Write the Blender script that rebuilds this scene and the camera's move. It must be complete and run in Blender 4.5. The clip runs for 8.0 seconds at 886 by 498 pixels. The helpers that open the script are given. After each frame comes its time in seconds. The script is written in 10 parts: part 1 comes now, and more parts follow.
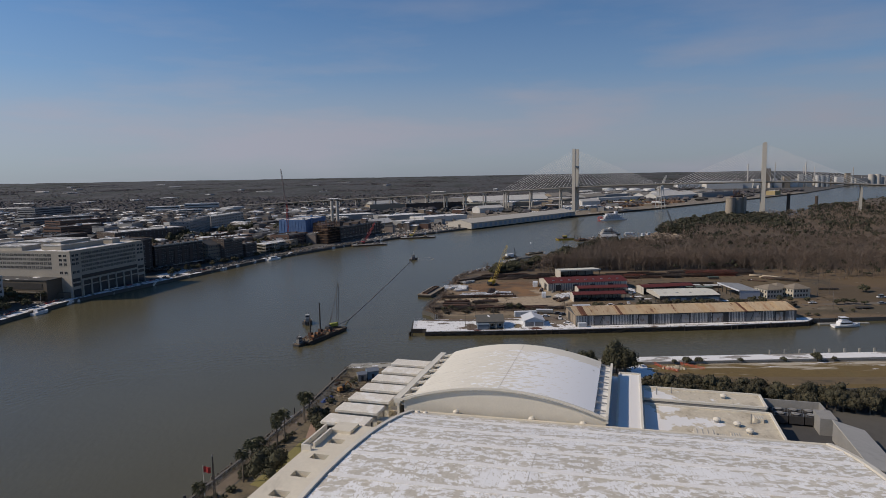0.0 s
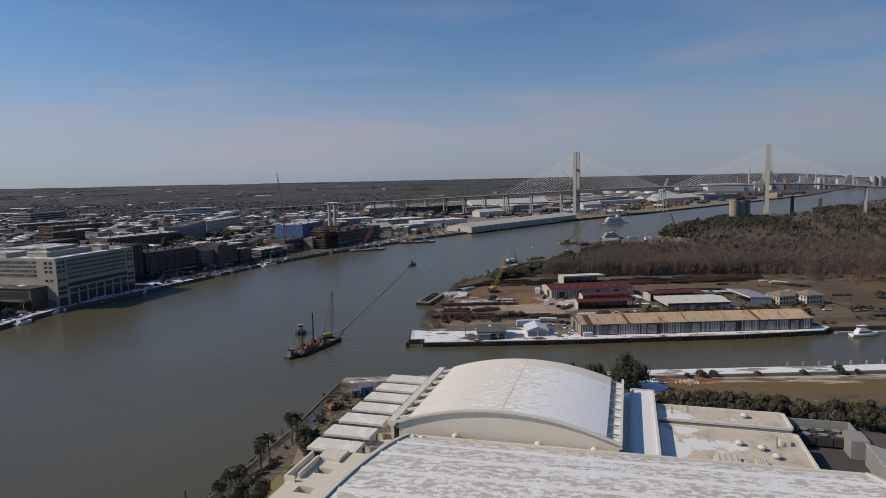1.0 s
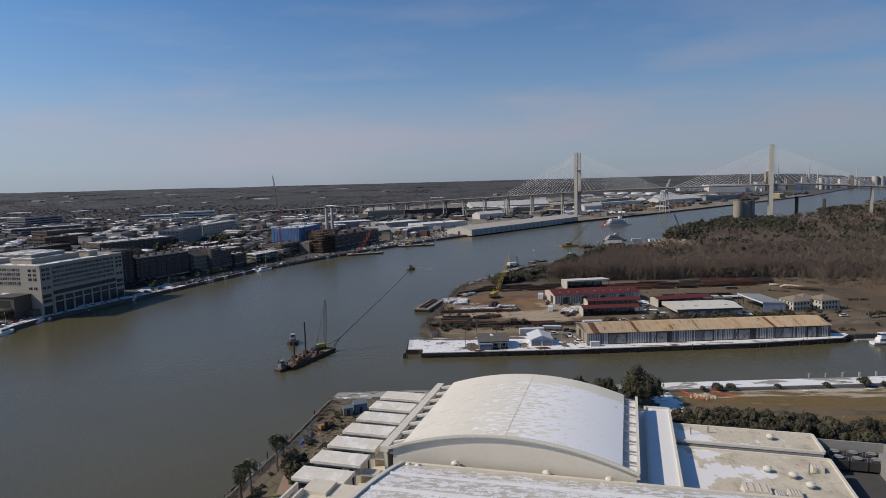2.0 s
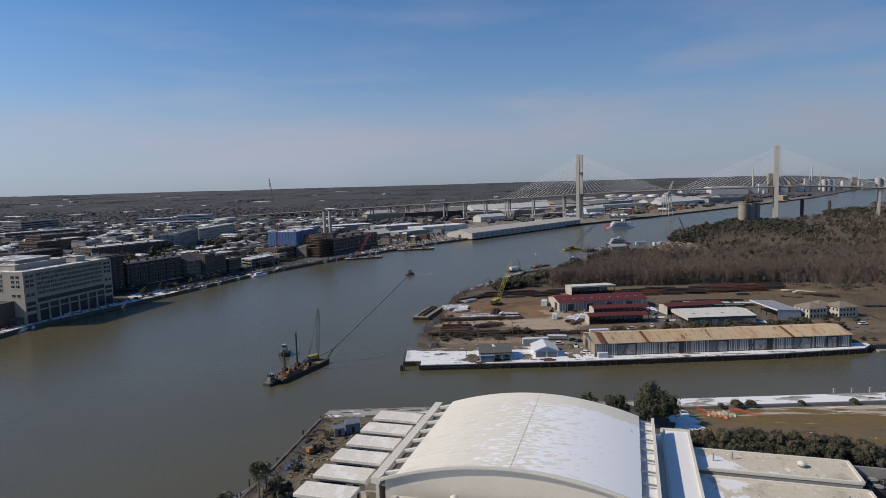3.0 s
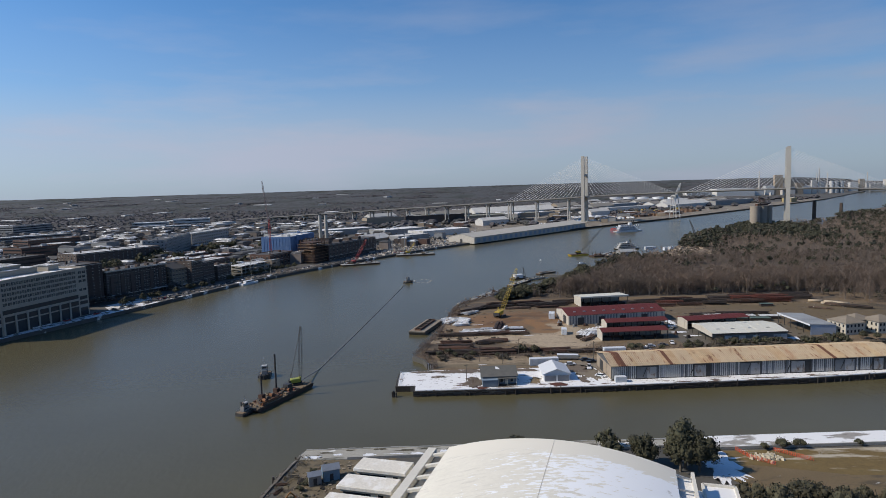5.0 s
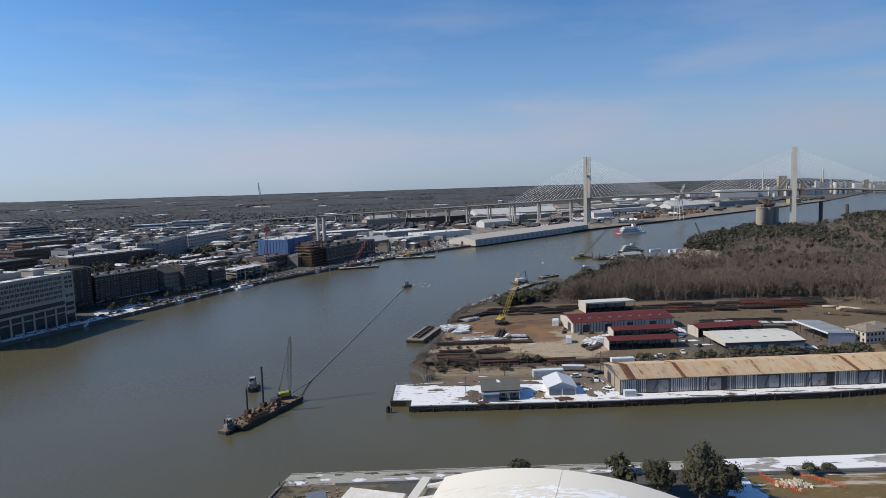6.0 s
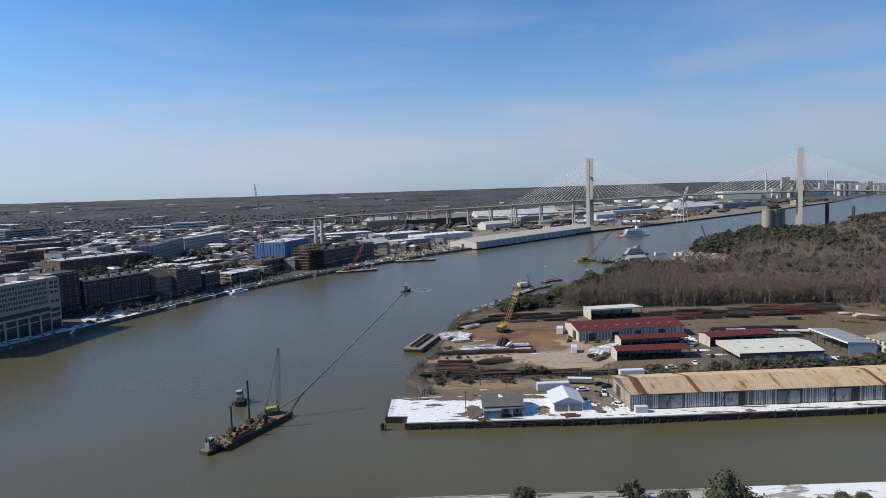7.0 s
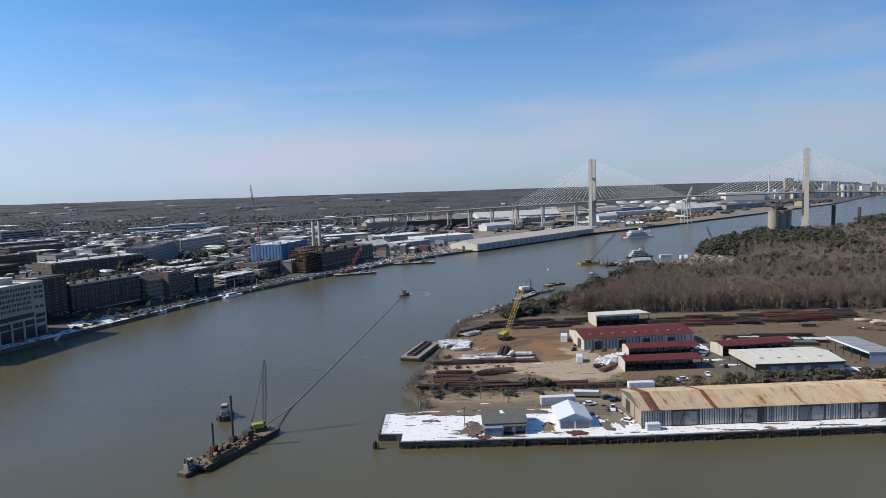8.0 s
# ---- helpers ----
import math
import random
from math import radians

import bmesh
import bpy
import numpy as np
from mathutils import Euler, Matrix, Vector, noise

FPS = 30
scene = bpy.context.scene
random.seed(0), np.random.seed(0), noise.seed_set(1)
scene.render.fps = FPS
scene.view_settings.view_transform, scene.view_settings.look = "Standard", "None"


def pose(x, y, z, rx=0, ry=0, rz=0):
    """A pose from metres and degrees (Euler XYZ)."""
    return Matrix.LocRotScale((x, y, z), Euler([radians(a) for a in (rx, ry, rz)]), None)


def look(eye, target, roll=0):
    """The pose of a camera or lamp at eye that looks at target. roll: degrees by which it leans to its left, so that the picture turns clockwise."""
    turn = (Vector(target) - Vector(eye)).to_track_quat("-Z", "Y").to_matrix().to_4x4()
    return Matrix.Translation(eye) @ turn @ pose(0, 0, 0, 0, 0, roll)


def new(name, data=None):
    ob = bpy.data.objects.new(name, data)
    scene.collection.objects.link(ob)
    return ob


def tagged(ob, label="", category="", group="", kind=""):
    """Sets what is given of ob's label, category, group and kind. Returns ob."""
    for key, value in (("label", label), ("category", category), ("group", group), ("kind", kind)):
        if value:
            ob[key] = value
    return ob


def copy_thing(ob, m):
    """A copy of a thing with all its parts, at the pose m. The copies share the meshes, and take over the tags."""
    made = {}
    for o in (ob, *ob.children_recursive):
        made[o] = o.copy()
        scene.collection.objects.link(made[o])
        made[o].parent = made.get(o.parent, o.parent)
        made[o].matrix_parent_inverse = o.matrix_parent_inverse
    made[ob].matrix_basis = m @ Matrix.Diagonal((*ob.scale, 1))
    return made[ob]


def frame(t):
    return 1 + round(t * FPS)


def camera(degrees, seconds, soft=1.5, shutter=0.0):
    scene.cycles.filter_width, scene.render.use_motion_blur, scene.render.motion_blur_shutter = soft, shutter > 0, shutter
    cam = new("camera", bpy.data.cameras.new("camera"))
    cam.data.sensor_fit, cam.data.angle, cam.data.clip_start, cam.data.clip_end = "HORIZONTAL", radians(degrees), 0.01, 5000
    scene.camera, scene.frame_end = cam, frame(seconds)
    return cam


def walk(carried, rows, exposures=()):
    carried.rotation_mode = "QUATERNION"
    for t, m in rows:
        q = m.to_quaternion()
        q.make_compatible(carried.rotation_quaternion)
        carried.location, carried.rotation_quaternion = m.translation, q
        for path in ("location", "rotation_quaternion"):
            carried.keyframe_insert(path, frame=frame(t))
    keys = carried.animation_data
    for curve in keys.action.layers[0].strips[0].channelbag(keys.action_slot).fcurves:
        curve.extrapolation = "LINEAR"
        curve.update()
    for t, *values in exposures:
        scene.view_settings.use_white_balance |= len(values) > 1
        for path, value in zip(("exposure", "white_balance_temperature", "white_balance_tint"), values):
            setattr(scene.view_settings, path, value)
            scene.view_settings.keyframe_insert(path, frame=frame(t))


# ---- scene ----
cam = camera(70.1, 8.0, soft=0.55)
PATH = [
    (0, (-3.038, 2.226, 78.416), (-3.053, 4.212, 78.181), -1.0),
    (0.5, (-2.791, 9.372, 78.293), (-2.806, 11.359, 78.064), -1.1),
    (1, (-2.48, 16.573, 78.169), (-2.495, 18.56, 77.945), -1.2),
    (1.5, (-2.155, 23.95, 78.076), (-2.17, 25.938, 77.855), -1.4),
    (3, (-1.188, 46.546, 77.764), (-1.206, 48.535, 77.555), -1.6),
    (3.5, (-0.785, 54.089, 77.707), (-0.805, 56.078, 77.501), -1.7),
    (4, (-0.357, 61.619, 77.679), (-0.377, 63.608, 77.474), -1.7),
    (4.5, (0.151, 69.092, 77.651), (0.128, 71.081, 77.448), -1.7),
    (6, (1.992, 91.026, 77.592), (1.961, 93.016, 77.396), -1.8),
    (6.5, (2.446, 98.204, 77.611), (2.412, 100.194, 77.417), -1.8),
    (7, (2.857, 105.325, 77.654), (2.822, 107.315, 77.463), -1.8),
    (7.5, (3.327, 112.386, 77.691), (3.289, 114.376, 77.501), -1.8),
    (8, (3.849, 119.402, 77.696), (3.81, 121.392, 77.508), -1.8),
]
walk(cam, [(t, look(eye, target, roll)) for t, eye, target, roll in PATH],
     [(0.0, -0.58, 7060, 14), (1.5, -0.47, 6890, 13), (3.5, -0.31, 6680, 12), (4.5, -0.23, 6600, 11), (6.5, -0.01, 6470, 10), (8.0, 0.12, 6470, 10)])


# ---- world, sun, exposure ----
SUN_DIR = Vector((-0.765, -0.115, 0.63)).normalized()
world = bpy.data.worlds.new("sky")
scene.world = world
world.use_nodes = True
wn, wl = world.node_tree.nodes, world.node_tree.links
wn.clear()
w_out = wn.new("ShaderNodeOutputWorld")
w_bg = wn.new("ShaderNodeBackground")
w_bg.inputs["Strength"].default_value = 0.1
w_sky = wn.new("ShaderNodeTexSky")
w_sky.sky_type = "NISHITA"
w_sky.sun_disc = False
w_sky.sun_elevation = math.asin(SUN_DIR.z)
w_sky.sun_rotation = math.atan2(SUN_DIR.x, SUN_DIR.y)
w_sky.air_density, w_sky.dust_density, w_sky.ozone_density = 1.0, 0.6, 2.0
# thin high cloud: streaks and a pale veil low over the land
w_co = wn.new("ShaderNodeTexCoord")
w_sep = wn.new("ShaderNodeSeparateXYZ")
wl.new(w_co.outputs["Generated"], w_sep.inputs[0])
w_map = wn.new("ShaderNodeMapping")
w_map.inputs["Scale"].default_value = (1.6, 1.6, 9.0)
w_map.inputs["Rotation"].default_value = (0.0, radians(-5), radians(75))
wl.new(w_co.outputs["Generated"], w_map.inputs["Vector"])
w_noise = wn.new("ShaderNodeTexNoise")
w_noise.inputs["Scale"].default_value = 1.7
w_noise.inputs["Detail"].default_value = 7
w_noise.inputs["Roughness"].default_value = 0.55
wl.new(w_map.outputs[0], w_noise.inputs["Vector"])


def w_ramp(src, stops):
    r = wn.new("ShaderNodeValToRGB")
    while len(r.color_ramp.elements) < len(stops):
        r.color_ramp.elements.new(0.5)
    for e, (p, v) in zip(r.color_ramp.elements, stops):
        e.position, e.color = p, (v, v, v, 1)
    wl.new(src, r.inputs[0])
    return r.outputs[0]


def w_math(op, a, b):
    m = wn.new("ShaderNodeMath")
    m.operation = op
    for i, v in enumerate((a, b)):
        if isinstance(v, (int, float)):
            m.inputs[i].default_value = v
        else:
            wl.new(v, m.inputs[i])
    return m.outputs[0]


w_streak = w_ramp(w_noise.outputs[0], [(0.46, 0.0), (0.74, 0.5)])
w_band = w_ramp(w_sep.outputs["Z"], [(0.0, 0.62), (0.06, 0.72), (0.10, 0.54), (0.15, 0.24), (0.26, 0.04), (0.6, 0.0)])
w_fac = w_math("MINIMUM", w_math("ADD", w_band, w_math("MULTIPLY", w_streak, w_ramp(w_sep.outputs["Z"], [(0.0, 0.5), (0.12, 0.9), (0.28, 0.35), (0.45, 0.05)]))), 0.92)
w_tint = wn.new("ShaderNodeMix")
w_tint.data_type, w_tint.blend_type = "RGBA", "MULTIPLY"
w_tint.inputs[0].default_value = 1.0
wl.new(w_sky.outputs[0], w_tint.inputs[6])
w_tint.inputs[7].default_value = (0.54, 1.0, 1.44, 1)
w_mix = wn.new("ShaderNodeMix")
w_mix.data_type = "RGBA"
wl.new(w_fac, w_mix.inputs[0])
wl.new(w_tint.outputs[2], w_mix.inputs[6])
w_mix.inputs[7].default_value = (5.1, 5.55, 7.0, 1)
# haze is brighter on the sun's side of the sky
w_side = wn.new("ShaderNodeMapRange")
w_side.inputs[1].default_value, w_side.inputs[2].default_value = -0.6, 0.75
w_side.inputs[3].default_value, w_side.inputs[4].default_value = 1.04, 0.74
wl.new(w_sep.outputs["X"], w_side.inputs[0])
w_fall = wn.new("ShaderNodeMix")
w_fall.data_type, w_fall.blend_type = "RGBA", "MULTIPLY"
w_fall.inputs[0].default_value = 1.0
wl.new(w_mix.outputs[2], w_fall.inputs[6])
wl.new(w_side.outputs[0], w_fall.inputs[7])
wl.new(w_fall.outputs[2], w_bg.inputs["Color"])
wl.new(w_bg.outputs[0], w_out.inputs[0])

sun_data = bpy.data.lights.new("sun", "SUN")
sun_data.energy, sun_data.angle, sun_data.color = 4.7, radians(0.53), (1.0, 0.905, 0.76)
sun = new("sun", sun_data)
sun.matrix_world = look(SUN_DIR * 600, (0, 0, 0))
scene.view_settings.exposure = 0.0


# ---- materials ----
MATS = {}


def mat(name, col, col2=None, rough=0.8, metal=0.0, scale=1.0, amount=0.5, fine=12.0, bump=0.15, stretch=(1, 1, 1), piece=0.0, layers=(), grain=0.22, odd=None, blots=()):
    """A surface: two colours mixed by coarse and fine noise in world metres, with relief. layers: (colour, scale, low, high, stretch) stains on top.
    blots: (colour, x, y, rx, ry, turn) soft worn areas with ragged borders. piece: how much alike pieces differ; odd: (colour, share) for the few pieces that differ most."""
    if name in MATS:
        return MATS[name]
    m = bpy.data.materials.new(name)
    m.use_nodes = True
    n, l = m.node_tree.nodes, m.node_tree.links
    p = n["Principled BSDF"]
    p.inputs["Roughness"].default_value, p.inputs["Metallic"].default_value = rough, metal
    col2 = col2 or tuple(c * 0.7 for c in col)
    geo = n.new("ShaderNodeNewGeometry")

    def noise_tex(sc, st, detail=5.0):
        mp = n.new("ShaderNodeMapping")
        mp.inputs["Scale"].default_value = st
        l.new(geo.outputs["Position"], mp.inputs["Vector"])
        t = n.new("ShaderNodeTexNoise")
        t.inputs["Scale"].default_value, t.inputs["Detail"].default_value, t.inputs["Roughness"].default_value = sc, detail, 0.62
        l.new(mp.outputs[0], t.inputs["Vector"])
        return t.outputs[0]

    def ramp(src, a, b):
        r = n.new("ShaderNodeMapRange")
        r.inputs[1].default_value, r.inputs[2].default_value = a, b
        l.new(src, r.inputs[0])
        return r.outputs[0]

    def mix(f, a, b, mode="MIX"):
        x = n.new("ShaderNodeMix")
        x.data_type, x.blend_type = "RGBA", mode
        if isinstance(f, float):
            x.inputs[0].default_value = f
        else:
            l.new(f, x.inputs[0])
        for i, v in ((6, a), (7, b)):
            if isinstance(v, tuple):
                x.inputs[i].default_value = (*v, 1)
            else:
                l.new(v, x.inputs[i])
        return x.outputs[2]

    coarse, small = noise_tex(scale, stretch), noise_tex(scale * fine, stretch, 3.0)
    c = mix(ramp(coarse, 0.5 - amount * 0.5, 0.5 + amount * 0.5), col, col2)
    c = mix(grain, c, mix(ramp(small, 0.3, 0.7), tuple(v * 0.55 for v in col), tuple(min(1, v * 1.35) for v in col)))
    if blots:
        ragged = noise_tex(0.09, (1, 1, 1), 8.0)
        for colour, bx, by, rx, ry, turn in blots:
            mp = n.new("ShaderNodeMapping")
            mp.vector_type = "TEXTURE"
            mp.inputs["Location"].default_value, mp.inputs["Rotation"].default_value, mp.inputs["Scale"].default_value = (bx, by, 0), (0, 0, radians(turn)), (rx, ry, 900)
            l.new(geo.outputs["Position"], mp.inputs["Vector"])
            ln = n.new("ShaderNodeVectorMath")
            ln.operation = "LENGTH"
            l.new(mp.outputs[0], ln.inputs[0])
            su = n.new("ShaderNodeMath")
            su.operation = "MULTIPLY_ADD"
            l.new(ragged, su.inputs[0])
            su.inputs[1].default_value = 1.5
            l.new(ln.outputs["Value"], su.inputs[2])
            c = mix(ramp(su.outputs[0], 1.82, 1.58), c, colour)
        c = mix(0.3, c, mix(ramp(small, 0.36, 0.64), (0.09, 0.065, 0.045), c))
    for colour, sc, lo, hi, st, *lean in layers:
        f = noise_tex(sc, st, 8.0)
        if lean:
            # the layer grows thicker along one direction across the thing: (dx, dy, start, gain)
            dx, dy, start, gain = lean[0]
            dt = n.new("ShaderNodeVectorMath")
            dt.operation = "DOT_PRODUCT"
            l.new(geo.outputs["Position"], dt.inputs[0])
            dt.inputs[1].default_value = (dx * gain, dy * gain, 0)
            ad = n.new("ShaderNodeMath")
            ad.operation = "ADD"
            l.new(dt.outputs["Value"], ad.inputs[0])
            ad.inputs[1].default_value = -start * gain
            ad2 = n.new("ShaderNodeMath")
            ad2.operation = "ADD"
            l.new(ad.outputs[0], ad2.inputs[0])
            l.new(f, ad2.inputs[1])
            f = ad2.outputs[0]
        c = mix(ramp(f, lo, hi), c, colour)
    if odd:
        oi = n.new("ShaderNodeObjectInfo")
        c = mix(ramp(oi.outputs["Random"], 1 - odd[1], 1 - odd[1] * 0.6), c, mix(ramp(noise_tex(0.5, (1, 1, 1)), 0.35, 0.6), c, odd[0]))
    if piece:
        info = n.new("ShaderNodeObjectInfo")
        isl = n.new("ShaderNodeNewGeometry")
        add = n.new("ShaderNodeMath")
        add.operation = "ADD"
        l.new(info.outputs["Random"], add.inputs[0])
        l.new(isl.outputs["Random Per Island"], add.inputs[1])
        hsv = n.new("ShaderNodeHueSaturation")
        r = n.new("ShaderNodeMapRange")
        r.inputs[1].default_value, r.inputs[2].default_value = 0.0, 2.0
        r.inputs[3].default_value, r.inputs[4].default_value = 1 - piece, 1 + piece
        l.new(add.outputs[0], r.inputs[0])
        l.new(r.outputs[0], hsv.inputs["Value"])
        l.new(c, hsv.inputs["Color"])
        c = hsv.outputs[0]
    l.new(c, p.inputs["Base Color"])
    if bump:
        b = n.new("ShaderNodeBump")
        b.inputs["Strength"].default_value, b.inputs["Distance"].default_value = bump, 0.12 / (scale * fine)
        l.new(small, b.inputs["Height"])
        l.new(b.outputs[0], p.inputs["Normal"])
    MATS[name] = m
    return m


SNOW = (0.73, 0.725, 0.715)
M_GROUND = mat("city_ground", (0.065, 0.063, 0.058), (0.11, 0.10, 0.085), scale=0.03, rough=0.95)
M_WOODFLOOR = mat("leaf_litter", (0.085, 0.062, 0.043), (0.125, 0.092, 0.062), scale=0.08, rough=1.0)
M_DIRT = mat("yard_dirt", (0.145, 0.096, 0.05), (0.20, 0.145, 0.085), scale=0.035, amount=0.35, fine=30.0, rough=0.95, grain=0.4,
             blots=[((0.088, 0.06, 0.028), 300, 385, 95, 66, 0), ((0.125, 0.08, 0.034), 290, 420, 40, 24, 10), ((0.085, 0.066, 0.036), 245, 338, 70, 12, 0), ((0.15, 0.128, 0.098), 255, 354, 62, 4, 2), ((0.06, 0.048, 0.03), 232, 425, 22, 16, 0), ((0.125, 0.088, 0.042), 185, 425, 60, 24, 0), ((0.135, 0.098, 0.055), 128, 432, 45, 10, 0), ((0.10, 0.09, 0.072), 114, 384, 10, 34, 0), ((0.12, 0.10, 0.07), 160, 385, 14, 30, 0),
                    ((0.165, 0.13, 0.08), 30, 339, 60, 8, 0), ((0.15, 0.12, 0.075), 130, 343, 80, 8, 0), ((0.22, 0.185, 0.14), 62, 331, 12, 13, 0),
                    ((0.40, 0.31, 0.21), 24, 380, 46, 9, 0), ((0.25, 0.175, 0.105), 3, 404, 20, 22, 0), ((0.27, 0.205, 0.13), 30, 343, 44, 6, 0), ((0.40, 0.315, 0.215), 52, 374, 19, 17, 0), ((0.37, 0.29, 0.195), 57, 402, 9, 36, 8), ((0.30, 0.23, 0.15), 46, 436, 16, 6, 0),
                    ((0.20, 0.108, 0.048), 38, 424, 34, 20, 8), ((0.13, 0.066, 0.028), 30, 420, 14, 5, 35), ((0.24, 0.125, 0.05), 46, 408, 5, 16, 20), ((0.14, 0.072, 0.03), 52, 430, 16, 4, -12), ((0.22, 0.12, 0.052), 49, 395, 9, 6, 0), ((0.16, 0.082, 0.04), 100, 436, 22, 7, 4), ((0.075, 0.055, 0.04), 24, 353, 58, 5, 0), ((0.075, 0.058, 0.042), 40, 466, 40, 11, 5), ((0.085, 0.066, 0.048), 160, 463, 85, 10, 0), ((0.08, 0.062, 0.045), 150, 417, 24, 7, -8), ((0.085, 0.065, 0.045), 4, 368, 20, 8, 0)],
             layers=[((0.10, 0.072, 0.047), 0.16, 0.56, 0.68, (0.5, 1.3, 1)), ((0.11, 0.08, 0.055), 0.6, 0.6, 0.68, (0.4, 1.6, 1)), ((0.32, 0.27, 0.21), 0.3, 0.66, 0.74, (0.4, 1.5, 1))])
M_GRASS = mat("strip_grass", (0.20, 0.185, 0.06), (0.25, 0.20, 0.085), scale=0.15, rough=1.0)
M_ASPHALT = mat("asphalt", (0.05, 0.05, 0.05), (0.08, 0.075, 0.07), scale=0.2, rough=0.9)
M_CONC = mat("concrete", (0.34, 0.33, 0.30), (0.25, 0.24, 0.215), scale=0.15, rough=0.85, layers=[((0.16, 0.15, 0.13), 0.4, 0.62, 0.85, (1, 1, 1))])
M_QUAYSNOW = mat("snowy_concrete", (0.33, 0.31, 0.28), (0.22, 0.2, 0.175), scale=0.15, rough=0.85, layers=[(SNOW, 0.12, 0.42, 0.46, (0.45, 1.3, 1)), ((0.10, 0.085, 0.07), 0.3, 0.62, 0.66, (0.4, 1.5, 1))])
M_DECKSNOW = mat("snowy_deck", (0.17, 0.12, 0.095), (0.10, 0.08, 0.065), scale=0.25, rough=0.85, layers=[(SNOW, 0.16, 0.36, 0.38, (0.6, 1.1, 1)), ((0.14, 0.095, 0.07), 0.35, 0.61, 0.63, (0.35, 1.6, 1)), ((0.12, 0.085, 0.065), 0.9, 0.615, 0.635, (0.6, 1.3, 1))])
M_BARE = mat("bare_deck", (0.15, 0.115, 0.085), (0.10, 0.08, 0.06), scale=0.4, rough=0.95, grain=0.4, layers=[(SNOW, 0.7, 0.66, 0.68, (1, 1, 1))])
M_TIMBER = mat("tarred_timber", (0.022, 0.019, 0.017), (0.05, 0.04, 0.032), scale=0.6, rough=0.9, piece=0.35)
M_ROOFWHITE = mat("white_membrane", (0.66, 0.605, 0.495), (0.57, 0.515, 0.415), scale=0.08, rough=0.7, bump=0.03, grain=0.08, layers=[((0.36, 0.33, 0.26), 0.16, 0.58, 0.85, (1.0, 0.35, 1)), ((0.30, 0.27, 0.21), 0.5, 0.66, 0.8, (1, 1, 1))])
M_ROOFSNOW = mat("membrane_with_snow", (0.585, 0.54, 0.455), (0.50, 0.46, 0.385), scale=0.10, rough=0.75, bump=0.05, piece=0.09,
                 layers=[((0.44, 0.40, 0.325), 0.5, 0.54, 0.72, (1, 0.6, 1)), ((0.82, 0.815, 0.80), 0.62, 0.47, 0.53, (0.75, 1.0, 1)), ((0.82, 0.815, 0.80), 0.09, 0.54, 0.62, (0.6, 1.2, 1)), ((0.53, 0.49, 0.41), 1.5, 0.565, 0.62, (1.8, 0.42, 1)), ((0.60, 0.555, 0.46), 0.6, 0.50, 0.58, (1.6, 0.5, 1), (0.2453, 0.9694, 160.0, 0.09)), ((0.38, 0.33, 0.25), 0.8, 0.62, 0.72, (2.0, 0.3, 1), (0.2453, 0.9694, 163.0, 0.03))])
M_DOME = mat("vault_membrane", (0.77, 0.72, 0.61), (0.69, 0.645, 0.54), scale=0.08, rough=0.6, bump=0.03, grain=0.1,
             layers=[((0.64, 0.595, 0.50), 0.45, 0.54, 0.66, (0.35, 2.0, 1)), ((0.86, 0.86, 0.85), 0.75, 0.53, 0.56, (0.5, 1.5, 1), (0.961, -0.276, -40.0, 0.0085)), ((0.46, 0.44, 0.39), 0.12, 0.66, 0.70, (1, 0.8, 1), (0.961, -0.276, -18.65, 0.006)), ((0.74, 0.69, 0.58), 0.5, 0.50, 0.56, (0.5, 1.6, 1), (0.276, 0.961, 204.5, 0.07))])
M_PANELWALL = mat("pale_wall", (0.67, 0.63, 0.545), (0.59, 0.555, 0.475), scale=0.15, rough=0.7, bump=0.03, grain=0.08)
# pale_wall with shade put into its colour; doubles as plain grey trim
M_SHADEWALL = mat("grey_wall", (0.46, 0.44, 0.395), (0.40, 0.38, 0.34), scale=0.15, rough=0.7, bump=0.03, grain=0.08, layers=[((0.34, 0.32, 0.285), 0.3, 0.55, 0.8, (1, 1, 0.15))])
M_GLASS = mat("dark_glazing", (0.02, 0.024, 0.03), (0.035, 0.04, 0.045), scale=0.4, rough=0.12, bump=0.0)
M_STEEL = mat("galvanised_steel", (0.42, 0.43, 0.43), (0.33, 0.33, 0.33), rough=0.45, metal=0.7, scale=0.8)
M_DARK = mat("dark_steel", (0.03, 0.03, 0.032), (0.06, 0.055, 0.05), rough=0.6, scale=0.8)
M_RUST = mat("rusty_steel", (0.095, 0.045, 0.027), (0.038, 0.026, 0.02), rough=0.85, scale=0.25, amount=0.3, piece=0.75)
M_BARK = mat("bark", (0.11, 0.09, 0.07), (0.16, 0.14, 0.115), rough=0.95, scale=1.0, bump=0.3)
M_LEAF = mat("evergreen_leaves", (0.042, 0.042, 0.022), (0.072, 0.067, 0.036), rough=0.92, scale=0.5, piece=0.4)
M_PALM = mat("palm_fronds", (0.06, 0.066, 0.03), (0.105, 0.10, 0.05), rough=0.6, scale=0.8, piece=0.4)
M_TWIG = mat("bare_twigs", (0.15, 0.12, 0.099), (0.22, 0.15, 0.11), rough=1.0, scale=0.03, bump=0, piece=0.35)
M_PINE = mat("far_evergreens", (0.029, 0.031, 0.018), (0.056, 0.053, 0.030), rough=0.9, scale=0.1, bump=0, piece=0.5)
# far tree and canopy colours shifted to blue-grey: distance haze is in the base colour
M_FARTREE = mat("distant_trees_hazed", (0.050, 0.051, 0.048), (0.074, 0.069, 0.067), rough=1.0, scale=0.03, bump=0, piece=0.2)
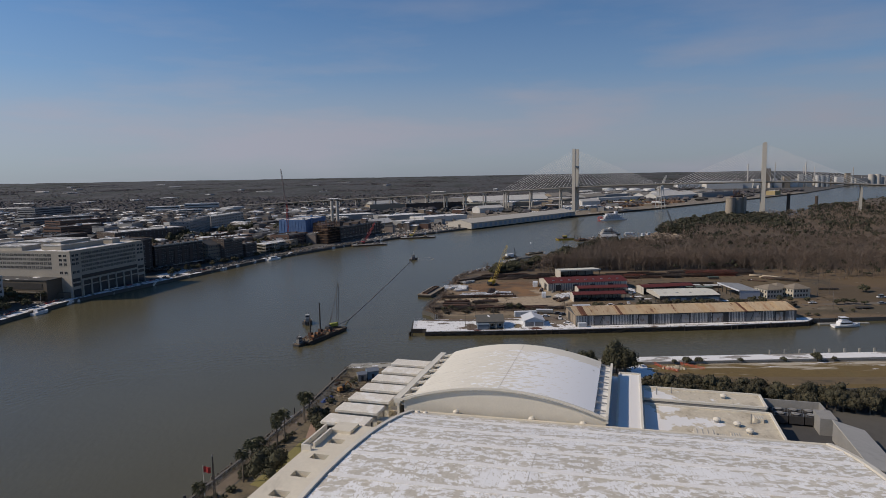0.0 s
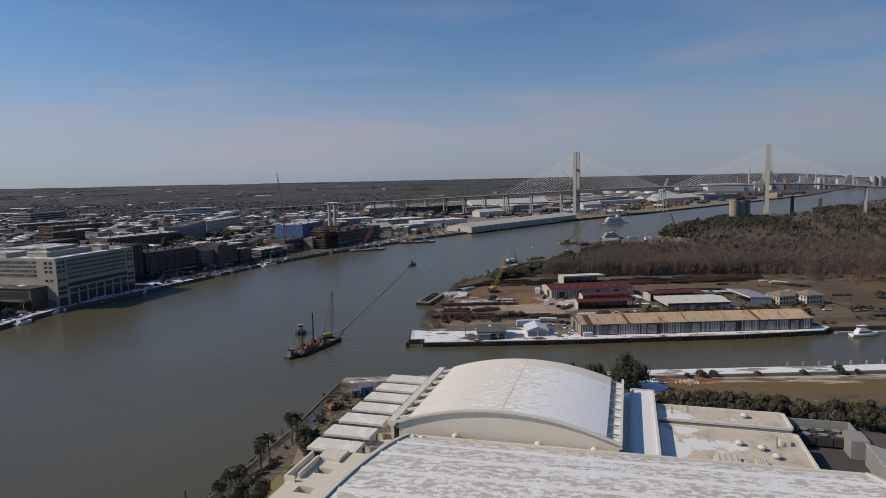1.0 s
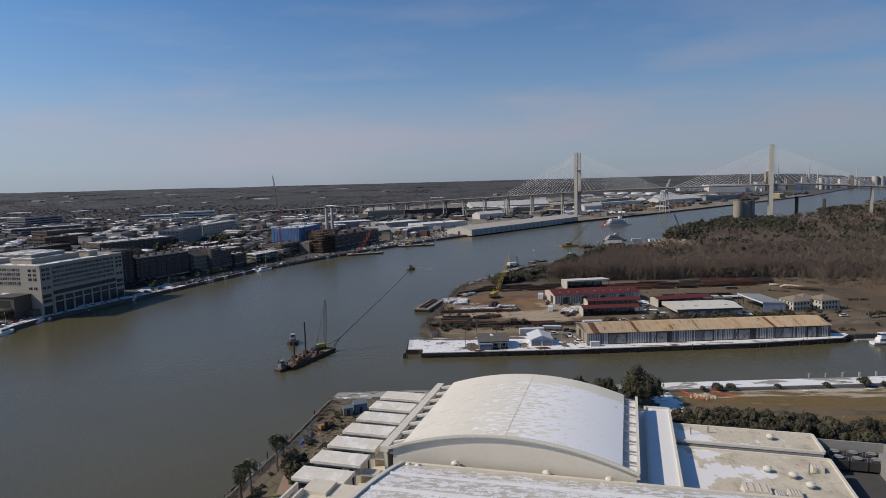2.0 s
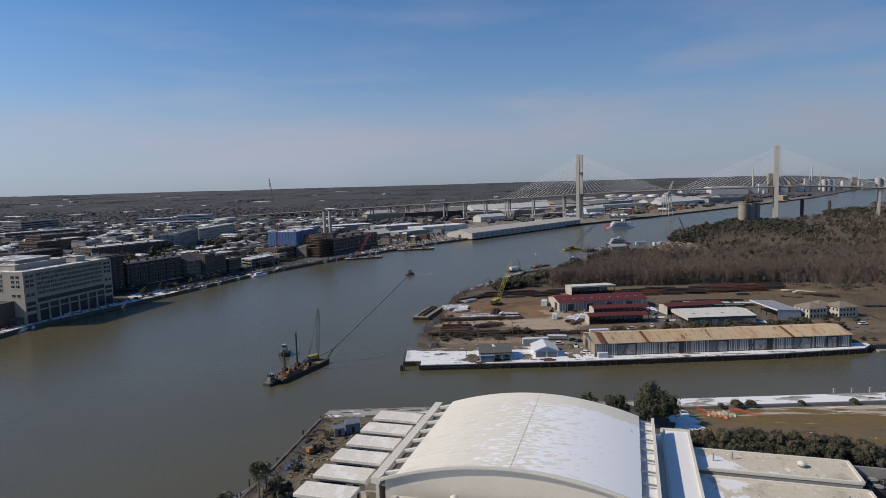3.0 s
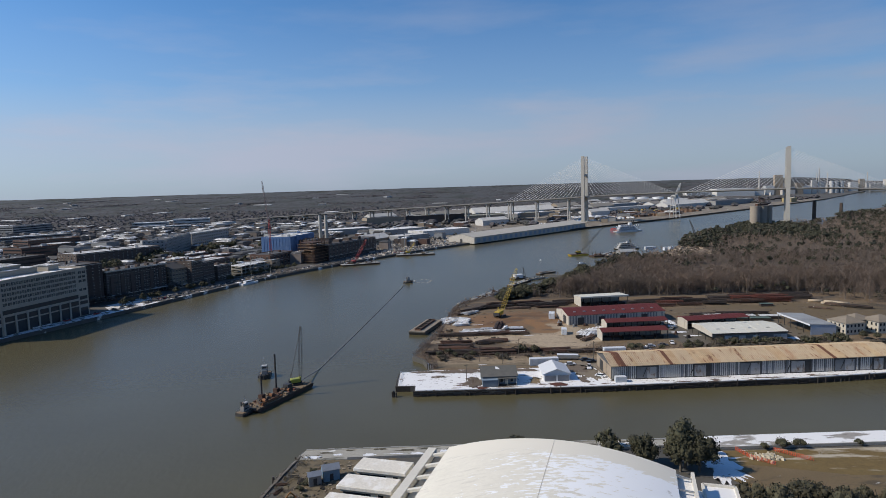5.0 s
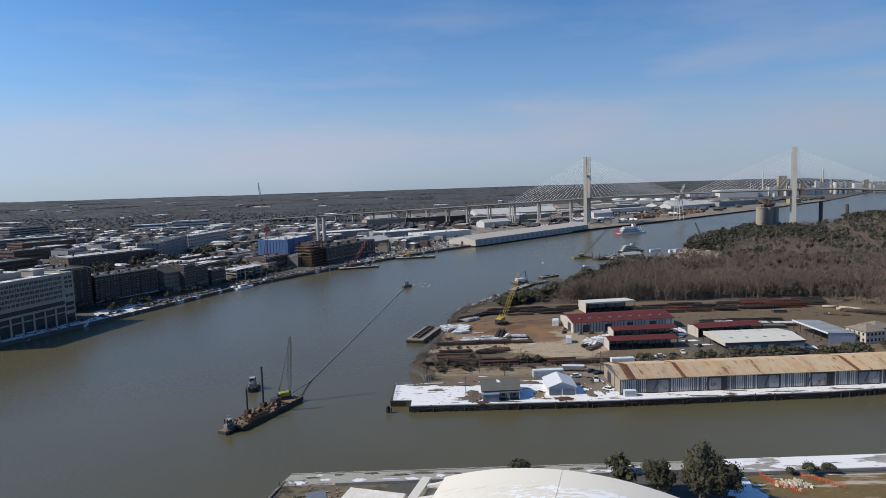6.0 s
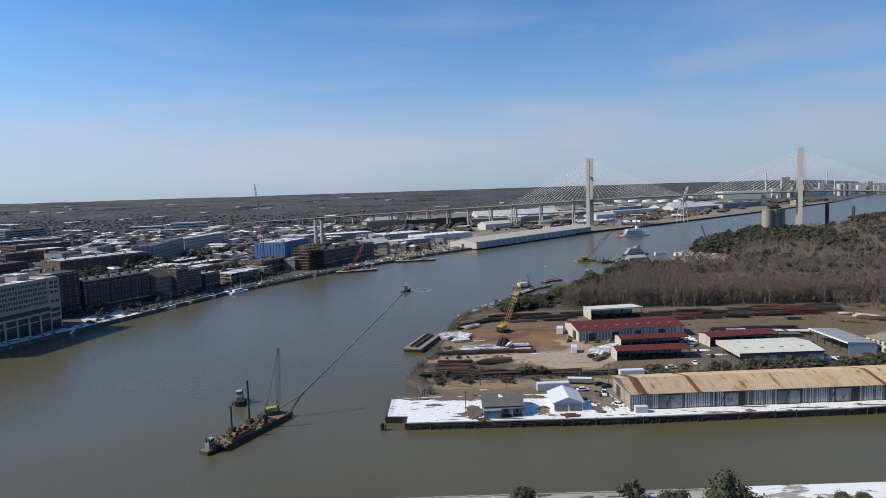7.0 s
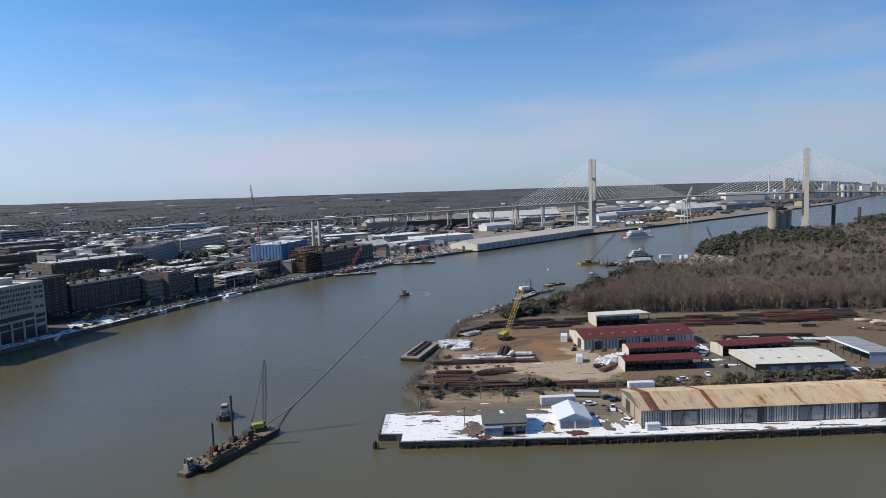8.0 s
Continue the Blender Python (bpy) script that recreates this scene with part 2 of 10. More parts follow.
M_CANOPY = mat("far_canopy_hazed", (0.050, 0.052, 0.054), (0.088, 0.082, 0.081), rough=1.0, scale=0.012, bump=0, fine=7.0, grain=0.4, stretch=(0.8, 0.5, 1), layers=[((0.034, 0.038, 0.03), 0.006, 0.5, 0.58, (1, 0.45, 1)), ((0.03, 0.033, 0.027), 0.03, 0.56, 0.62, (1, 0.4, 1)), ((0.12, 0.10, 0.085), 0.02, 0.62, 0.7, (1, 0.4, 1))])

M_WATER = bpy.data.materials.new("river_water")
M_WATER.use_nodes = True
n_, l_ = M_WATER.node_tree.nodes, M_WATER.node_tree.links
p_ = n_["Principled BSDF"]
p_.inputs["Roughness"].default_value, p_.inputs["IOR"].default_value, p_.inputs["Specular IOR Level"].default_value = 0.26, 1.33, 0.5
p_.inputs["Specular Tint"].default_value = (1.0, 0.93, 0.82, 1)
g_ = n_.new("ShaderNodeNewGeometry")
t1 = n_.new("ShaderNodeTexNoise")
t1.inputs["Scale"].default_value, t1.inputs["Detail"].default_value = 0.012, 4
l_.new(g_.outputs["Position"], t1.inputs["Vector"])
r_ = n_.new("ShaderNodeValToRGB")
r_.color_ramp.elements[0].position, r_.color_ramp.elements[0].color = 0.35, (0.085, 0.074, 0.039, 1)
r_.color_ramp.elements[1].position, r_.color_ramp.elements[1].color = 0.7, (0.100, 0.088, 0.048, 1)
l_.new(t1.outputs[0], r_.inputs[0])
l_.new(r_.outputs[0], p_.inputs["Base Color"])
mp_ = n_.new("ShaderNodeMapping")
mp_.inputs["Scale"].default_value = (1.0, 0.55, 1)
mp_.inputs["Rotation"].default_value = (0, 0, radians(25))
l_.new(g_.outputs["Position"], mp_.inputs["Vector"])
t2 = n_.new("ShaderNodeTexNoise")
t2.inputs["Scale"].default_value, t2.inputs["Detail"].default_value = 0.55, 6
l_.new(mp_.outputs[0], t2.inputs["Vector"])
b_ = n_.new("ShaderNodeBump")
b_.inputs["Strength"].default_value, b_.inputs["Distance"].default_value = 0.21, 0.4
l_.new(t2.outputs[0], b_.inputs["Height"])
l_.new(b_.outputs[0], p_.inputs["Normal"])


# ---- mesh helpers ----
def mesh_of(bm, material, name="mesh", smooth=False):
    me = bpy.data.meshes.new(name)
    bm.normal_update()
    bm.to_mesh(me)
    bm.free()
    me.materials.append(material)
    if smooth:
        me.polygons.foreach_set("use_smooth", [True] * len(me.polygons))
    return me


def thing(name, x, y, z=0.0, rz=0.0, label="", category="", group="", kind=""):
    ob = new(name)
    ob.empty_display_size = 0.5
    ob.matrix_basis = pose(x, y, z, 0, 0, rz)
    return tagged(ob, label, category, group, kind)


def part(name, bm, material, parent, label="", smooth=False):
    ob = new(name, bm if isinstance(bm, bpy.types.Mesh) else mesh_of(bm, material, name, smooth))
    ob.parent = parent
    return tagged(ob, label)


def solo(name, bm, material, label, category, kind="", group="", smooth=False):
    return tagged(new(name, mesh_of(bm, material, name, smooth)), label, category, group, kind)


def M():
    return bmesh.new()


def box(bm, x0, x1, y0, y1, z0, z1, rz=0.0, taper=0.0):
    cx, cy = (x0 + x1) / 2, (y0 + y1) / 2
    c, s = math.cos(radians(rz)), math.sin(radians(rz))
    vs = []
    for z, k in ((z0, 1.0), (z1, 1.0 - taper)):
        for x, y in ((x0, y0), (x1, y0), (x1, y1), (x0, y1)):
            dx, dy = (x - cx) * k, (y - cy) * k
            vs.append(bm.verts.new((cx + dx * c - dy * s, cy + dx * s + dy * c, z)))
    for f in ((3, 2, 1, 0), (4, 5, 6, 7), (0, 1, 5, 4), (1, 2, 6, 5), (2, 3, 7, 6), (3, 0, 4, 7)):
        bm.faces.new([vs[i] for i in f])
    return bm


def beam(bm, p, q, w, h=None):
    """A bar from p to q, w wide and h deep."""
    p, q = Vector(p), Vector(q)
    h = h or w
    d = (q - p).normalized()
    side = d.cross(Vector((0, 0, 1)))
    side = Vector((1, 0, 0)) if side.length < 1e-3 else side.normalized()
    up = side.cross(d)
    vs = [bm.verts.new(e + side * (a * w / 2) + up * (b * h / 2)) for e in (p, q) for a, b in ((-1, -1), (1, -1), (1, 1), (-1, 1))]
    for f in ((3, 2, 1, 0), (4, 5, 6, 7), (0, 1, 5, 4), (1, 2, 6, 5), (2, 3, 7, 6), (3, 0, 4, 7)):
        bm.faces.new([vs[i] for i in f])
    return bm


def cyl(bm, x, y, z0, z1, r, r2=None, seg=12):
    r2 = r if r2 is None else r2
    lo = [bm.verts.new((x + r * math.cos(a), y + r * math.sin(a), z0)) for a in [2 * math.pi * i / seg for i in range(seg)]]
    hi = [bm.verts.new((x + r2 * math.cos(a), y + r2 * math.sin(a), z1)) for a in [2 * math.pi * i / seg for i in range(seg)]]
    for i in range(seg):
        j = (i + 1) % seg
        bm.faces.new((lo[i], lo[j], hi[j], hi[i]))
    bm.faces.new(hi)
    bm.faces.new(lo[::-1])
    return bm


def tube(bm, pts, r, seg=6):
    for a, b in zip(pts, pts[1:]):
        p, q = Vector(a), Vector(b)
        d = (q - p).normalized()
        s = d.cross(Vector((0, 0, 1)))
        s = Vector((1, 0, 0)) if s.length < 1e-3 else s.normalized()
        u = s.cross(d)
        rings = [[bm.verts.new(e + (s * math.cos(t) + u * math.sin(t)) * r) for t in [2 * math.pi * i / seg for i in range(seg)]] for e in (p, q)]
        for i in range(seg):
            j = (i + 1) % seg
            bm.faces.new((rings[0][i], rings[0][j], rings[1][j], rings[1][i]))
        bm.faces.new(rings[1])
        bm.faces.new(rings[0][::-1])
    return bm


def prism(bm, pts, z0, z1):
    lo, hi = [bm.verts.new((x, y, z0)) for x, y in pts], [bm.verts.new((x, y, z1)) for x, y in pts]
    for i in range(len(pts)):
        j = (i + 1) % len(pts)
        bm.faces.new((lo[i], lo[j], hi[j], hi[i]))
    bm.faces.new(hi)
    bm.faces.new(lo[::-1])
    return bm


def gable(bm, x0, x1, y0, y1, z0, z1, over=0.4, thick=0.2):
    """A ridged roof along x, with thickness."""
    ym = (y0 + y1) / 2
    prof = [(y0 - over, z0), (ym, z1), (y1 + over, z0), (y1 + over, z0 - thick), (ym, z1 - thick), (y0 - over, z0 - thick)]
    a = [bm.verts.new((x0 - over, y, z)) for y, z in prof]
    b = [bm.verts.new((x1 + over, y, z)) for y, z in prof]
    for i in range(6):
        j = (i + 1) % 6
        bm.faces.new((a[i], b[i], b[j], a[j]))
    for v, o in ((a, 1), (b, -1)):
        bm.faces.new([v[0], v[1], v[4], v[5]][::o])
        bm.faces.new([v[1], v[2], v[3], v[4]][::o])
    return bm


def gable_wall(bm, x0, x1, y0, y1, z0, z1, zr, t=0.15):
    """Four walls and their gables as one shell body."""
    ym = (y0 + y1) / 2
    prof = [(y0, z0), (y1, z0), (y1, z1), (ym, zr), (y0, z1)]
    a, b = [[bm.verts.new((x, y, z)) for y, z in prof] for x in (x0, x1)]
    for i in range(5):
        j = (i + 1) % 5
        bm.faces.new((a[j], a[i], b[i], b[j]))
    bm.faces.new(a[::1])
    bm.faces.new(b[::-1])
    return bm


def raw(name, verts, faces, material, smooth=False):
    me = bpy.data.meshes.new(name)
    me.from_pydata([tuple(v) for v in verts], [], [tuple(f) for f in faces])
    me.materials.append(material)
    if smooth:
        me.polygons.foreach_set("use_smooth", [True] * len(me.polygons))
    me.update()
    return me


def tri_mesh(name, verts, tris, material, slots=None, second=None, smooth=False):
    """A mesh straight from numpy arrays of vertices and triangles."""
    me = bpy.data.meshes.new(name)
    me.vertices.add(len(verts))
    me.vertices.foreach_set("co", np.asarray(verts, np.float32).ravel())
    me.loops.add(len(tris) * 3)
    me.loops.foreach_set("vertex_index", np.asarray(tris, np.int32).ravel())
    me.polygons.add(len(tris))
    me.polygons.foreach_set("loop_start", np.arange(0, len(tris) * 3, 3, dtype=np.int32))
    me.materials.append(material)
    if smooth:
        me.polygons.foreach_set("use_smooth", np.ones(len(tris), bool))
    if slots is not None:
        me.materials.append(second)
        me.polygons.foreach_set("material_index", np.asarray(slots, np.int32))
    me.update(calc_edges=True)
    me.shade_flat()
    return me


def scatter(templates, spots, rng):
    """Copies of (verts, tris) templates at rows x, y, z, size, height; one pair of arrays."""
    vs, ts, base = [], [], 0
    for x, y, z, s, h in spots:
        v, t = templates[rng.integers(len(templates))][:2]
        a = rng.uniform(0, 6.283)
        c, sn = math.cos(a), math.sin(a)
        w = np.empty_like(v)
        w[:, 0] = (v[:, 0] * c - v[:, 1] * sn) * s + x
        w[:, 1] = (v[:, 0] * sn + v[:, 1] * c) * s + y
        w[:, 2] = v[:, 2] * h + z
        vs.append(w)
        ts.append(t + base)
        base += len(v)
    return np.concatenate(vs), np.concatenate(ts)


def bare_scatter(name, templates, spots, rng, twig, label, category):
    """Leafless trees or brush as one mesh: pale wood and a second material for the twigs."""
    vs, ts, ms, base = [], [], [], 0
    for x, y, z, s, h in spots:
        v, t, m = templates[rng.integers(len(templates))]
        a = rng.uniform(0, 6.283)
        c, sn = math.cos(a), math.sin(a)
        vs.append(np.stack([(v[:, 0] * c - v[:, 1] * sn) * s + x, (v[:, 0] * sn + v[:, 1] * c) * s + y, v[:, 2] * h + z], 1))
        ts.append(t + base)
        ms.append(m)
        base += len(v)
    me = tri_mesh(name, np.concatenate(vs), np.concatenate(ts), M_PALEBARK, np.concatenate(ms), twig)
    return tagged(new(name, me), label, category, kind="stuff")


# ---- ground and water ----
BANK_SOUTH = [(-275, -300), (-262, 250), (-252, 347), (-245, 405), (-226, 454), (-209, 500), (-172, 603), (-136, 668), (-96, 734), (-30, 832), (50, 925), (205, 1095), (384, 1257), (677, 1537), (1130, 1997), (1656, 2638), (2447, 3595), (3600, 4900)]
SHORE_YARD = [(420, 330), (240, 322), (182, 318), (176.5, 312.5), (133, 307.4), (54, 304.0), (-14.6, 303.8), (-14.6, 309.5), (-21.5, 310), (-22, 327.5), (-9, 331), (-13, 346), (-18, 352), (-16, 360), (-9, 391), (-3.5, 425), (1, 456), (8, 478), (22, 495), (45, 500), (70, 528), (106, 590), (146, 660), (170, 695), (225, 728), (300, 868), (370, 935), (411, 1000), (480, 1012), (545, 1032), (600, 1060), (628, 1110), (655, 1165), (700, 1225), (770, 1275), (875, 1394), (1113, 1620), (1700, 2150), (2700, 2900), (4300, 3900)]
SHORE_HALL = [(-95, -300), (-76, 100), (-65.7, 147.7), (-59, 173.4), (-51.7, 205.7), (-46, 239), (-44, 252.3), (38, 254.8), (113, 256.6), (420, 262)]


def smooth01(a):
    a = np.clip(a, 0, 1)
    return a * a * (3 - 2 * a)


def seg_dist(x, y, line):
    best = 1e9
    for (ax, ay), (bx, by) in zip(line, line[1:]):
        dx, dy = bx - ax, by - ay
        k = min(1, max(0, ((x - ax) * dx + (y - ay) * dy) / (dx * dx + dy * dy)))
        best = min(best, math.hypot(x - ax - k * dx, y - ay - k * dy))
    return best


def south_z(x, y):
    """Height of the land south of the river: it lifts towards the skyline."""
    far = float(smooth01((y - 1500) / 4300)) * 63
    return 2.2 + (far * float(smooth01(seg_dist(x, y, BANK_SOUTH) / 900)) if far > 0.1 else 0.0)


def inside(x, y, poly):
    hit = False
    for (ax, ay), (bx, by) in zip(poly, poly[1:] + poly[:1]):
        if (ay > y) != (by > y) and x < (bx - ax) * (y - ay) / (by - ay) + ax:
            hit = not hit
    return hit


POLY_SOUTH = BANK_SOUTH + [(-4600, 4900), (-4600, -300)]
POLY_YARD = SHORE_YARD + [(4300, 330)]
POLY_HALL = SHORE_HALL + [(420, -300)]


def land(poly, step, zf):
    """One piece of the ground sheet: its rim, a grid of inner points and a bank down into the water."""
    from mathutils.geometry import delaunay_2d_cdt
    pts = [Vector(p) for p in poly]
    xs, ys = [p[0] for p in poly], [p[1] for p in poly]
    y = min(ys) + step
    while y < max(ys):
        st = step * (1 + max(0, y - 300) / 700)
        x = min(xs) + st / 2
        while x < max(xs):
            if inside(x, y, poly):
                pts.append(Vector((x + random.uniform(-0.2, 0.2) * st, y)))
            x += st
        y += st
    n = len(poly)
    v, e, f, *_ = delaunay_2d_cdt(pts, [(i, (i + 1) % n) for i in range(n)], [list(range(n))], 1, 1e-4)
    verts = [(p.x, p.y, zf(p.x, p.y)) for p in v]
    faces = [tuple(t) for t in f]
    for i in range(n):
        j = (i + 1) % n
        k = len(verts)
        verts += [(*poly[i], zf(*poly[i])), (*poly[j], zf(*poly[j])), (*poly[j], -2.5), (*poly[i], -2.5)]
        faces.append((k, k + 1, k + 2, k + 3))
    return verts, faces


g_verts, g_faces = [], []
for poly, step, zf in ((POLY_SOUTH, 70, south_z), (POLY_YARD, 60, lambda x, y: 2.0), (POLY_HALL, 60, lambda x, y: 2.0)):
    v, f = land(poly, step, zf)
    k = len(g_verts)
    g_verts += v
    g_faces += [tuple(i + k for i in t) for t in f]
tagged(new("ground", raw("ground", g_verts, g_faces, M_GROUND)), "dark winter ground on both river banks", "ground", kind="structure")
bm = M()
vs = [bm.verts.new(p) for p in ((-5000, -600, 0), (5000, -600, 0), (5000, 4930, 0), (-5000, 4930, 0))]
bm.faces.new(vs)
solo("water", bm, M_WATER, "murky brown river water with small ripples", "water", "structure")


def patch(name, pts, z, material, label, category="ground"):
    bm = M()
    bm.faces.new([bm.verts.new((x, y, z)) for x, y in pts])
    bmesh.ops.triangulate(bm, faces=bm.faces[:])
    if bm.faces[:][0].normal.z < 0:
        bmesh.ops.reverse_faces(bm, faces=bm.faces[:])
    return solo(name, bm, material, label, category, "structure")

# ---- cable-stayed bridge ----
BR = Vector((0.895, -0.445, 0)).normalized()
BN = Vector((0.445, 0.895, 0)).normalized()
M_BRIDGE = mat("bridge_concrete", (0.42, 0.40, 0.36), (0.34, 0.325, 0.29), scale=0.06, rough=0.85)
M_CABLE = mat("cable_sheath", (0.74, 0.74, 0.73), (0.66, 0.66, 0.65), rough=0.5, scale=0.2)
bridge = thing("cable_stayed_bridge", 250, 1250, 0, math.degrees(math.atan2(BR.y, BR.x)), "tall concrete cable-stayed road bridge with white stays", "bridge")
SPAN = 329.0


def deck_z(s):
    if s < 60:
        return 51.6 + (s - 60) * 0.0463
    if s < 390:
        return 51.6 + 4.6 * math.sin((s - 60) / 330 * math.pi / 2)
    return 56.2 - (s - 390) * 0.062


bm = M()
ss = [-960 + 20 * i for i in range(99)]
prof = [(-11.5, 0), (11.5, 0), (11.5, -0.5), (7.5, -1.9), (-7.5, -1.9), (-11.5, -0.5)]
rings = [[bm.verts.new((s, n, deck_z(s) + dz)) for n, dz in prof] for s in ss]
for a, b in zip(rings, rings[1:]):
    for i in range(6):
        j = (i + 1) % 6
        bm.faces.new((a[i], b[i], b[j], a[j]))
M_DECKCONC = mat("deck_concrete", (0.29, 0.28, 0.26), (0.22, 0.212, 0.197), scale=0.05, rough=0.9)
deck = part("deck", bm, M_DECKCONC, bridge)
for n in (-11.3, 11.3):
    bm = M()
    for a, b in zip(ss, ss[1:]):
        beam(bm, (a, n, deck_z(a) + 0.4), (b, n, deck_z(b) + 0.4), 0.3, 0.75)
    part("railing", bm, M_DECKCONC, deck)
for s0 in (0.0, SPAN):
    tower = part("tower", box(M(), s0 - 2.4, s0 + 2.4, -13.4, 13.4, 45.5, 49.6), M_BRIDGE, bridge, "twin-legged concrete tower")
    for n in (-15.8, 15.8):
        c = s0 - 0.052 * n
        bm = M()
        box(bm, c - 3.3, c + 3.3, n - 2.1, n + 2.1, -3, 50, taper=0.1)
        box(bm, c - 3.0, c + 3.0, n - 1.9, n + 1.9, 50, 122.8, taper=0.1)
        leg = part("tower_leg", bm, M_BRIDGE, tower)
        for a in (-1, 1):
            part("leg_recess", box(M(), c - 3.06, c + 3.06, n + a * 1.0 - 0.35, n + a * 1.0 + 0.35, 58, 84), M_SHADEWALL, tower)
    part("cross_beam", box(M(), s0 - 2.2, s0 + 2.2, -14.2, 14.2, 86, 90), M_BRIDGE, tower)
    part("pile_cap", box(M(), s0 - 9, s0 + 9, -20, 20, -2, 3.2), M_CONC, tower)
    for side in (-1, 1):
        for k in range(18):
            s1 = s0 + side * (14 + k * 8.2)
            for n in (-11.0, 11.0):
                bm = beam(M(), (s0 - 0.052 * n * 1.38, n * 1.38, 84 + k * 2.15), (s1, n, deck_z(s1) + 0.6), 0.21)
                part("stay", bm, M_CABLE, bridge)
# approach piers
for s in list(range(-930, -140, 46)) + [-143, -92, -30]:
    bm = M()
    for n in (-6.5, 6.5):
        box(bm, s - 1.1, s + 1.1, n - 1.4, n + 1.4, 0, deck_z(s) - 2.0)
    box(bm, s - 1.3, s + 1.3, -9.5, 9.5, deck_z(s) - 3.8, deck_z(s) - 1.9)
    part("approach_pier", bm, M_BRIDGE, bridge)
for s in (472, 522, 572, 622, 672, 722, 772):
    bm = M()
    for n in (-6.5, 6.5):
        box(bm, s - 1.3, s + 1.3, n - 1.6, n + 1.6, -2, deck_z(s) - 1.9)
    box(bm, s - 1.5, s + 1.5, -9.5, 9.5, deck_z(s) - 3.8, deck_z(s) - 1.9)
    part("approach_pier", bm, M_BRIDGE, bridge)

# ---- exhibition hall by the water ----
HALL_X, HALL_Y, HALL_R = -4.7, 221.5, -16.0
HALL_M = pose(HALL_X, HALL_Y, 0, 0, 0, HALL_R)


def hall_xy(u, v):
    p = HALL_M @ Vector((u, v, 0))
    return p.x, p.y


hall = thing("exhibition_hall", HALL_X, HALL_Y, 2.0, HALL_R, "large white-roofed exhibition hall with melting snow on its vaults", "building")


def vault(u0, u1, v0, v1, zf, nu, nv, thick=0.5):
    """A curved roof shell over a rectangle."""
    bm = M()
    rows = []
    for dz in (0, -thick):
        rows.append([[bm.verts.new((u0 + (u1 - u0) * i / nu, v0 + (v1 - v0) * j / nv, zf(u0 + (u1 - u0) * i / nu, v0 + (v1 - v0) * j / nv) + dz)) for j in range(nv + 1)] for i in range(nu + 1)])
    a, b = rows
    for i in range(nu):
        for j in range(nv):
            bm.faces.new((a[i][j], a[i + 1][j], a[i + 1][j + 1], a[i][j + 1]))
            bm.faces.new((b[i][j], b[i][j + 1], b[i + 1][j + 1], b[i + 1][j]))
    for i in range(nu):
        bm.faces.new((a[i][0], b[i][0], b[i + 1][0], a[i + 1][0]))
        bm.faces.new((a[i + 1][nv], b[i + 1][nv], b[i][nv], a[i][nv]))
    for j in range(nv):
        bm.faces.new((a[0][j + 1], b[0][j + 1], b[0][j], a[0][j]))
        bm.faces.new((a[nu][j], b[nu][j], b[nu][j + 1], a[nu][j + 1]))
    return bm


MAIN_X, MAIN_Y = hall_xy(5, -49.6)
main_hall = thing("main_hall", MAIN_X, MAIN_Y, 2.7, -14.2, "vast white vaulted hall roof streaked with thawing snow", "building")


def main_z(y):
    return 19.2 - 9.2 * ((y + 62) / 62.0) ** 2


def dome_z(u, v):
    return 12.0 + 5.85 * (1 - ((u - 28.5) / 29.5) ** 2)


main_roof = part("main_roof", vault(0.6, 103.4, -124, -0.6, lambda u, v: main_z(v) - 0.06, 2, 48), M_SHADEWALL, main_hall, "stained pale membrane roof with patchy snow")
part("main_wall", box(M(), 1, 103, -123, -1.2, 0, 9.0), M_PANELWALL, main_hall)
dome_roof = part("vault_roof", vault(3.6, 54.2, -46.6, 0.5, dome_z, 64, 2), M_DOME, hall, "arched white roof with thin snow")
# end walls of the vault
for v0, v1 in ((-46.2, -45.7), (-0.6, -0.1)):
    bm = M()
    prof = [(1.2 + 56 * i / 20, min(dome_z(1.2 + 56 * i / 20, 0) - 0.5, 30)) for i in range(21)]
    a = [[bm.verts.new((u, v, z)) for u, z in prof] for v in (v0, v1)]
    b = [[bm.verts.new((u, v, 0.0)) for u, z in prof] for v in (v0, v1)]
    for i in range(20):
        bm.faces.new((a[0][i], b[0][i], b[0][i + 1], a[0][i + 1]))
        bm.faces.new((a[1][i + 1], b[1][i + 1], b[1][i], a[1][i]))
        bm.faces.new((a[0][i], a[0][i + 1], a[1][i + 1], a[1][i]))
    part("vault_wall", bm, M_PANELWALL, hall, "plain pale arched end wall")
bm = box(M(), -1.2, -0.4, -45.8, -0.6, 0, 11.6)
box(bm, 56.9, 57.4, -45.6, -0.6, 0, 11.0)
box(bm, 3.5, 3.9, -45.7, -0.6, 10, 13.6)
part("side_wall", bm, M_PANELWALL, hall)
# rim of the vault
bm = M()
for i in range(26):
    u0, u1 = 0.3 + 57.4 * i / 26, 0.3 + 57.4 * (i + 1) / 26
    beam(bm, (u0, -46.8, dome_z(u0, 0) + 0.1), (u1, -46.8, dome_z(u1, 0) + 0.1), 0.5, 0.6)
part("vault_rim", bm, M_PANELWALL, hall)
# left gutter frame: two beams with cross ties over a dark trough
bm = M()
box(bm, -1.7, 0.3, -47, 1, 11.6, 13.0)
part("gutter_beam", bm, M_PANELWALL, hall, "broad white edge beam")
bm = box(M(), 0.3, 3.6, -46, 0.6, 10.8, 11.2)
part("gutter_floor", bm, M_ROOFWHITE, hall)
for k in range(8):
    v = -43.5 + k * 5.9
    part("gutter_tie", beam(M(), (0.2, v, 12.5), (3.9, v, dome_z(4, 0) - 0.35), 0.9, 0.6), M_PANELWALL, hall)
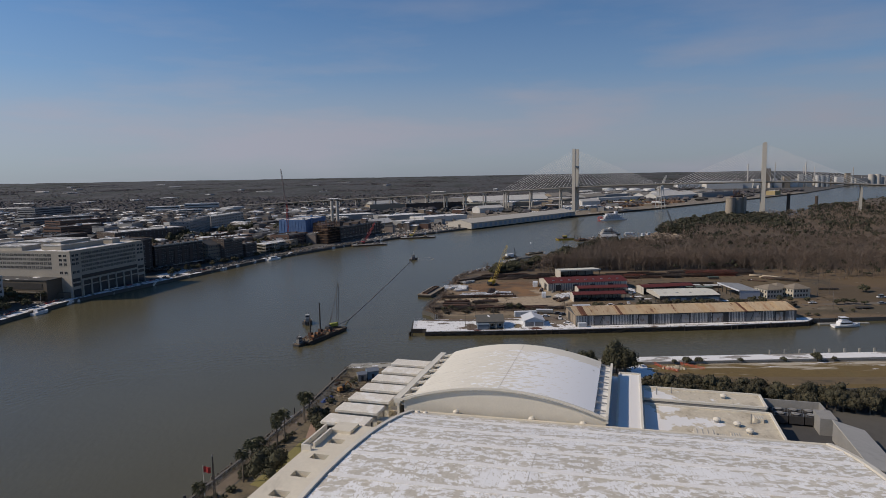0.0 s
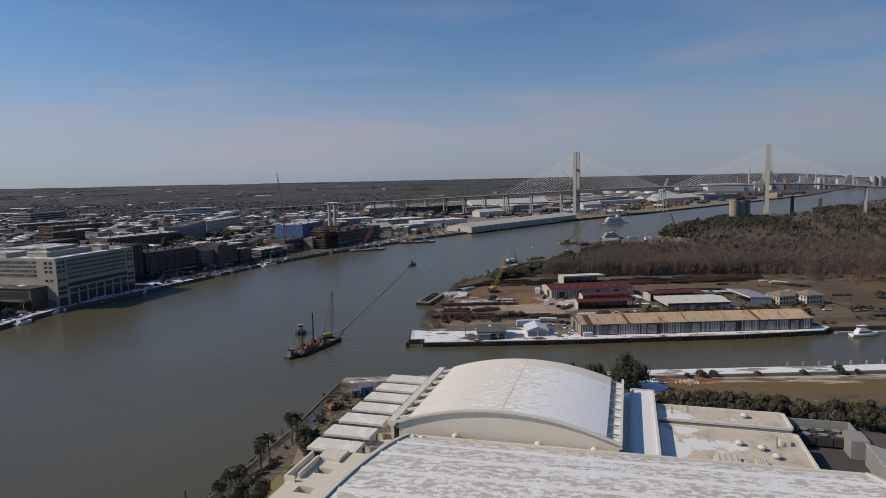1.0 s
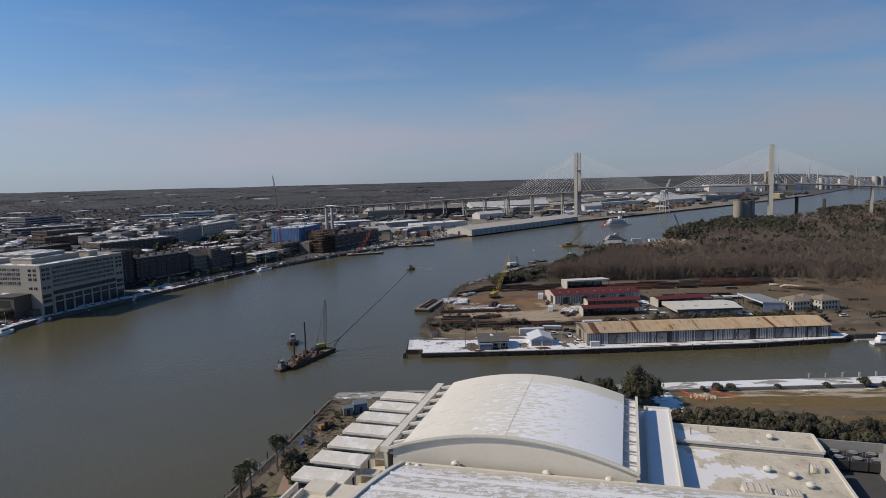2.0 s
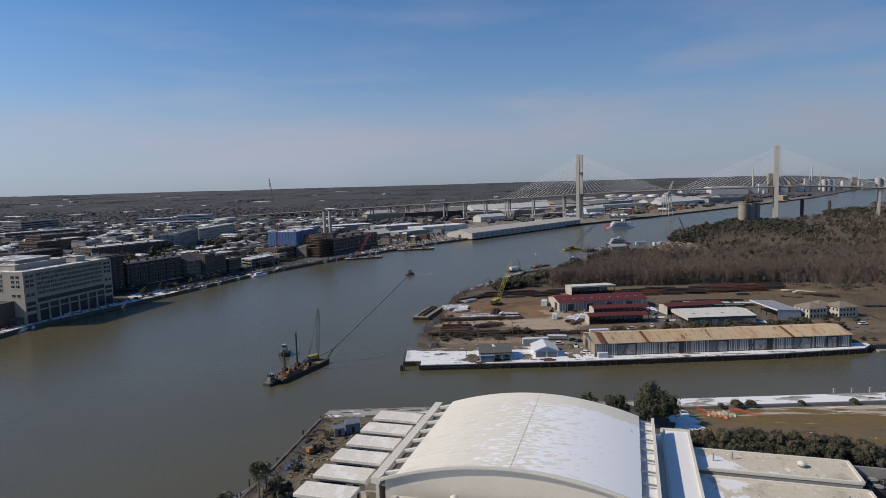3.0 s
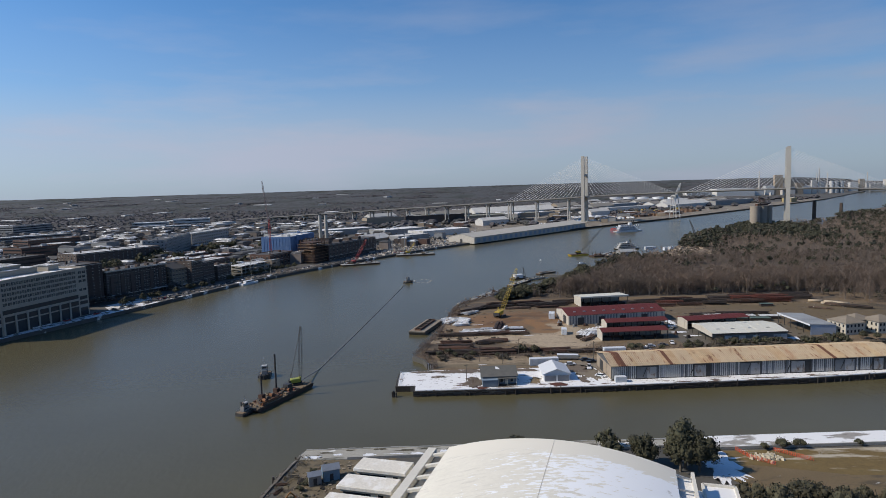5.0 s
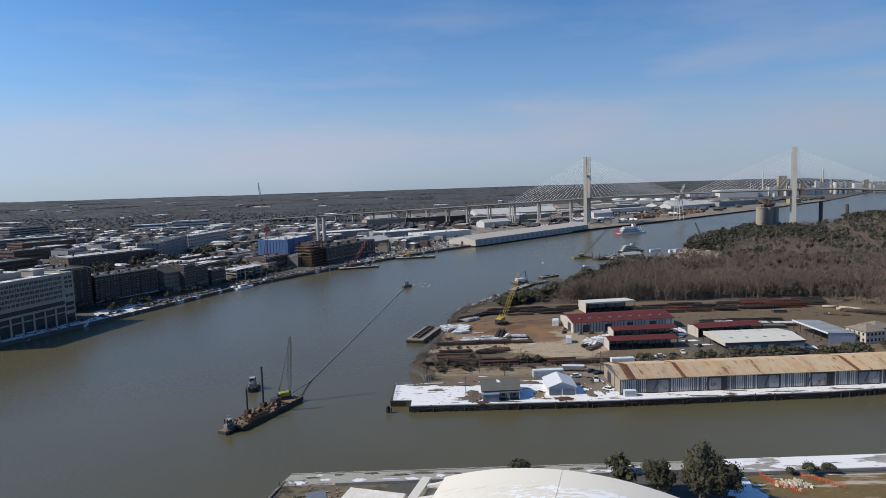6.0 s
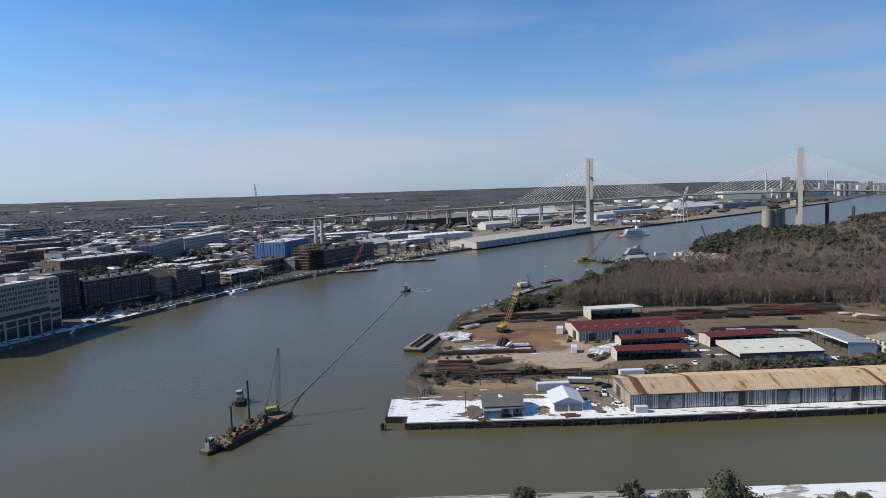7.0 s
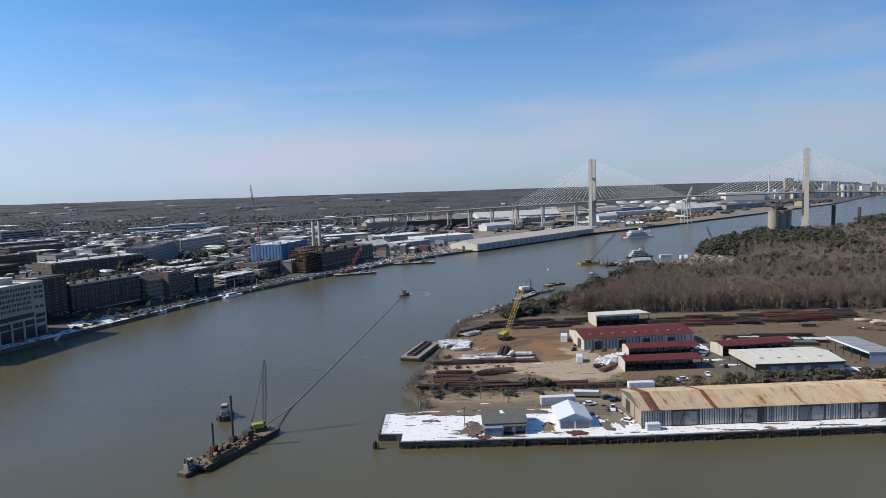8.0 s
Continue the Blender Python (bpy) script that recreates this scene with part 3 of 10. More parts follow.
# right skylight strip
part("skylight_floor", box(M(), 54.2, 57.2, -45.9, -0.6, 10.8, 12.1), mat("strip_snow", (0.74, 0.73, 0.71), (0.60, 0.58, 0.54), scale=0.3, rough=0.8), hall)
part("skylight_curb", box(M(), 57.2, 57.9, -46.8, 0.5, 11.0, 13.2), M_PANELWALL, hall)
for k in range(8):
    v = -43 + k * 5.8
    part("skylight_tie", beam(M(), (54.0, v, 13.3), (57.4, v, 12.9), 0.3, 0.35), M_STEEL, hall)
# parapet, membrane panels in strips with open joints, seams and ribs
part("parapet", box(M(), -0.4, 104.2, -0.7, 0.2, 8.0, 10.2), M_ROOFWHITE, main_hall, "long weathered white parapet")
part("gutter", box(M(), -0.4, 104.0, 0.2, 1.4, 8.0, 9.5), M_SHADEWALL, main_hall)
for k in range(7):
    va, vb = -0.9 - k * 11.2, -0.9 - (k + 1) * 11.2 + 0.14
    bm = M()
    ring = [[bm.verts.new((x, va + (vb - va) * j / 6, main_z(va + (vb - va) * j / 6) + h)) for x, h in ((0, -0.05), (0, 0.0), (2.455, 0.0), (2.455, -0.05))] for j in range(7)]
    for a, b in zip(ring, ring[1:]):
        for i in range(3):
            bm.faces.new((a[i], b[i], b[i + 1], a[i + 1]))
    bm.faces.new(ring[0])
    bm.faces.new(ring[-1][::-1])
    bmesh.ops.recalc_face_normals(bm, faces=bm.faces[:])
    me = mesh_of(bm, M_ROOFSNOW, "roof_panel")
    for i in range(41):
        part("roof_panel", me, M_ROOFSNOW, main_roof).location = (0.9 + i * 2.488, 0, 0)
part("rear_membrane", vault(0.9, 102.9, -123.6, -79.4, lambda u, v: main_z(v), 2, 20), M_ROOFSNOW, main_roof)
for u in (18.3, 38.2, 58.1, 78.0, 95.5):
    bm = M()
    for j in range(24):
        v0, v1 = -110 + 109 * j / 24, -110 + 109 * (j + 1) / 24
        beam(bm, (u, v0, main_z(v0) + 0.02), (u, v1, main_z(v1) + 0.02), 0.06, 0.03)
    part("roof_seam", bm, mat("seam_grey", (0.56, 0.52, 0.45), (0.48, 0.45, 0.39)), main_roof)
for v in (-12.1, -23.3, -34.5, -45.7, -56.9):
    part("roof_rib", beam(M(), (1, v, main_z(v) + 0.03), (103, v, main_z(v) + 0.05), 1.25, 0.2), mat("ridge_snow", (0.80, 0.79, 0.77), (0.70, 0.675, 0.63), scale=0.3, rough=0.8), main_roof, "low welded rib under snow")
for u0, u1 in ((-0.3, 0.7), (103.2, 104.2)):
    bm = M()
    for j in range(40):
        v0, v1 = -124 + 123.4 * j / 40, -124 + 123.4 * (j + 1) / 40
        beam(bm, ((u0 + u1) / 2, v0, main_z(v0)), ((u0 + u1) / 2, v1, main_z(v1)), u1 - u0, 0.9)
    part("roof_edge", bm, M_PANELWALL, main_hall)
    bm = M()
    for j in range(40):
        v0, v1 = -124 + 123.4 * j / 40, -124 + 123.4 * (j + 1) / 40
        box(bm, u0 + 0.2, u1 - 0.2, v0, v1, 0, min(main_z(v0), main_z(v1)) - 0.3)
    part("side_wall", bm, M_PANELWALL, main_hall)
part("roof_seam", beam(M(), (28.5, -46.4, 17.87), (28.5, 0.3, 17.87), 0.07, 0.05), mat("seam_grey", (0.46, 0.43, 0.37)), dome_roof)
M_CANOPYSNOW = mat("snow_on_slab", (0.71, 0.665, 0.58), (0.63, 0.585, 0.50), scale=0.14, rough=0.8, bump=0.05, layers=[((0.77, 0.745, 0.69), 0.3, 0.50, 0.60, (1, 0.7, 1)), ((0.50, 0.45, 0.36), 0.4, 0.66, 0.74, (0.6, 1.3, 1))])
# seven canopies stepping along the river front
for k in range(7):
    v = -62.0 + k * 8.9
    bm = box(M(), -17.3, -4.2, v, v + 6.0, 9.7, 10.6)
    bmesh.ops.bevel(bm, geom=bm.edges[:], offset=0.12, segments=1, affect="EDGES")
    can = part("canopy_roof", bm, M_CANOPYSNOW, hall, "flat white canopy slab")
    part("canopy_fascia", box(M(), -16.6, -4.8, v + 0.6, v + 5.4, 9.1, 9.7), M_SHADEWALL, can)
    part("canopy_pier", box(M(), -9.4, -7.8, v + 0.7, v + 5.3, 0, 9.1), M_PANELWALL, can)
    part("canopy_wall", box(M(), -6.6, -4.9, v + 1.2, v + 5.6, 0, 9.1), M_PANELWALL, can)
    part("canopy_glazing", box(M(), -16.2, -6.6, v + 1.0, v + 5.4, 0, 9.1), M_GLASS, can, "dark glazed front")
    part("link_roof", box(M(), -4.9, -0.6, v + 1.0, v + 3.6, 7.6, 8.2), M_ROOFWHITE, can)
part("river_front", box(M(), -5.2, -1.2, -62, -1, 0, 5.6), M_ROOFWHITE, hall)
# terrace with square wells
bm = M()
box(bm, -13, -9.4, -120, -68, 9.0, 10.4)
box(bm, -5.4, 4.2, -120, -62, 9.0, 10.4)
wells = [-72.6, -81.6, -90.6, -99.6]
edge = -68
for w in wells:
    box(bm, -9.4, -5.4, w + 1.3, edge, 9.0, 10.4)
    edge = w - 1.3
box(bm, -9.4, -5.4, -120, edge, 9.0, 10.4)
part("terrace", bm, M_ROOFWHITE, hall, "pale terrace roof with square wells")
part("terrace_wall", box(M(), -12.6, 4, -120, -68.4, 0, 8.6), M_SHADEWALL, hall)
bm = M()
for a, b in (((-13.4, -79.0), (-13.4, -66)), ((-11.0, -77.4), (-11.0, -68)), ((-13.4, -79.0), (-11.0, -79.0))):
    beam(bm, (*a, 10.6), (*b, 10.6), 0.5, 2.2)
part("terrace_parapet", bm, M_PANELWALL, hall)
part("stair_head", box(M(), -11.3, -5.6, -68, -62.5, 9, 11.2), M_ROOFWHITE, hall)
# low roofs on the landward side
def flat_roof(name, u0, u1, v0, v1, z, lip=0.7, label="flat white roof with thawing snow"):
    r = part(name, box(M(), u0, u1, v0, v1, z - 0.4, z), M_LOWROOF, hall, label)
    bm = M()
    for a, b in (((u0, v0), (u1, v0)), ((u1, v0), (u1, v1)), ((u1, v1), (u0, v1)), ((u0, v1), (u0, v0))):
        beam(bm, (*a, z + lip / 2 - 0.2), (*b, z + lip / 2 - 0.2), 0.6, lip)
    part("parapet", bm, M_PANELWALL, r)
    part("wall", box(M(), u0 + 0.1, u1 - 0.1, v0 + 0.1, v1 - 0.1, 0, z - 0.4), M_PANELWALL, r)
    return r


M_PLANTWALL = mat("plant_wall", (0.30, 0.29, 0.27), (0.22, 0.215, 0.2), scale=0.3)
M_LOWROOF = mat("low_roof_membrane", (0.60, 0.535, 0.415), (0.49, 0.435, 0.335), scale=0.12, rough=0.75, bump=0.05, layers=[((0.36, 0.31, 0.235), 0.22, 0.52, 0.68, (1, 0.6, 1)), ((0.26, 0.225, 0.17), 0.7, 0.60, 0.72, (1.4, 0.5, 1)), (SNOW, 0.14, 0.50, 0.54, (1, 0.8, 1), (0.961, -0.276, 14.0, -0.009)), ((0.25, 0.23, 0.18), 0.2, 0.66, 0.85, (1, 1, 1))])
side_roof = flat_roof("side_roof", 60, 66.6, -46.6, 4.6, 8.6)
part("side_link", box(M(), 57.5, 60, -46.6, 4.0, 0, 7.6), M_LOWROOF, hall)
back_roof = flat_roof("back_roof", 67.3, 102, -12.2, -1.0, 6.3)
# darker strip over the step: the wall's shade is put into its colour
part("back_wall", box(M(), 67.5, 101.8, -12.36, -12.12, 5.0, 6.0), M_PLANTWALL, hall, "thin dark strip for the shaded wall under the back roof")
front_roof = flat_roof("front_roof", 67.3, 102.6, -47.0, -14.2, 5.4)
part("roof_step", box(M(), 67.3, 102, -14.0, -12.6, 0, 4.6), M_SHADEWALL, hall)
# roof units
def curb_fan(u, v, z, r=0.9):
    t = part("roof_fan", cyl(M(), u, v, z, z + 0.7, r * 0.7, r * 0.7, 12), M_STEEL, hall, "round metal roof fan")
    bm = cyl(M(), u, v, z + 0.7, z + 1.1, r, r, 14)
    cyl(bm, u, v, z + 1.1, z + 1.5, r, r * 0.4, 14)
    part("hood", bm, M_PANELWALL, t)


for u, v in ((17, -47.5), (38, -47.5), (51.5, -47.5)):
    curb_fan(u, v, 9.9)
for u, v in ((2.0, -2.2), (4.4, -2.4)):
    fan = part("roof_fan", cyl(M(), u, v, 9.6, 10.6, 0.7, 0.7, 12), M_STEEL, main_hall, "small round roof fan")
    part("hood", cyl(M(), u, v, 10.6, 11.2, 0.9, 0.4, 12), M_PANELWALL, fan)
for u, v, z in ((87, -24, 5.4), (92, -26, 5.4), (94.5, -30.5, 5.4), (91, -6, 6.3)):
    curb_fan(u, v, z, 1.0)
for u0, u1, v0, v1 in ((80, 85.5, -37, -33), (89, 91.5, -37, -34), (97, 99.5, -22, -19.5), (86.2, 88, -38, -35.5)):
    t = part("roof_unit", box(M(), u0, u1, v0, v1, 5.4, 6.6), M_ROOFWHITE, hall, "pale roof ventilation unit")
    bm = M()
    for k in range(4):
        a = u0 + (u1 - u0) * (k + 0.5) / 4
        box(bm, a - 0.1, a + 0.1, v0 + 0.1, v1 - 0.1, 6.6, 6.72)
    part("unit_rib", bm, M_SHADEWALL, t)
for u, v in ((76, -5), (71.5, -7), (96, -23)):
    part("vent_pipe", cyl(M(), u, v, 5.0, 8.2, 0.18, 0.18, 8), M_STEEL, hall)
# plant yard with chillers
bm = box(M(), 103, 119.2, -0.2, 0.3, 0, 5.2)
box(bm, 118.7, 119.2, -5.7, -0.2, 0, 5.2)
part("plant_wall", bm, M_PLANTWALL, hall)
part("plant_block", box(M(), 115.8, 120.2, -13.2, -5.7, 0, 5.0), M_PLANTWALL, hall)
bm = M()
prism(bm, [(118.2, -44.8), (126, -44.8), (126, -16.2), (118.2, -16.2)], 0, 4.2)
for vtx in bm.verts:
    if vtx.co.z > 1:
        vtx.co.z = 5.6 if vtx.co.x < 120 else 3.4
lean = part("lean_to", bm, M_PLANTWALL, hall, "grey lean-to beside the service yard")
part("lean_to_roof", beam(M(), (118.0, -30.5, 5.78), (126.2, -30.5, 3.47), 29.4, 0.2), M_SHADEWALL, lean)
for k in range(2):
    for j in range(3):
        u, v = 105 + j * 4.2, -7.5 + k * 3.6
        ch = part("chiller", box(M(), u, u + 3.9, v, v + 3.2, 0.6, 2.9), M_DARK, hall, "dark chiller with a fan ring")
        bm = cyl(M(), u + 1.95, v + 1.6, 2.9, 3.3, 1.35, 1.25, 16)
        part("fan_ring", bm, M_DARK, ch)
        part("fan_guard", cyl(M(), u + 1.95, v + 1.6, 3.3, 3.34, 1.15, 1.15, 16), M_PLANTWALL, ch)
        part("pipe_rail", tube(M(), [(u + 0.2, v + 0.1, 2.9), (u + 0.2, v + 0.1, 3.9), (u + 3.7, v + 0.1, 3.9), (u + 3.7, v + 0.1, 2.9)], 0.09, 6), M_STEEL, ch)
patch("service_yard", [hall_xy(103, 0), hall_xy(119, 0), hall_xy(124, -14), hall_xy(124, -48), hall_xy(103, -48)], 2.02, M_ASPHALT, "dark asphalt service yard beside the hall")

# ---- trees ----
RNG = np.random.default_rng(7)


def leaf_cloud(n, rx, rz, zc, size, rng, lumps=9):
    """A crown of uneven lumps: each a dark core wrapped in small leaf sprays that face outwards."""
    c = rng.normal(size=(lumps, 3))
    c /= np.linalg.norm(c, axis=1)[:, None]
    c[:, 2] = np.where(c[:, 2] < -0.35, -c[:, 2] * 0.4, c[:, 2])
    c *= rng.uniform(0.3, 0.68, (lumps, 1))
    rad = rng.uniform(0.2, 0.4, (lumps, 1)) * (1.0 if lumps > 12 else 1.2)
    who = rng.integers(lumps, size=n)
    d = rng.normal(size=(n, 3))
    d /= np.linalg.norm(d, axis=1)[:, None]
    p = c[who] + d * rad[who] * rng.uniform(0.82, 1.12, (n, 1))
    nrm = d + rng.normal(size=(n, 3)) * 0.42
    a = np.cross(nrm, rng.normal(size=(n, 3)))
    a /= np.linalg.norm(a, axis=1)[:, None]
    b = np.cross(nrm, a)
    b /= np.linalg.norm(b, axis=1)[:, None]
    scale = np.array([rx, rx, rz])
    p = p * scale + [0, 0, zc]
    s = size * rng.uniform(0.6, 1.4, (n, 1))
    v = np.stack([p - a * s - b * s * 0.5, p + a * s - b * s * 0.5, p + a * s * 0.5 + b * s, p - a * s * 0.6 + b * s * 0.8], 1).reshape(-1, 3)
    k = np.arange(n)[:, None] * 4
    t = [k + [0, 1, 2], k + [0, 2, 3]]
    g = (1 + 5 ** 0.5) / 2
    ico = np.array([(-1, g, 0), (1, g, 0), (-1, -g, 0), (1, -g, 0), (0, -1, g), (0, 1, g), (0, -1, -g), (0, 1, -g), (g, 0, -1), (g, 0, 1), (-g, 0, -1), (-g, 0, 1)]) / math.hypot(1, g)
    faces = np.array([(0, 11, 5), (0, 5, 1), (0, 1, 7), (0, 7, 10), (0, 10, 11), (1, 5, 9), (5, 11, 4), (11, 10, 2), (10, 7, 6), (7, 1, 8), (3, 9, 4), (3, 4, 2), (3, 2, 6), (3, 6, 8), (3, 8, 9), (4, 9, 5), (2, 4, 11), (6, 2, 10), (8, 6, 7), (9, 8, 1)])
    vs, base = [v], 4 * n
    for i in range(lumps):
        vs.append((c[i] + ico * rad[i] * rng.uniform(0.5, 0.86, (12, 1))) * scale + [0, 0, zc])
        t.append(faces + base)
        base += 12
    return np.concatenate(vs), np.concatenate(t)


def limb(vs, ts, p, q, r0, r1, seg=3):
    d = q - p
    s = np.cross(d, [0.3, 0.2, 1.0])
    s /= np.linalg.norm(s) + 1e-9
    u = np.cross(s, d)
    u /= np.linalg.norm(u) + 1e-9
    k = len(vs)
    for e, r in ((p, r0), (q, r1)):
        for i in range(seg):
            a = 2 * math.pi * i / seg
            vs.append(e + (s * math.cos(a) + u * math.sin(a)) * r)
    for i in range(seg):
        j = (i + 1) % seg
        ts += [(k + i, k + j, k + seg + j), (k + i, k + seg + j, k + seg + i)]


def bare_tree(rng, twigs, limbs=8, fine=0.004):
    """A leafless tree of height 1: pale trunk and forking upright limbs (slot 0), and a haze of twigs (slot 1)."""
    vs, ts = [], []
    top = np.array([rng.normal() * 0.04, rng.normal() * 0.04, 0.7])
    limb(vs, ts, np.zeros(3), top * 0.55, 0.011, 0.008)
    limb(vs, ts, top * 0.55, top, 0.008, 0.003)
    ends = [top]
    for i in range(limbs):
        p = top * rng.uniform(0.2, 0.92)
        a = rng.uniform(0, 6.283)
        q = p + np.array([math.cos(a), math.sin(a), rng.uniform(0.9, 2.4)]) * rng.uniform(0.1, 0.18)
        limb(vs, ts, p, q, 0.0055, 0.0025)
        ends += [p + (q - p) * rng.uniform(0.15, 0.5), p + (q - p) * 0.7, q]
    wood = len(ts)
    for i in range(twigs):
        p = ends[rng.integers(len(ends))]
        d = rng.normal(size=3)
        d[2] = abs(d[2]) * 0.9 + 0.2
        q = p + d / np.linalg.norm(d) * rng.uniform(0.06, 0.21)
        w = rng.normal(size=3) * fine
        k = len(vs)
        vs += [p - w, p + w, q]
        ts.append((k, k + 1, k + 2))
    slot = np.ones(len(ts), np.int32)
    slot[:wood] = 0
    return np.array(vs), np.array(ts), slot


BARE_NEAR = [bare_tree(RNG, 118, 7, 0.005) for i in range(8)]
BARE_FAR = [bare_tree(RNG, 48, 4, 0.0075) for i in range(5)]
M_PALEBARK = mat("pale_bark", (0.18, 0.152, 0.128), (0.12, 0.098, 0.08), rough=0.95, scale=0.05, bump=0, piece=0.3)


GREEN_FAR = [leaf_cloud(34, 0.5, 0.46, 0.54, 0.08, RNG, 5) for i in range(5)]
TREE_MESH = {}


def leafy_tree(name, x, y, z, h, w, label, kindno=0, material=None, group=""):
    """A tree: tapered trunk with limbs, and a crown of many small leaf sprays."""
    light = 420 if name == "bush" else 1250 if name == "hedge_tree" else 620 if name in ("shore_tree", "live_oak", "street_tree") or h < 9.7 else 4000
    key = (kindno, light, material.name if material else "")
    if key not in TREE_MESH:
        rng = np.random.default_rng(40 + kindno)
        v, t = leaf_cloud(light, 0.52, 0.56, 0.48, 0.02, rng, 40) if light == 4000 else leaf_cloud(light, 0.55, 0.52, 0.44, 0.026, rng, 44) if light == 1250 else leaf_cloud(light, 0.54, 0.62 if name == "bush" else 0.54, 0.36 if name == "bush" else 0.46, 0.032, rng, 16)
        crown = tri_mesh("crown", v, t, material or M_LEAF)
        vs, ts = [], []
        limb(vs, ts, np.zeros(3), np.array([0.01, 0.0, 0.45]), 0.035, 0.02, 7)
        for i in range(7):
            a = rng.uniform(0, 6.283)
            limb(vs, ts, np.array([0.005, 0, rng.uniform(0.2, 0.42)]), np.array([math.cos(a) * 0.28, math.sin(a) * 0.28, rng.uniform(0.5, 0.8)]), 0.014, 0.004, 5)
        TREE_MESH[key] = (crown, tri_mesh("trunk", np.array(vs), np.array(ts), M_BARK))
    crown, trunk = TREE_MESH[key]
    tr = thing(name, x, y, z, random.uniform(0, 360), label, "shrub" if name == "bush" else "tree", group)
    tr.scale = (w, w, h)
    part("trunk", trunk, M_BARK, tr)
    part("crown", crown, M_LEAF, tr)
    return tr


def palm_mesh():
    rng = np.random.default_rng(3)
    vs, ts = [], []
    for i in range(5):
        limb(vs, ts, np.array([0.05 * math.sin(i * 0.4), 0, i * 1.5]), np.array([0.05 * math.sin((i + 1) * 0.4), 0, (i + 1) * 1.5]), 0.21 - i * 0.012, 0.2 - i * 0.012, 7)
    fv, ft = [], []
    for i in range(84):
        a, el = rng.uniform(0, 6.283), rng.uniform(-0.8, 1.3)
        d = np.array([math.cos(a), math.sin(a), 0])
        side = np.array([-d[1], d[0], 0])
        p, ln = np.array([0, 0, 7.6]), rng.uniform(1.6, 2.3)
        q = p + d * ln * 0.55 * math.cos(el) + np.array([0, 0, ln * 0.55 * math.sin(el)])
        r = q + d * ln * 0.5 * math.cos(el - 0.7) + np.array([0, 0, ln * 0.5 * math.sin(el - 0.7)])
        limb(fv, ft, p, q, 0.03, 0.02)
        for j in range(7):
            e = q + (r - q) * 0.55 + (side * math.sin((j - 3) * 0.5) + d * math.cos((j - 3) * 0.5) * 0.7) * 0.75 + np.array([0, 0, -0.15 - 0.09 * abs(j - 3)])
            k = len(fv)
            wv = np.array([rng.normal() * 0.05, rng.normal() * 0.05, 0.07])
            fv += [q - wv, q + wv, e]
            ft.append((k, k + 1, k + 2))
    return tri_mesh("trunk", np.array(vs), np.array(ts), M_BARK), tri_mesh("fronds", np.array(fv), np.array(ft), M_PALM)


PALM_TRUNK, PALM_FRONDS = palm_mesh()


def palm(x, y, h):
    t = thing("palm_tree", x, y, 2.0, random.uniform(0, 360), "tall cabbage palm with a round green head", "tree", "palms along the river walk")
    t.scale = (h / 8.2, h / 8.2, h / 8.2)
    part("trunk", PALM_TRUNK, M_BARK, t)
    part("fronds", PALM_FRONDS, M_PALM, t)



def ragged(cx, cy, rx, ry, seed, n=90):
    """A deeply uneven blob outline."""
    out = []
    for i in range(n):
        a = 6.2832 * i / n
        k = 0.85 + 0.55 * noise.noise(Vector((math.cos(a) * 1.6 + seed, math.sin(a) * 1.6, seed))) + 0.5 * noise.noise(Vector((math.cos(a) * 6 + seed, math.sin(a) * 6, 3.0)))
        out.append((cx + rx * math.cos(a) * k, cy + ry * math.sin(a) * k))
    return out


# ---- hall's bank: walk, lawn, quay, planting ----
rng_apron = random.Random(9)
patch("river_walk", [(-63.8, 147), (-57.2, 173.4), (-50, 205), (-46, 205), (-53, 173), (-59, 147), (-70, 100), (-74.5, 100)], 2.03, mat("old_walk", (0.18, 0.135, 0.09), (0.10, 0.08, 0.055), scale=0.25, layers=[((0.25, 0.22, 0.19), 0.4, 0.6, 0.7, (1, 1, 1))]), "narrow grey-brown river walk with a rail")
patch("bank_soil", [(-60, 140), (-52.5, 174), (-45.5, 206), (-43.4, 240), (-42, 250), (-16, 247), (-30, 190), (-44, 140)], 2.02, mat("bank_soil", (0.12, 0.095, 0.058), (0.20, 0.16, 0.105), scale=0.3, amount=0.3, rough=1.0, grain=0.4, layers=[((0.06, 0.052, 0.036), 0.25, 0.54, 0.62, (1, 1, 1)), ((0.09, 0.075, 0.055), 0.5, 0.55, 0.7, (1, 1, 1))]), "trodden brown soil with debris")
patch("grass_strip", [(-53.6, 152), (-49.0, 168), (-46.2, 179.6), (-44.6, 179.6), (-45.2, 168), (-49, 150)], 2.05, M_GRASS, "strip of yellowing grass")
patch("brick_path", [(-50.5, 150), (-45.6, 178), (-47, 196), (-44.6, 196), (-41.5, 178), (-46, 148)], 2.04, mat("brick_path", (0.34, 0.23, 0.17), (0.27, 0.18, 0.135), scale=0.4), "pinkish brick path")
patch("lawn", [(66, 246), (200, 246), (230, 215), (78, 216), (70, 228)], 2.02, mat("frosted_lawn", (0.132, 0.088, 0.03), (0.165, 0.115, 0.043), scale=0.06, rough=1.0, grain=0.4, layers=[((0.12, 0.095, 0.04), 0.12, 0.52, 0.8, (1, 1, 1)), ((0.40, 0.35, 0.27), 0.16, 0.62, 0.72, (0.35, 1.6, 1), (0.02, 1.0, 236, 0.014)), (SNOW, 0.3, 0.66, 0.70, (0.35, 1.6, 1), (0.02, 1.0, 240, 0.012))]), "brown winter lawn beside the slip")
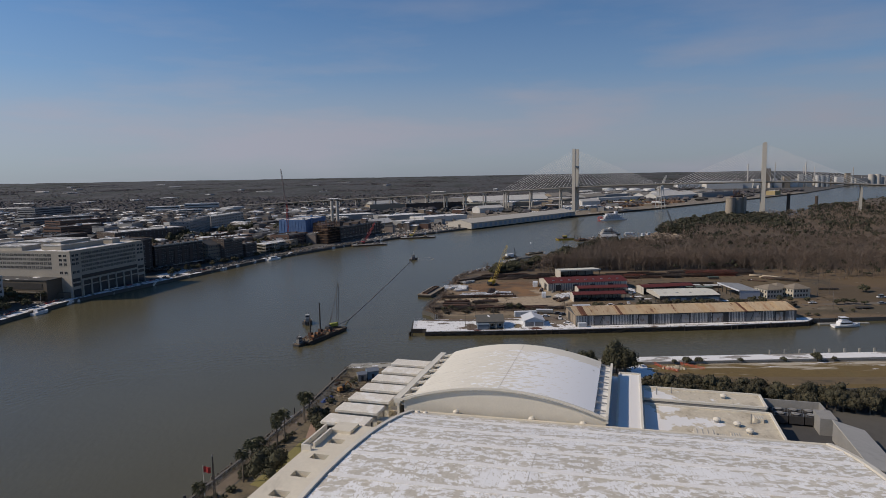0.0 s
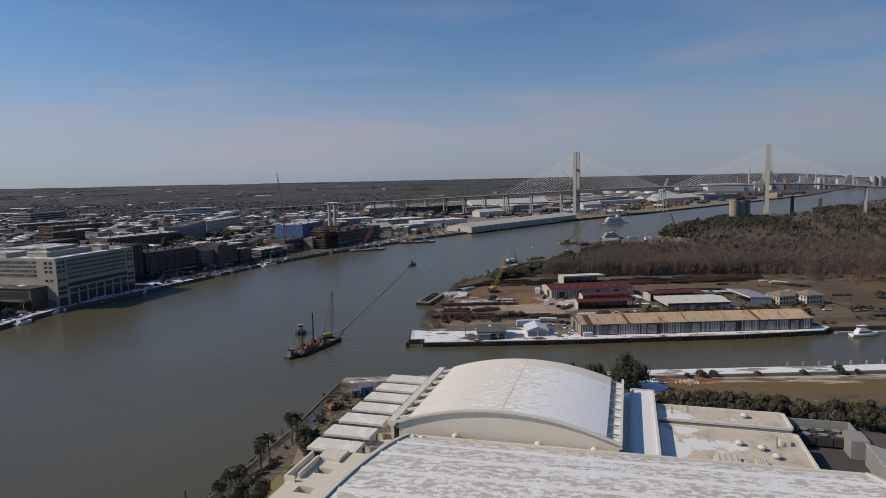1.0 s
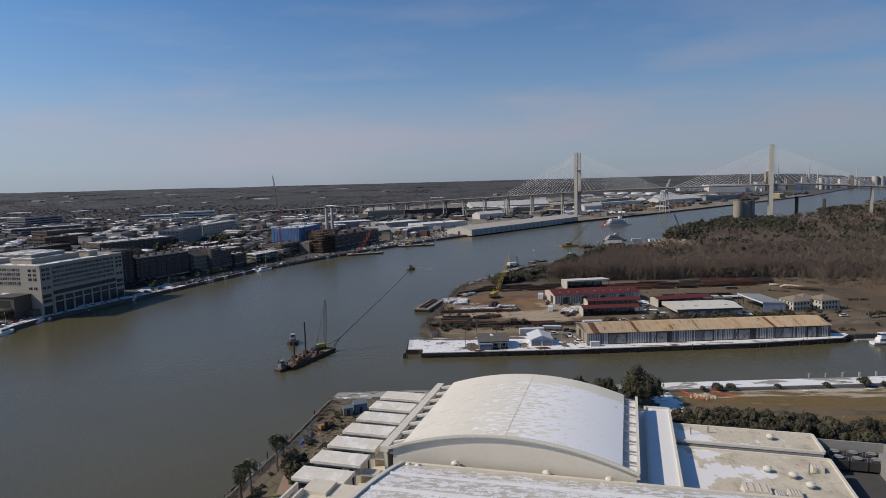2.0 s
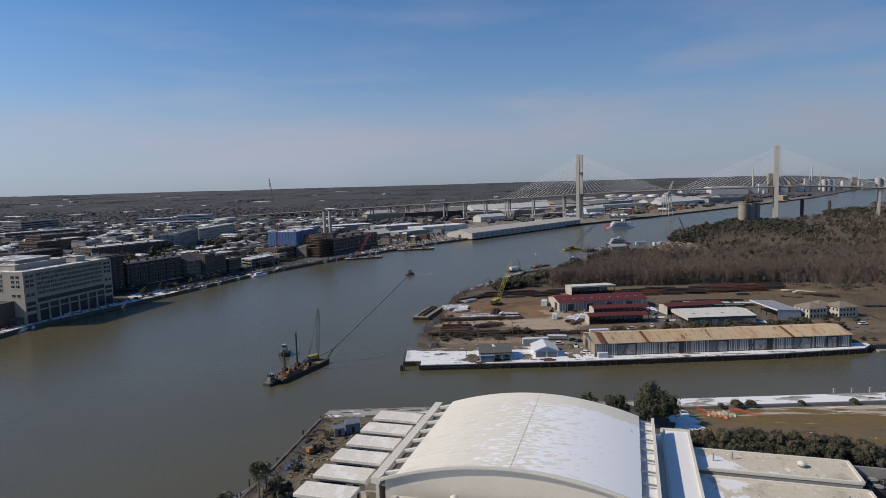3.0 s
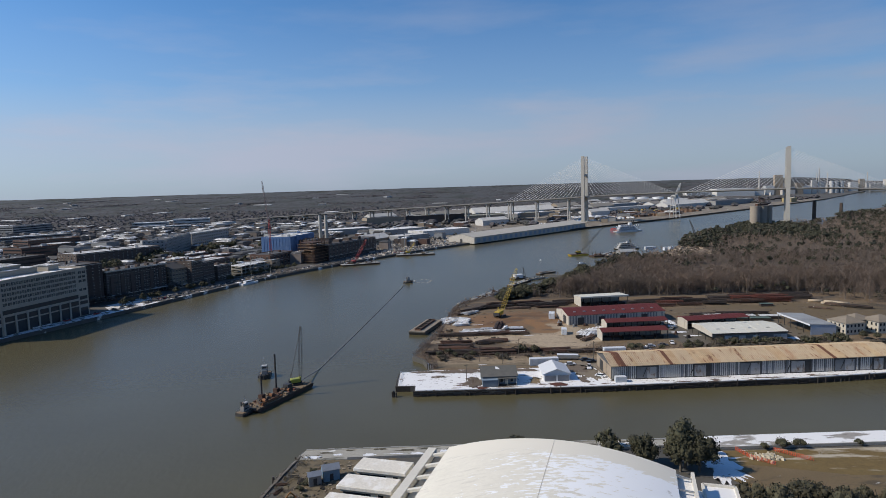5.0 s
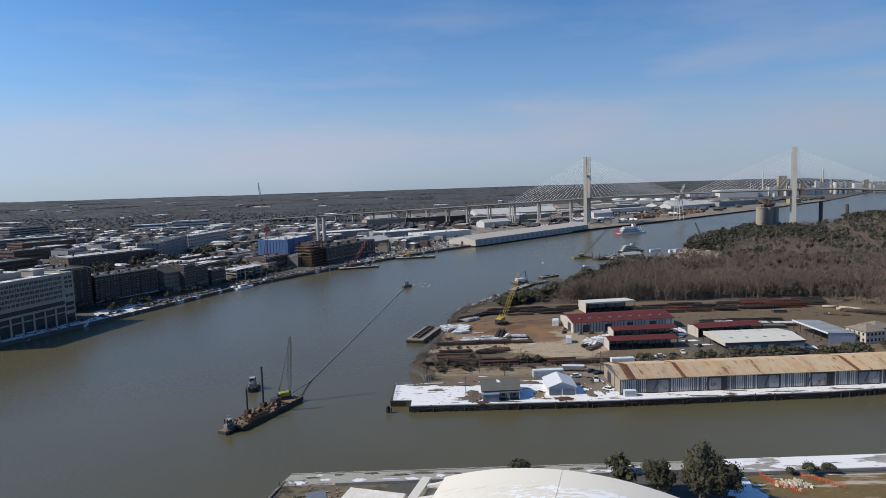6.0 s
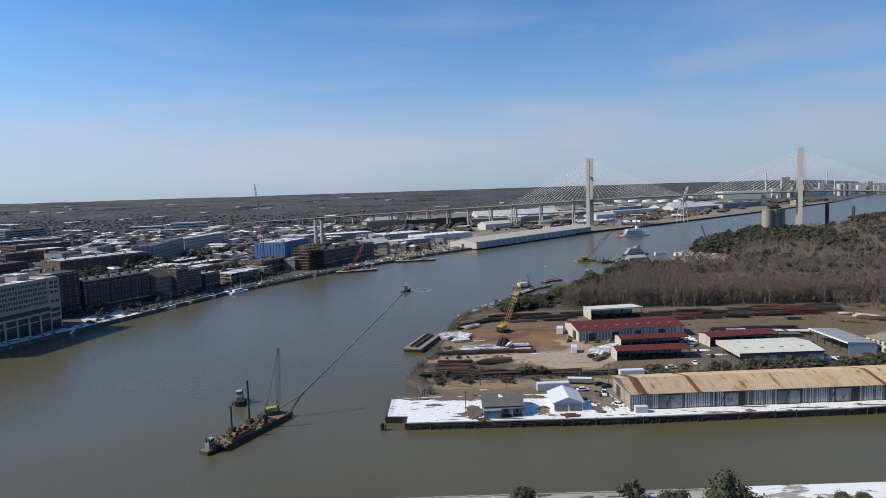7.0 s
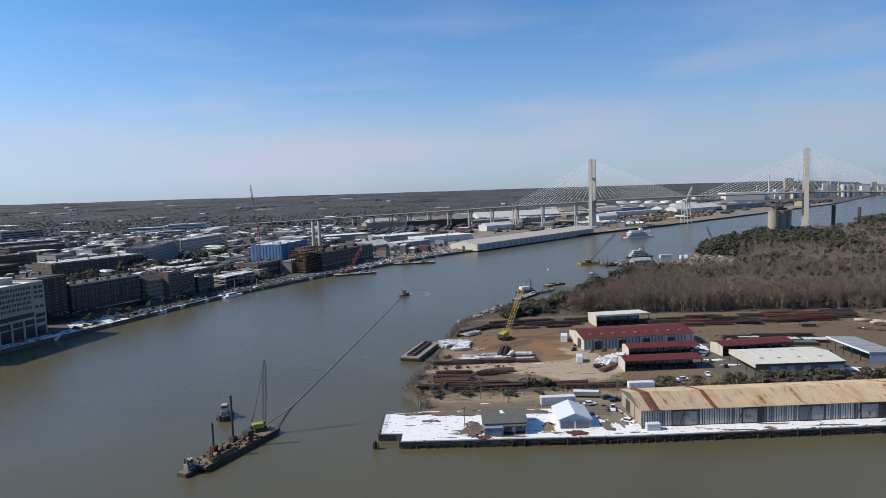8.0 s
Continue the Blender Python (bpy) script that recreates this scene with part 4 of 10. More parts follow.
patch("lawn_track", [(68, 233), (78, 237), (100, 230), (190, 225), (190, 219), (78, 220)], 2.03, mat("bare_earth", (0.13, 0.092, 0.045), (0.175, 0.125, 0.065), scale=0.2, grain=0.4, layers=[((0.08, 0.06, 0.034), 0.2, 0.56, 0.66, (0.5, 1.4, 1)), (SNOW, 0.3, 0.68, 0.71, (0.5, 1.6, 1))]), "bare earth track with streaks of snow")
patch("snow_patch", ragged(70.0, 237, 5.6, 11.0, 12), 2.05, mat("drifted_snow", SNOW, (0.72, 0.75, 0.8), scale=0.3, layers=[((0.2, 0.17, 0.13), 0.35, 0.60, 0.68, (1, 1, 1))]), "patch of old snow in shade")
bm = M()
prism(bm, [(66, 246.5), (220, 249.6), (220, 258.6), (66, 255.4)], 0.2, 2.35)
solo("quay", bm, M_QUAYSNOW, "concrete quay apron under patchy snow", "quay", "structure")
bm = M()
prism(bm, [(-44.6, 246.5), (-30, 246.2), (66, 249.2), (66, 255.3), (-43.0, 253.2)], 0.2, 2.2)
solo("quay_apron", bm, mat("old_quay", (0.36, 0.34, 0.29), (0.28, 0.265, 0.225), scale=0.2, layers=[((0.11, 0.105, 0.08), 0.3, 0.58, 0.64, (0.3, 1.4, 1)), (SNOW, 0.2, 0.62, 0.66, (0.4, 1.2, 1))]), "old grey quay apron with moss and snow", "quay", "structure")
bm = M()
for i in range(52):
    x = -43 + i * 2.05
    box(bm, x, x + 2.0, 252.7 + i * 0.0385, 253.1 + i * 0.0385, 2.2, 2.2 + rng_apron.uniform(0.1, 0.26))
solo("apron_kerb", bm, M_CONC, "worn concrete kerb blocks along the old apron", "kerb", "structure")
for i in range(15):
    cx = -38 + i * 6.6 + rng_apron.uniform(-2, 2)
    patch("snow_patch", ragged(cx, 249.0 + (cx + 38) * 0.03 + rng_apron.uniform(-1.2, 1.0), rng_apron.uniform(1.2, 4.5), rng_apron.uniform(0.3, 1.1), i + 3, 40), 2.208 + i * 0.004, mat("drifted_snow", SNOW, (0.72, 0.75, 0.8), scale=0.3, layers=[((0.2, 0.17, 0.13), 0.35, 0.60, 0.68, (1, 1, 1))]), "rest of old snow on the apron")
    patch("moss_patch", ragged(cx + 3, 250.6 + (cx + 38) * 0.03 + rng_apron.uniform(-1.0, 1.4), rng_apron.uniform(1.5, 4.0), rng_apron.uniform(0.25, 0.9), i + 40, 40), 2.206 + i * 0.004, mat("moss", (0.06, 0.055, 0.035), (0.10, 0.085, 0.06), scale=0.6, rough=1.0, layers=[((0.3, 0.28, 0.24), 0.9, 0.6, 0.68, (1, 1, 1))]), "dark mossy stain on the old apron")
bm = M()
beam(bm, (-30, 246.2, 2.4), (66, 249.2, 2.4), 0.4, 0.8)
beam(bm, (66, 246.5, 2.5), (220, 249.6, 2.5), 0.4, 0.8)
solo("quay_kerb", bm, M_CONC, "low dark concrete kerb wall", "wall", "structure")
for i in range(10):
    x = 129.5 + i * 6.2
    p = thing("mooring_post", x, 257.2 + (x - 112) * 0.013, 2.3, 0, "short pale quay post", "post", "posts along the quay")
    part("post", box(M(), -0.3, 0.3, -0.3, 0.3, 0, 1.5), M_CONC, p)
    part("cap", box(M(), -0.36, 0.36, -0.36, 0.36, 1.5, 1.62), M_CONC, p)
for x, y, h, w, k in ((60.5, 236, 13.0, 12.5, 0), (63, 233, 11.0, 10.5, 1), (58.5, 234, 11, 10, 3), (50, 238, 9.8, 9, 2), (42, 239, 9.6, 9, 1), (18.0, 249.0, 6.0, 6.5, 3), (43.1, 249.4, 6.5, 7, 0), (72, 244, 2.5, 3, 1)):
    leafy_tree("evergreen_tree", x, y, 2, h, w, "dense dark evergreen tree beside the hall", k)
M_HEDGE = mat("hedge_leaves", (0.036, 0.035, 0.019), (0.082, 0.070, 0.040), rough=0.92, scale=0.16, piece=0.55)
random.seed(5)
for i in range(78):
    u, v = 69 + (i // 3) * 3.5 + random.uniform(-1, 1), 6.5 + (i % 3) * 4.6 + random.uniform(-1.5, 1.5) + i * 0.02
    x, y = hall_xy(u, v)
    h = (random.uniform(6.2, 9.6) if i % 5 else random.uniform(3.8, 5.4)) * (1.0 if i % 3 < 2 else 0.85)
    leafy_tree("hedge_tree", x, y, 2, h, h * random.uniform(0.7, 1.0), "rounded evergreen in a dense row behind the hall", i % 4, M_HEDGE, group="evergreen row")
for x, y, h in ((91, 246.6, 4.2), (96, 247.0, 3.6), (113, 247.4, 2.6), (86, 246.4, 2.8), (130, 247.2, 3.0), (143.3, 247.3, 5.2), (150, 247.6, 2.6), (180, 249, 2.4)):
    leafy_tree("bush", x, y, 2.0, h, h * 1.2, "low dark bush against the quay wall", 3)
for x, y, h in ((-55.6, 153.5, 8.2), (-54.4, 157, 9.2), (-53.2, 160.0, 8.4), (-52.4, 173.5, 7.8), (-51.2, 177.5, 9.2), (-53.0, 176.0, 8.6), (-48.6, 192.0, 7.6), (-47.6, 194.6, 8.2), (-49.4, 194.0, 8.6), (-60, 137, 7.8)):
    palm(x, y, h)
leafy_tree("oak_tree", -48.6, 152.6, 2, 10.8, 12, "broad dark live oak beside the terrace", 1)
for x, y, h in ((-44.6, 190.6, 6.6), (-43.8, 186.4, 5.8), (-43.2, 194.5, 5.0), (-41.5, 183, 4.6), (-38.5, 184, 4.6), (-37, 190, 3.6), (-35.5, 196, 3.2), (-34, 203, 2.8)):
    leafy_tree("bush", x, y, 2.0, h, h * 1.1, "evergreen shrub by the canopies", 2)
for i in range(34):
    y = random.uniform(140, 204)
    x = np.interp(y, [140, 173, 205], [-57, -50, -43.5]) + random.uniform(-5, -1.2)
    h = random.uniform(1.0, 2.6)
    leafy_tree("bush", x, y, 2.0, h, h * 1.5, "low dark shrub beside the river walk", i % 4)
# bank stones
bm = M()
rb = np.random.default_rng(11)
for i in range(900):
    k = rb.uniform(0, 1)
    y = 140 + k * 112
    x = np.interp(y, [100, 147.7, 173.4, 205.7, 239, 252], [-76, -65.7, -59, -51.7, -46, -44]) + rb.normal() * 0.9 + (0.8 if y > 200 else -0.2)
    s = rb.uniform(0.15, 0.6)
    box(bm, x - s, x + s, y - s, y + s, 0.2 + rb.uniform(-0.3, 0.2), 0.7 + rb.uniform(0, 1.5), rb.uniform(0, 90), 0.45)
solo("bank_stones", bm, mat("riprap", (0.075, 0.062, 0.048), (0.13, 0.11, 0.088), scale=0.6, piece=0.7), "dark broken stone along the water", "stones", "stuff")
bm = M()
for i in range(34):
    y = 140 + i * 2.0
    x = np.interp(y, [100, 147.7, 173.4, 205.7], [-76, -65.7, -59, -51.7]) + 1.6
    box(bm, x - 0.06, x + 0.06, y - 0.06, y + 0.06, 2.0, 3.1)
    x2 = np.interp(y + 2, [100, 147.7, 173.4, 205.7], [-76, -65.7, -59, -51.7]) + 1.6
    for z in (2.55, 3.08):
        beam(bm, (x, y, z), (x2, y + 2, z), 0.07)
solo("walk_railing", bm, M_STEEL, "grey metal railing along the river walk", "railing", "structure")
wall_line = [(-69.4, 131), (-65.2, 147.7), (-58.5, 173.4), (-51.2, 205.7), (-45.6, 239), (-43.8, 249)]
bm = M()
for (ax, ay), (bx, by) in zip(wall_line, wall_line[1:]):
    n_ = max(2, int(math.hypot(bx - ax, by - ay) / 2.4))
    for i in range(n_):
        k0, k1 = (i + 0.02) / n_, (i + 0.98) / n_
        beam(bm, (ax + (bx - ax) * k0, ay + (by - ay) * k0, 1.9 + 0.1 * math.sin(i * 2.1)), (ax + (bx - ax) * k1, ay + (by - ay) * k1, 1.9 + 0.1 * math.sin(i * 2.1)), 0.7, 0.9)
solo("river_wall", bm, mat("stained_edge", (0.15, 0.13, 0.105), (0.09, 0.08, 0.065), scale=0.4, rough=0.9, layers=[((0.33, 0.31, 0.28), 0.6, 0.60, 0.66, (1, 1, 1))]), "worn concrete edge blocks along the river walk", "wall", "structure")
for i in range(22):
    v_ = -74 + i * 2.9
    x, y = hall_xy(-20.5 + random.uniform(-1.6, 0.8), v_)
    h = random.uniform(2.4, 4.6) if i < 9 else random.uniform(1.2, 2.6)
    if y < 184:
        continue
    leafy_tree("bush", x, y, 2.0, h, h * 1.25, "dark shrub growing along the canopies", i % 4)
ex = thing("excavator", -41.5, 219.5, 2.05, 40, "small orange-brown excavator on the rough bank", "excavator")
for sd in (-0.8, 0.8):
    part("track", box(M(), -1.5, 1.5, sd - 0.25, sd + 0.25, 0, 0.7), M_DARK, ex)
part("house", box(M(), -1.6, 0.6, -0.9, 0.9, 0.7, 1.9, 0, 0.08), mat("digger_orange", (0.36, 0.17, 0.05), (0.24, 0.12, 0.04), scale=0.8), ex)
part("cab", box(M(), -0.2, 0.9, -0.9, 0.0, 0.8, 2.6, 0, 0.1), M_GLASS, ex)
part("arm", tube(M(), [(0.6, 0.3, 1.4), (2.6, 0.3, 3.2), (4.0, 0.3, 1.6), (3.8, 0.3, 0.4)], 0.2, 6), mat("digger_orange", (0.36, 0.17, 0.05)), ex)
pn = thing("small_pontoon", -54.6, 199, 0, 66, "small grey pontoon at the river wall", "pontoon")
part("float", box(M(), -4, 4, -1.3, 1.3, -0.3, 0.7), M_CONC, pn)
part("deck", box(M(), -3.9, 3.9, -1.2, 1.2, 0.7, 0.8), M_STEEL, pn)
for a in (-3.5, 3.5):
    part("pile", cyl(M(), a, 1.5, -2, 2.8, 0.16, 0.16, 7), M_TIMBER, pn)
# site cabins, tarps and scrap near the quay corner
def cabin(x, y, rz, w, d, h, material, label):
    c = thing("site_cabin", x, y, 2.02, rz, label, "cabin")
    part("wall", gable_wall(M(), -w / 2, w / 2, -d / 2, d / 2, 0, h, h + d * 0.25), material, c)
    part("roof", gable(M(), -w / 2, w / 2, -d / 2, d / 2, h + 0.05, h + d * 0.25 + 0.12, 0.25, 0.1), M_STEEL, c)
    part("door", box(M(), -0.45, 0.45, -d / 2 - 0.05, -d / 2 - 0.01, 0, 2.0), M_DARK, c)


cabin(-36.2, 232.2, 20, 3.2, 2.8, 2.6, mat("grey_boards", (0.30, 0.29, 0.27), (0.24, 0.23, 0.21), scale=0.5), "small grey site shed")
cabin(-32.6, 235.2, 20, 4.2, 3.6, 3.0, mat("blue_panel", (0.20, 0.30, 0.38), (0.16, 0.25, 0.33), scale=0.4), "small blue-grey site cabin")
M_TARP = mat("blue_tarp", (0.025, 0.06, 0.20), (0.015, 0.04, 0.13), scale=0.8, rough=0.5)
for x, y, s in ((-45.5, 212, 1.2), (-44.4, 214, 0.9), (-46.3, 209.8, 0.9)):
    bm = M()
    k = 7
    grid = [[bm.verts.new((s * (i / k - 0.5) * 2, s * (j / k - 0.5) * 2, 0.05 + 0.8 * math.sin(math.pi * i / k) * math.sin(math.pi * j / k) * random.uniform(0.5, 1.1))) for j in range(k + 1)] for i in range(k + 1)]
    for i in range(k):
        for j in range(k):
            bm.faces.new((grid[i][j], grid[i + 1][j], grid[i + 1][j + 1], grid[i][j + 1]))
    t = thing("tarpaulin", x, y, 2.02, 30, "crumpled blue tarpaulin over a heap", "tarpaulin")
    part("sheet", bm, M_TARP, t)
for i in range(20):
    x, y = random.uniform(-45.5, -33), random.uniform(206, 243)
    if x > -46 + (y - 200) * 0.3 + 6 or x < np.interp(y, [205, 239, 250], [-50, -44.5, -42]):
        continue
    t = thing("scrap_timber", x, y, 2.02, random.uniform(0, 180), "weathered timber lying in the site yard", "timber", "scrap on the bank")
    bm = M()
    for j in range(3):
        beam(bm, (-random.uniform(0.8, 2.2), j * 0.4, 0.12 + 0.1 * j), (random.uniform(0.8, 2.2), j * 0.4 + random.uniform(-.3, .3), 0.12 + 0.1 * j), 0.25)
    part("beam", bm, random.choice((M_TIMBER, M_RUST, M_BARK)), t)
spots = []
for i in range(420):
    y = rb.uniform(140, 250)
    x = np.interp(y, [100, 147.7, 173.4, 205.7, 239, 252], [-76, -65.7, -59, -51.7, -46, -44]) + 1.2 + abs(rb.normal()) * (2.6 if y > 200 else 1.0)
    h = rb.uniform(0.6, 2.0)
    spots.append((x, y, 1.6, h * 1.8, h))
for i in range(120):
    y = rb.uniform(200, 246)
    x = rb.uniform(-44, -36) + (y - 200) * 0.16
    h = rb.uniform(0.5, 1.6)
    spots.append((x, y, 1.8, h * 1.8, h))
v, t = scatter(BARE_FAR, spots, rb)
tagged(new("bank_brush", tri_mesh("bank_brush", v, t, mat("bank_brush", (0.12, 0.092, 0.055), (0.07, 0.058, 0.036), rough=1.0, scale=0.2, bump=0, piece=0.6))), "brown dead brush along the water", "brush", kind="stuff")
for i in range(16):
    y = random.uniform(206, 240)
    x = np.interp(y, [206, 240], [-44, -34]) + random.uniform(-4, 1.5)
    h = random.uniform(0.8, 2.2)
    leafy_tree("bush", x, y, 2.0, h, h * 1.5, "low dark shrub on the rough bank", i % 4)
bm = M()
for i in range(260):
    y = rb.uniform(200, 246)
    x = rb.uniform(-46, -35) + (y - 200) * 0.17
    s_, L_ = rb.uniform(0.06, 0.35), rb.uniform(0.2, 1.2)
    a = rb.uniform(0, 3.1)
    beam(bm, (x - math.cos(a) * L_ / 2, y - math.sin(a) * L_ / 2, 2.0 + s_ / 2), (x + math.cos(a) * L_ / 2, y + math.sin(a) * L_ / 2, 2.0 + s_ / 2), s_ * 1.5, s_)
solo("bank_litter", bm, mat("bank_litter", (0.30, 0.24, 0.17), (0.10, 0.075, 0.05), scale=0.4, amount=0.2, piece=0.9), "small boards and litter strewn on the bank", "litter", "stuff")
fp = thing("flagpole", -61.8, 144.2, 2.0, 0, "white flagpole with a red flag", "flagpole")
part("pole", cyl(M(), 0, 0, 0, 9.0, 0.09, 0.05, 8), M_PANELWALL, fp)
bm = M()
fl = [[bm.verts.new((0.08 + i * 0.28, 0.18 * math.sin(i * 1.1), 8.8 - j * 0.5 - 0.04 * i)) for j in range(4)] for i in range(7)]
for i in range(6):
    for j in range(3):
        bm.faces.new((fl[i][j], fl[i + 1][j], fl[i + 1][j + 1], fl[i][j + 1]))
fg = part("flag", bm, mat("red_flag", (0.35, 0.03, 0.03), (0.28, 0.02, 0.02), rough=0.7), fp, "red flag")
fg.modifiers.new("cloth", "SOLIDIFY").thickness = 0.03
bcn = thing("beacon_mast", -59.2, 143.6, 2.0, 0, "dark lattice beacon mast", "mast")
bm = M()
for a, b in ((-0.25, -0.25), (0.25, -0.25), (0.25, 0.25), (-0.25, 0.25)):
    beam(bm, (a, b, 0), (a * 0.3, b * 0.3, 11.5), 0.08)
for k in range(14):
    s = 0.25 * (1 - 0.05 * k)
    beam(bm, (-s, -s, k * 0.8), (s, s, k * 0.8 + 0.8), 0.05)
    beam(bm, (s, -s, k * 0.8), (-s, s, k * 0.8 + 0.8), 0.05)
part("lattice", bm, M_DARK, bcn)
part("lamp", cyl(M(), 0, 0, 11.5, 12.1, 0.14, 0.1, 8), M_STEEL, bcn)
# orange mesh fence and rubble on the lawn
orange = mat("orange_mesh", (0.68, 0.11, 0.05), (0.55, 0.09, 0.04), rough=0.7)
for pts in (((78, 246), (79.5, 241), (84, 236)), ((88, 245), (95, 238))):
    f = thing("mesh_fence", *pts[0], 2.02, 0, "orange plastic mesh fence on the lawn", "fence")
    for (ax, ay), (bx, by) in zip(pts, pts[1:]):
        ln = math.hypot(bx - ax, by - ay)
        bm = M()
        for z in (0.3, 0.6, 0.9, 1.15):
            beam(bm, (ax - pts[0][0], ay - pts[0][1], z), (bx - pts[0][0], by - pts[0][1], z), 0.05)
        for i in range(int(ln / 0.5)):
            k = i * 0.5 / ln
            box(bm, ax - pts[0][0] + (bx - ax) * k - 0.03, ax - pts[0][0] + (bx - ax) * k + 0.03, ay - pts[0][1] + (by - ay) * k - 0.03, ay - pts[0][1] + (by - ay) * k + 0.03, 0, 1.2)
        part("mesh", bm, orange, f)
bm = M()
for i in range(60):
    x, y, s = 83.5 + rb.normal() * 2.2, 241.5 + rb.normal() * 1.3, rb.uniform(0.15, 0.5)
    box(bm, x - s, x + s, y - s, y + s, 2.0, 2.0 + s * 1.3, rb.uniform(0, 90), 0.4)
solo("rubble_heap", bm, mat("rubble", (0.45, 0.40, 0.30), (0.35, 0.3, 0.22), scale=1, piece=0.4), "pale heap of rubble on the lawn", "rubble", "stuff")

# ---- timber pier and quay of the pipe yard ----
patch("yard_ground", [(-8, 333), (-12, 347), (-17, 353), (-14, 360), (-7, 391), (-1.5, 425), (3, 456), (12, 478), (60, 484), (200, 480), (300, 476), (440, 470), (440, 322), (250, 321), (183, 320), (60, 320), (-8, 329)], 2.05, M_DIRT, "brown and tan bare yard earth with tyre marks")
bm = prism(M(), [(-14.2, 304.1), (54, 304.3), (133, 307.7), (176, 312.7), (182, 318), (182, 321), (59, 317), (57, 329), (-8.5, 329), (-21.4, 327.2), (-21.0, 310.4), (-14.2, 310.0)], 1.4, 2.25)
solo("pier_deck", bm, M_DECKSNOW, "wide timber and concrete pier deck under bright snow", "pier", "structure")
M_SHEDPALE = mat("pale_sheet", (0.50, 0.49, 0.47), (0.40, 0.38, 0.36), rough=0.7, scale=0.5, layers=[((0.25, 0.18, 0.13), 0.6, 0.6, 0.8, (1, 1, 0.3))])
M_BAREBRUSH = mat("dry_grass_patch", (0.24, 0.18, 0.10), (0.15, 0.11, 0.065), scale=0.5, rough=1.0, grain=0.4, layers=[(SNOW, 0.5, 0.64, 0.66, (1, 1, 1))])
M_REDDECK = mat("red_brown_planks", (0.105, 0.032, 0.02), (0.075, 0.03, 0.022), scale=0.5, rough=0.95, grain=0.4)
for level, (cx, cy, rx, ry, m_, lb) in enumerate(((7.6, 311.8, 4.2, 6.0, M_BARE, "bare dirty planks showing through the snow"), (31.3, 312.2, 2.6, 4.6, M_BAREBRUSH, "straw-coloured dry grass between snow patches"),
                               (54.2, 320.5, 6.0, 8.5, mat("pier_gravel", (0.20, 0.165, 0.12), (0.14, 0.115, 0.085), scale=0.4, rough=0.95, grain=0.4, layers=[(SNOW, 0.5, 0.66, 0.69, (1, 1, 1))]), "bare tan gravel beside the long shed"), (39.2, 307.2, 3.2, 2.9, M_REDDECK, "reddish-brown bare planks between snow"), (10.5, 305.4, 2.6, 1.6, M_REDDECK, "reddish-brown bare planks between snow"), (20, 305.6, 5.5, 0.9, M_BARE, "bare dirty planks showing through the snow"),
                               (-6, 320, 3.0, 1.4, M_BARE, "bare dirty planks showing through the snow"), (50, 312, 2.0, 5.0, M_BARE, "bare dirty planks showing through the snow"), (27, 326, 7.0, 2.6, M_BARE, "bare dirty planks showing through the snow"), (4, 326.5, 11, 3.0, M_BARE, "bare dirty planks showing through the snow"), (48, 326, 8.0, 5.0, M_BARE, "bare dirty planks showing through the snow"), (-12, 327, 5.0, 1.6, M_BARE, "bare dirty planks showing through the snow"),
                               (62, 309.5, 3.5, 0.8, M_BARE, "bare dirty planks showing through the snow"), (88, 306.6, 6, 0.6, M_BARE, "bare dirty planks showing through the snow"), (118, 308.6, 7, 0.7, M_BARE, "bare dirty planks showing through the snow"), (101, 310.7, 5, 0.5, M_BARE, "bare dirty planks showing through the snow"), (140, 309.6, 6, 0.7, M_BARE, "bare dirty planks showing through the snow"))):
    patch("bare_planks", ragged(cx, cy, rx, ry, int(cx * 7 + 100)), 2.258 + level * 0.004, m_, lb)
# timber facing of the pier
bm = M()
for (ax, ay), (bx, by) in zip([(-14.4, 304.0), (54, 304.1), (133, 307.5), (176.2, 312.5), (-14.75, 304.0), (-14.6, 309.7), (-21.6, 310.0)], [(54, 304.1), (133, 307.5), (176.2, 312.5), (182.2, 318.1), (-14.75, 309.8), (-21.6, 310.0), (-21.9, 327.3)]):
    beam(bm, (ax, ay, 0.6 if ax > -14.5 else 0.8), (bx, by, 0.6 if ax > -14.5 else 0.8), 0.3, 2.6)
# tarred facing in front; west runs are added as shade between open piles
solo("pier_bulkhead", bm, M_TIMBER, "dark tarred facing, and a dark sheet for shade between the west piles", "pier", "structure")
pier = thing("pier_facing", 0, 0, 0, 0, "black tarred timber piles and fender beams", "pier", kind="structure")
FRONT = [(-14.6, 303.7), (54, 303.9), (133, 307.3), (176.5, 312.3), (182.5, 318)]
rp = np.random.default_rng(2)
pile_mesh = mesh_of(cyl(M(), 0, 0, -2.5, 0.4, 0.2, 0.18, 8), M_TIMBER, "pile")
board_mesh = mesh_of(box(M(), -1.25, 1.25, -0.12, 0.12, -0.17, 0.17), M_TIMBER, "board")
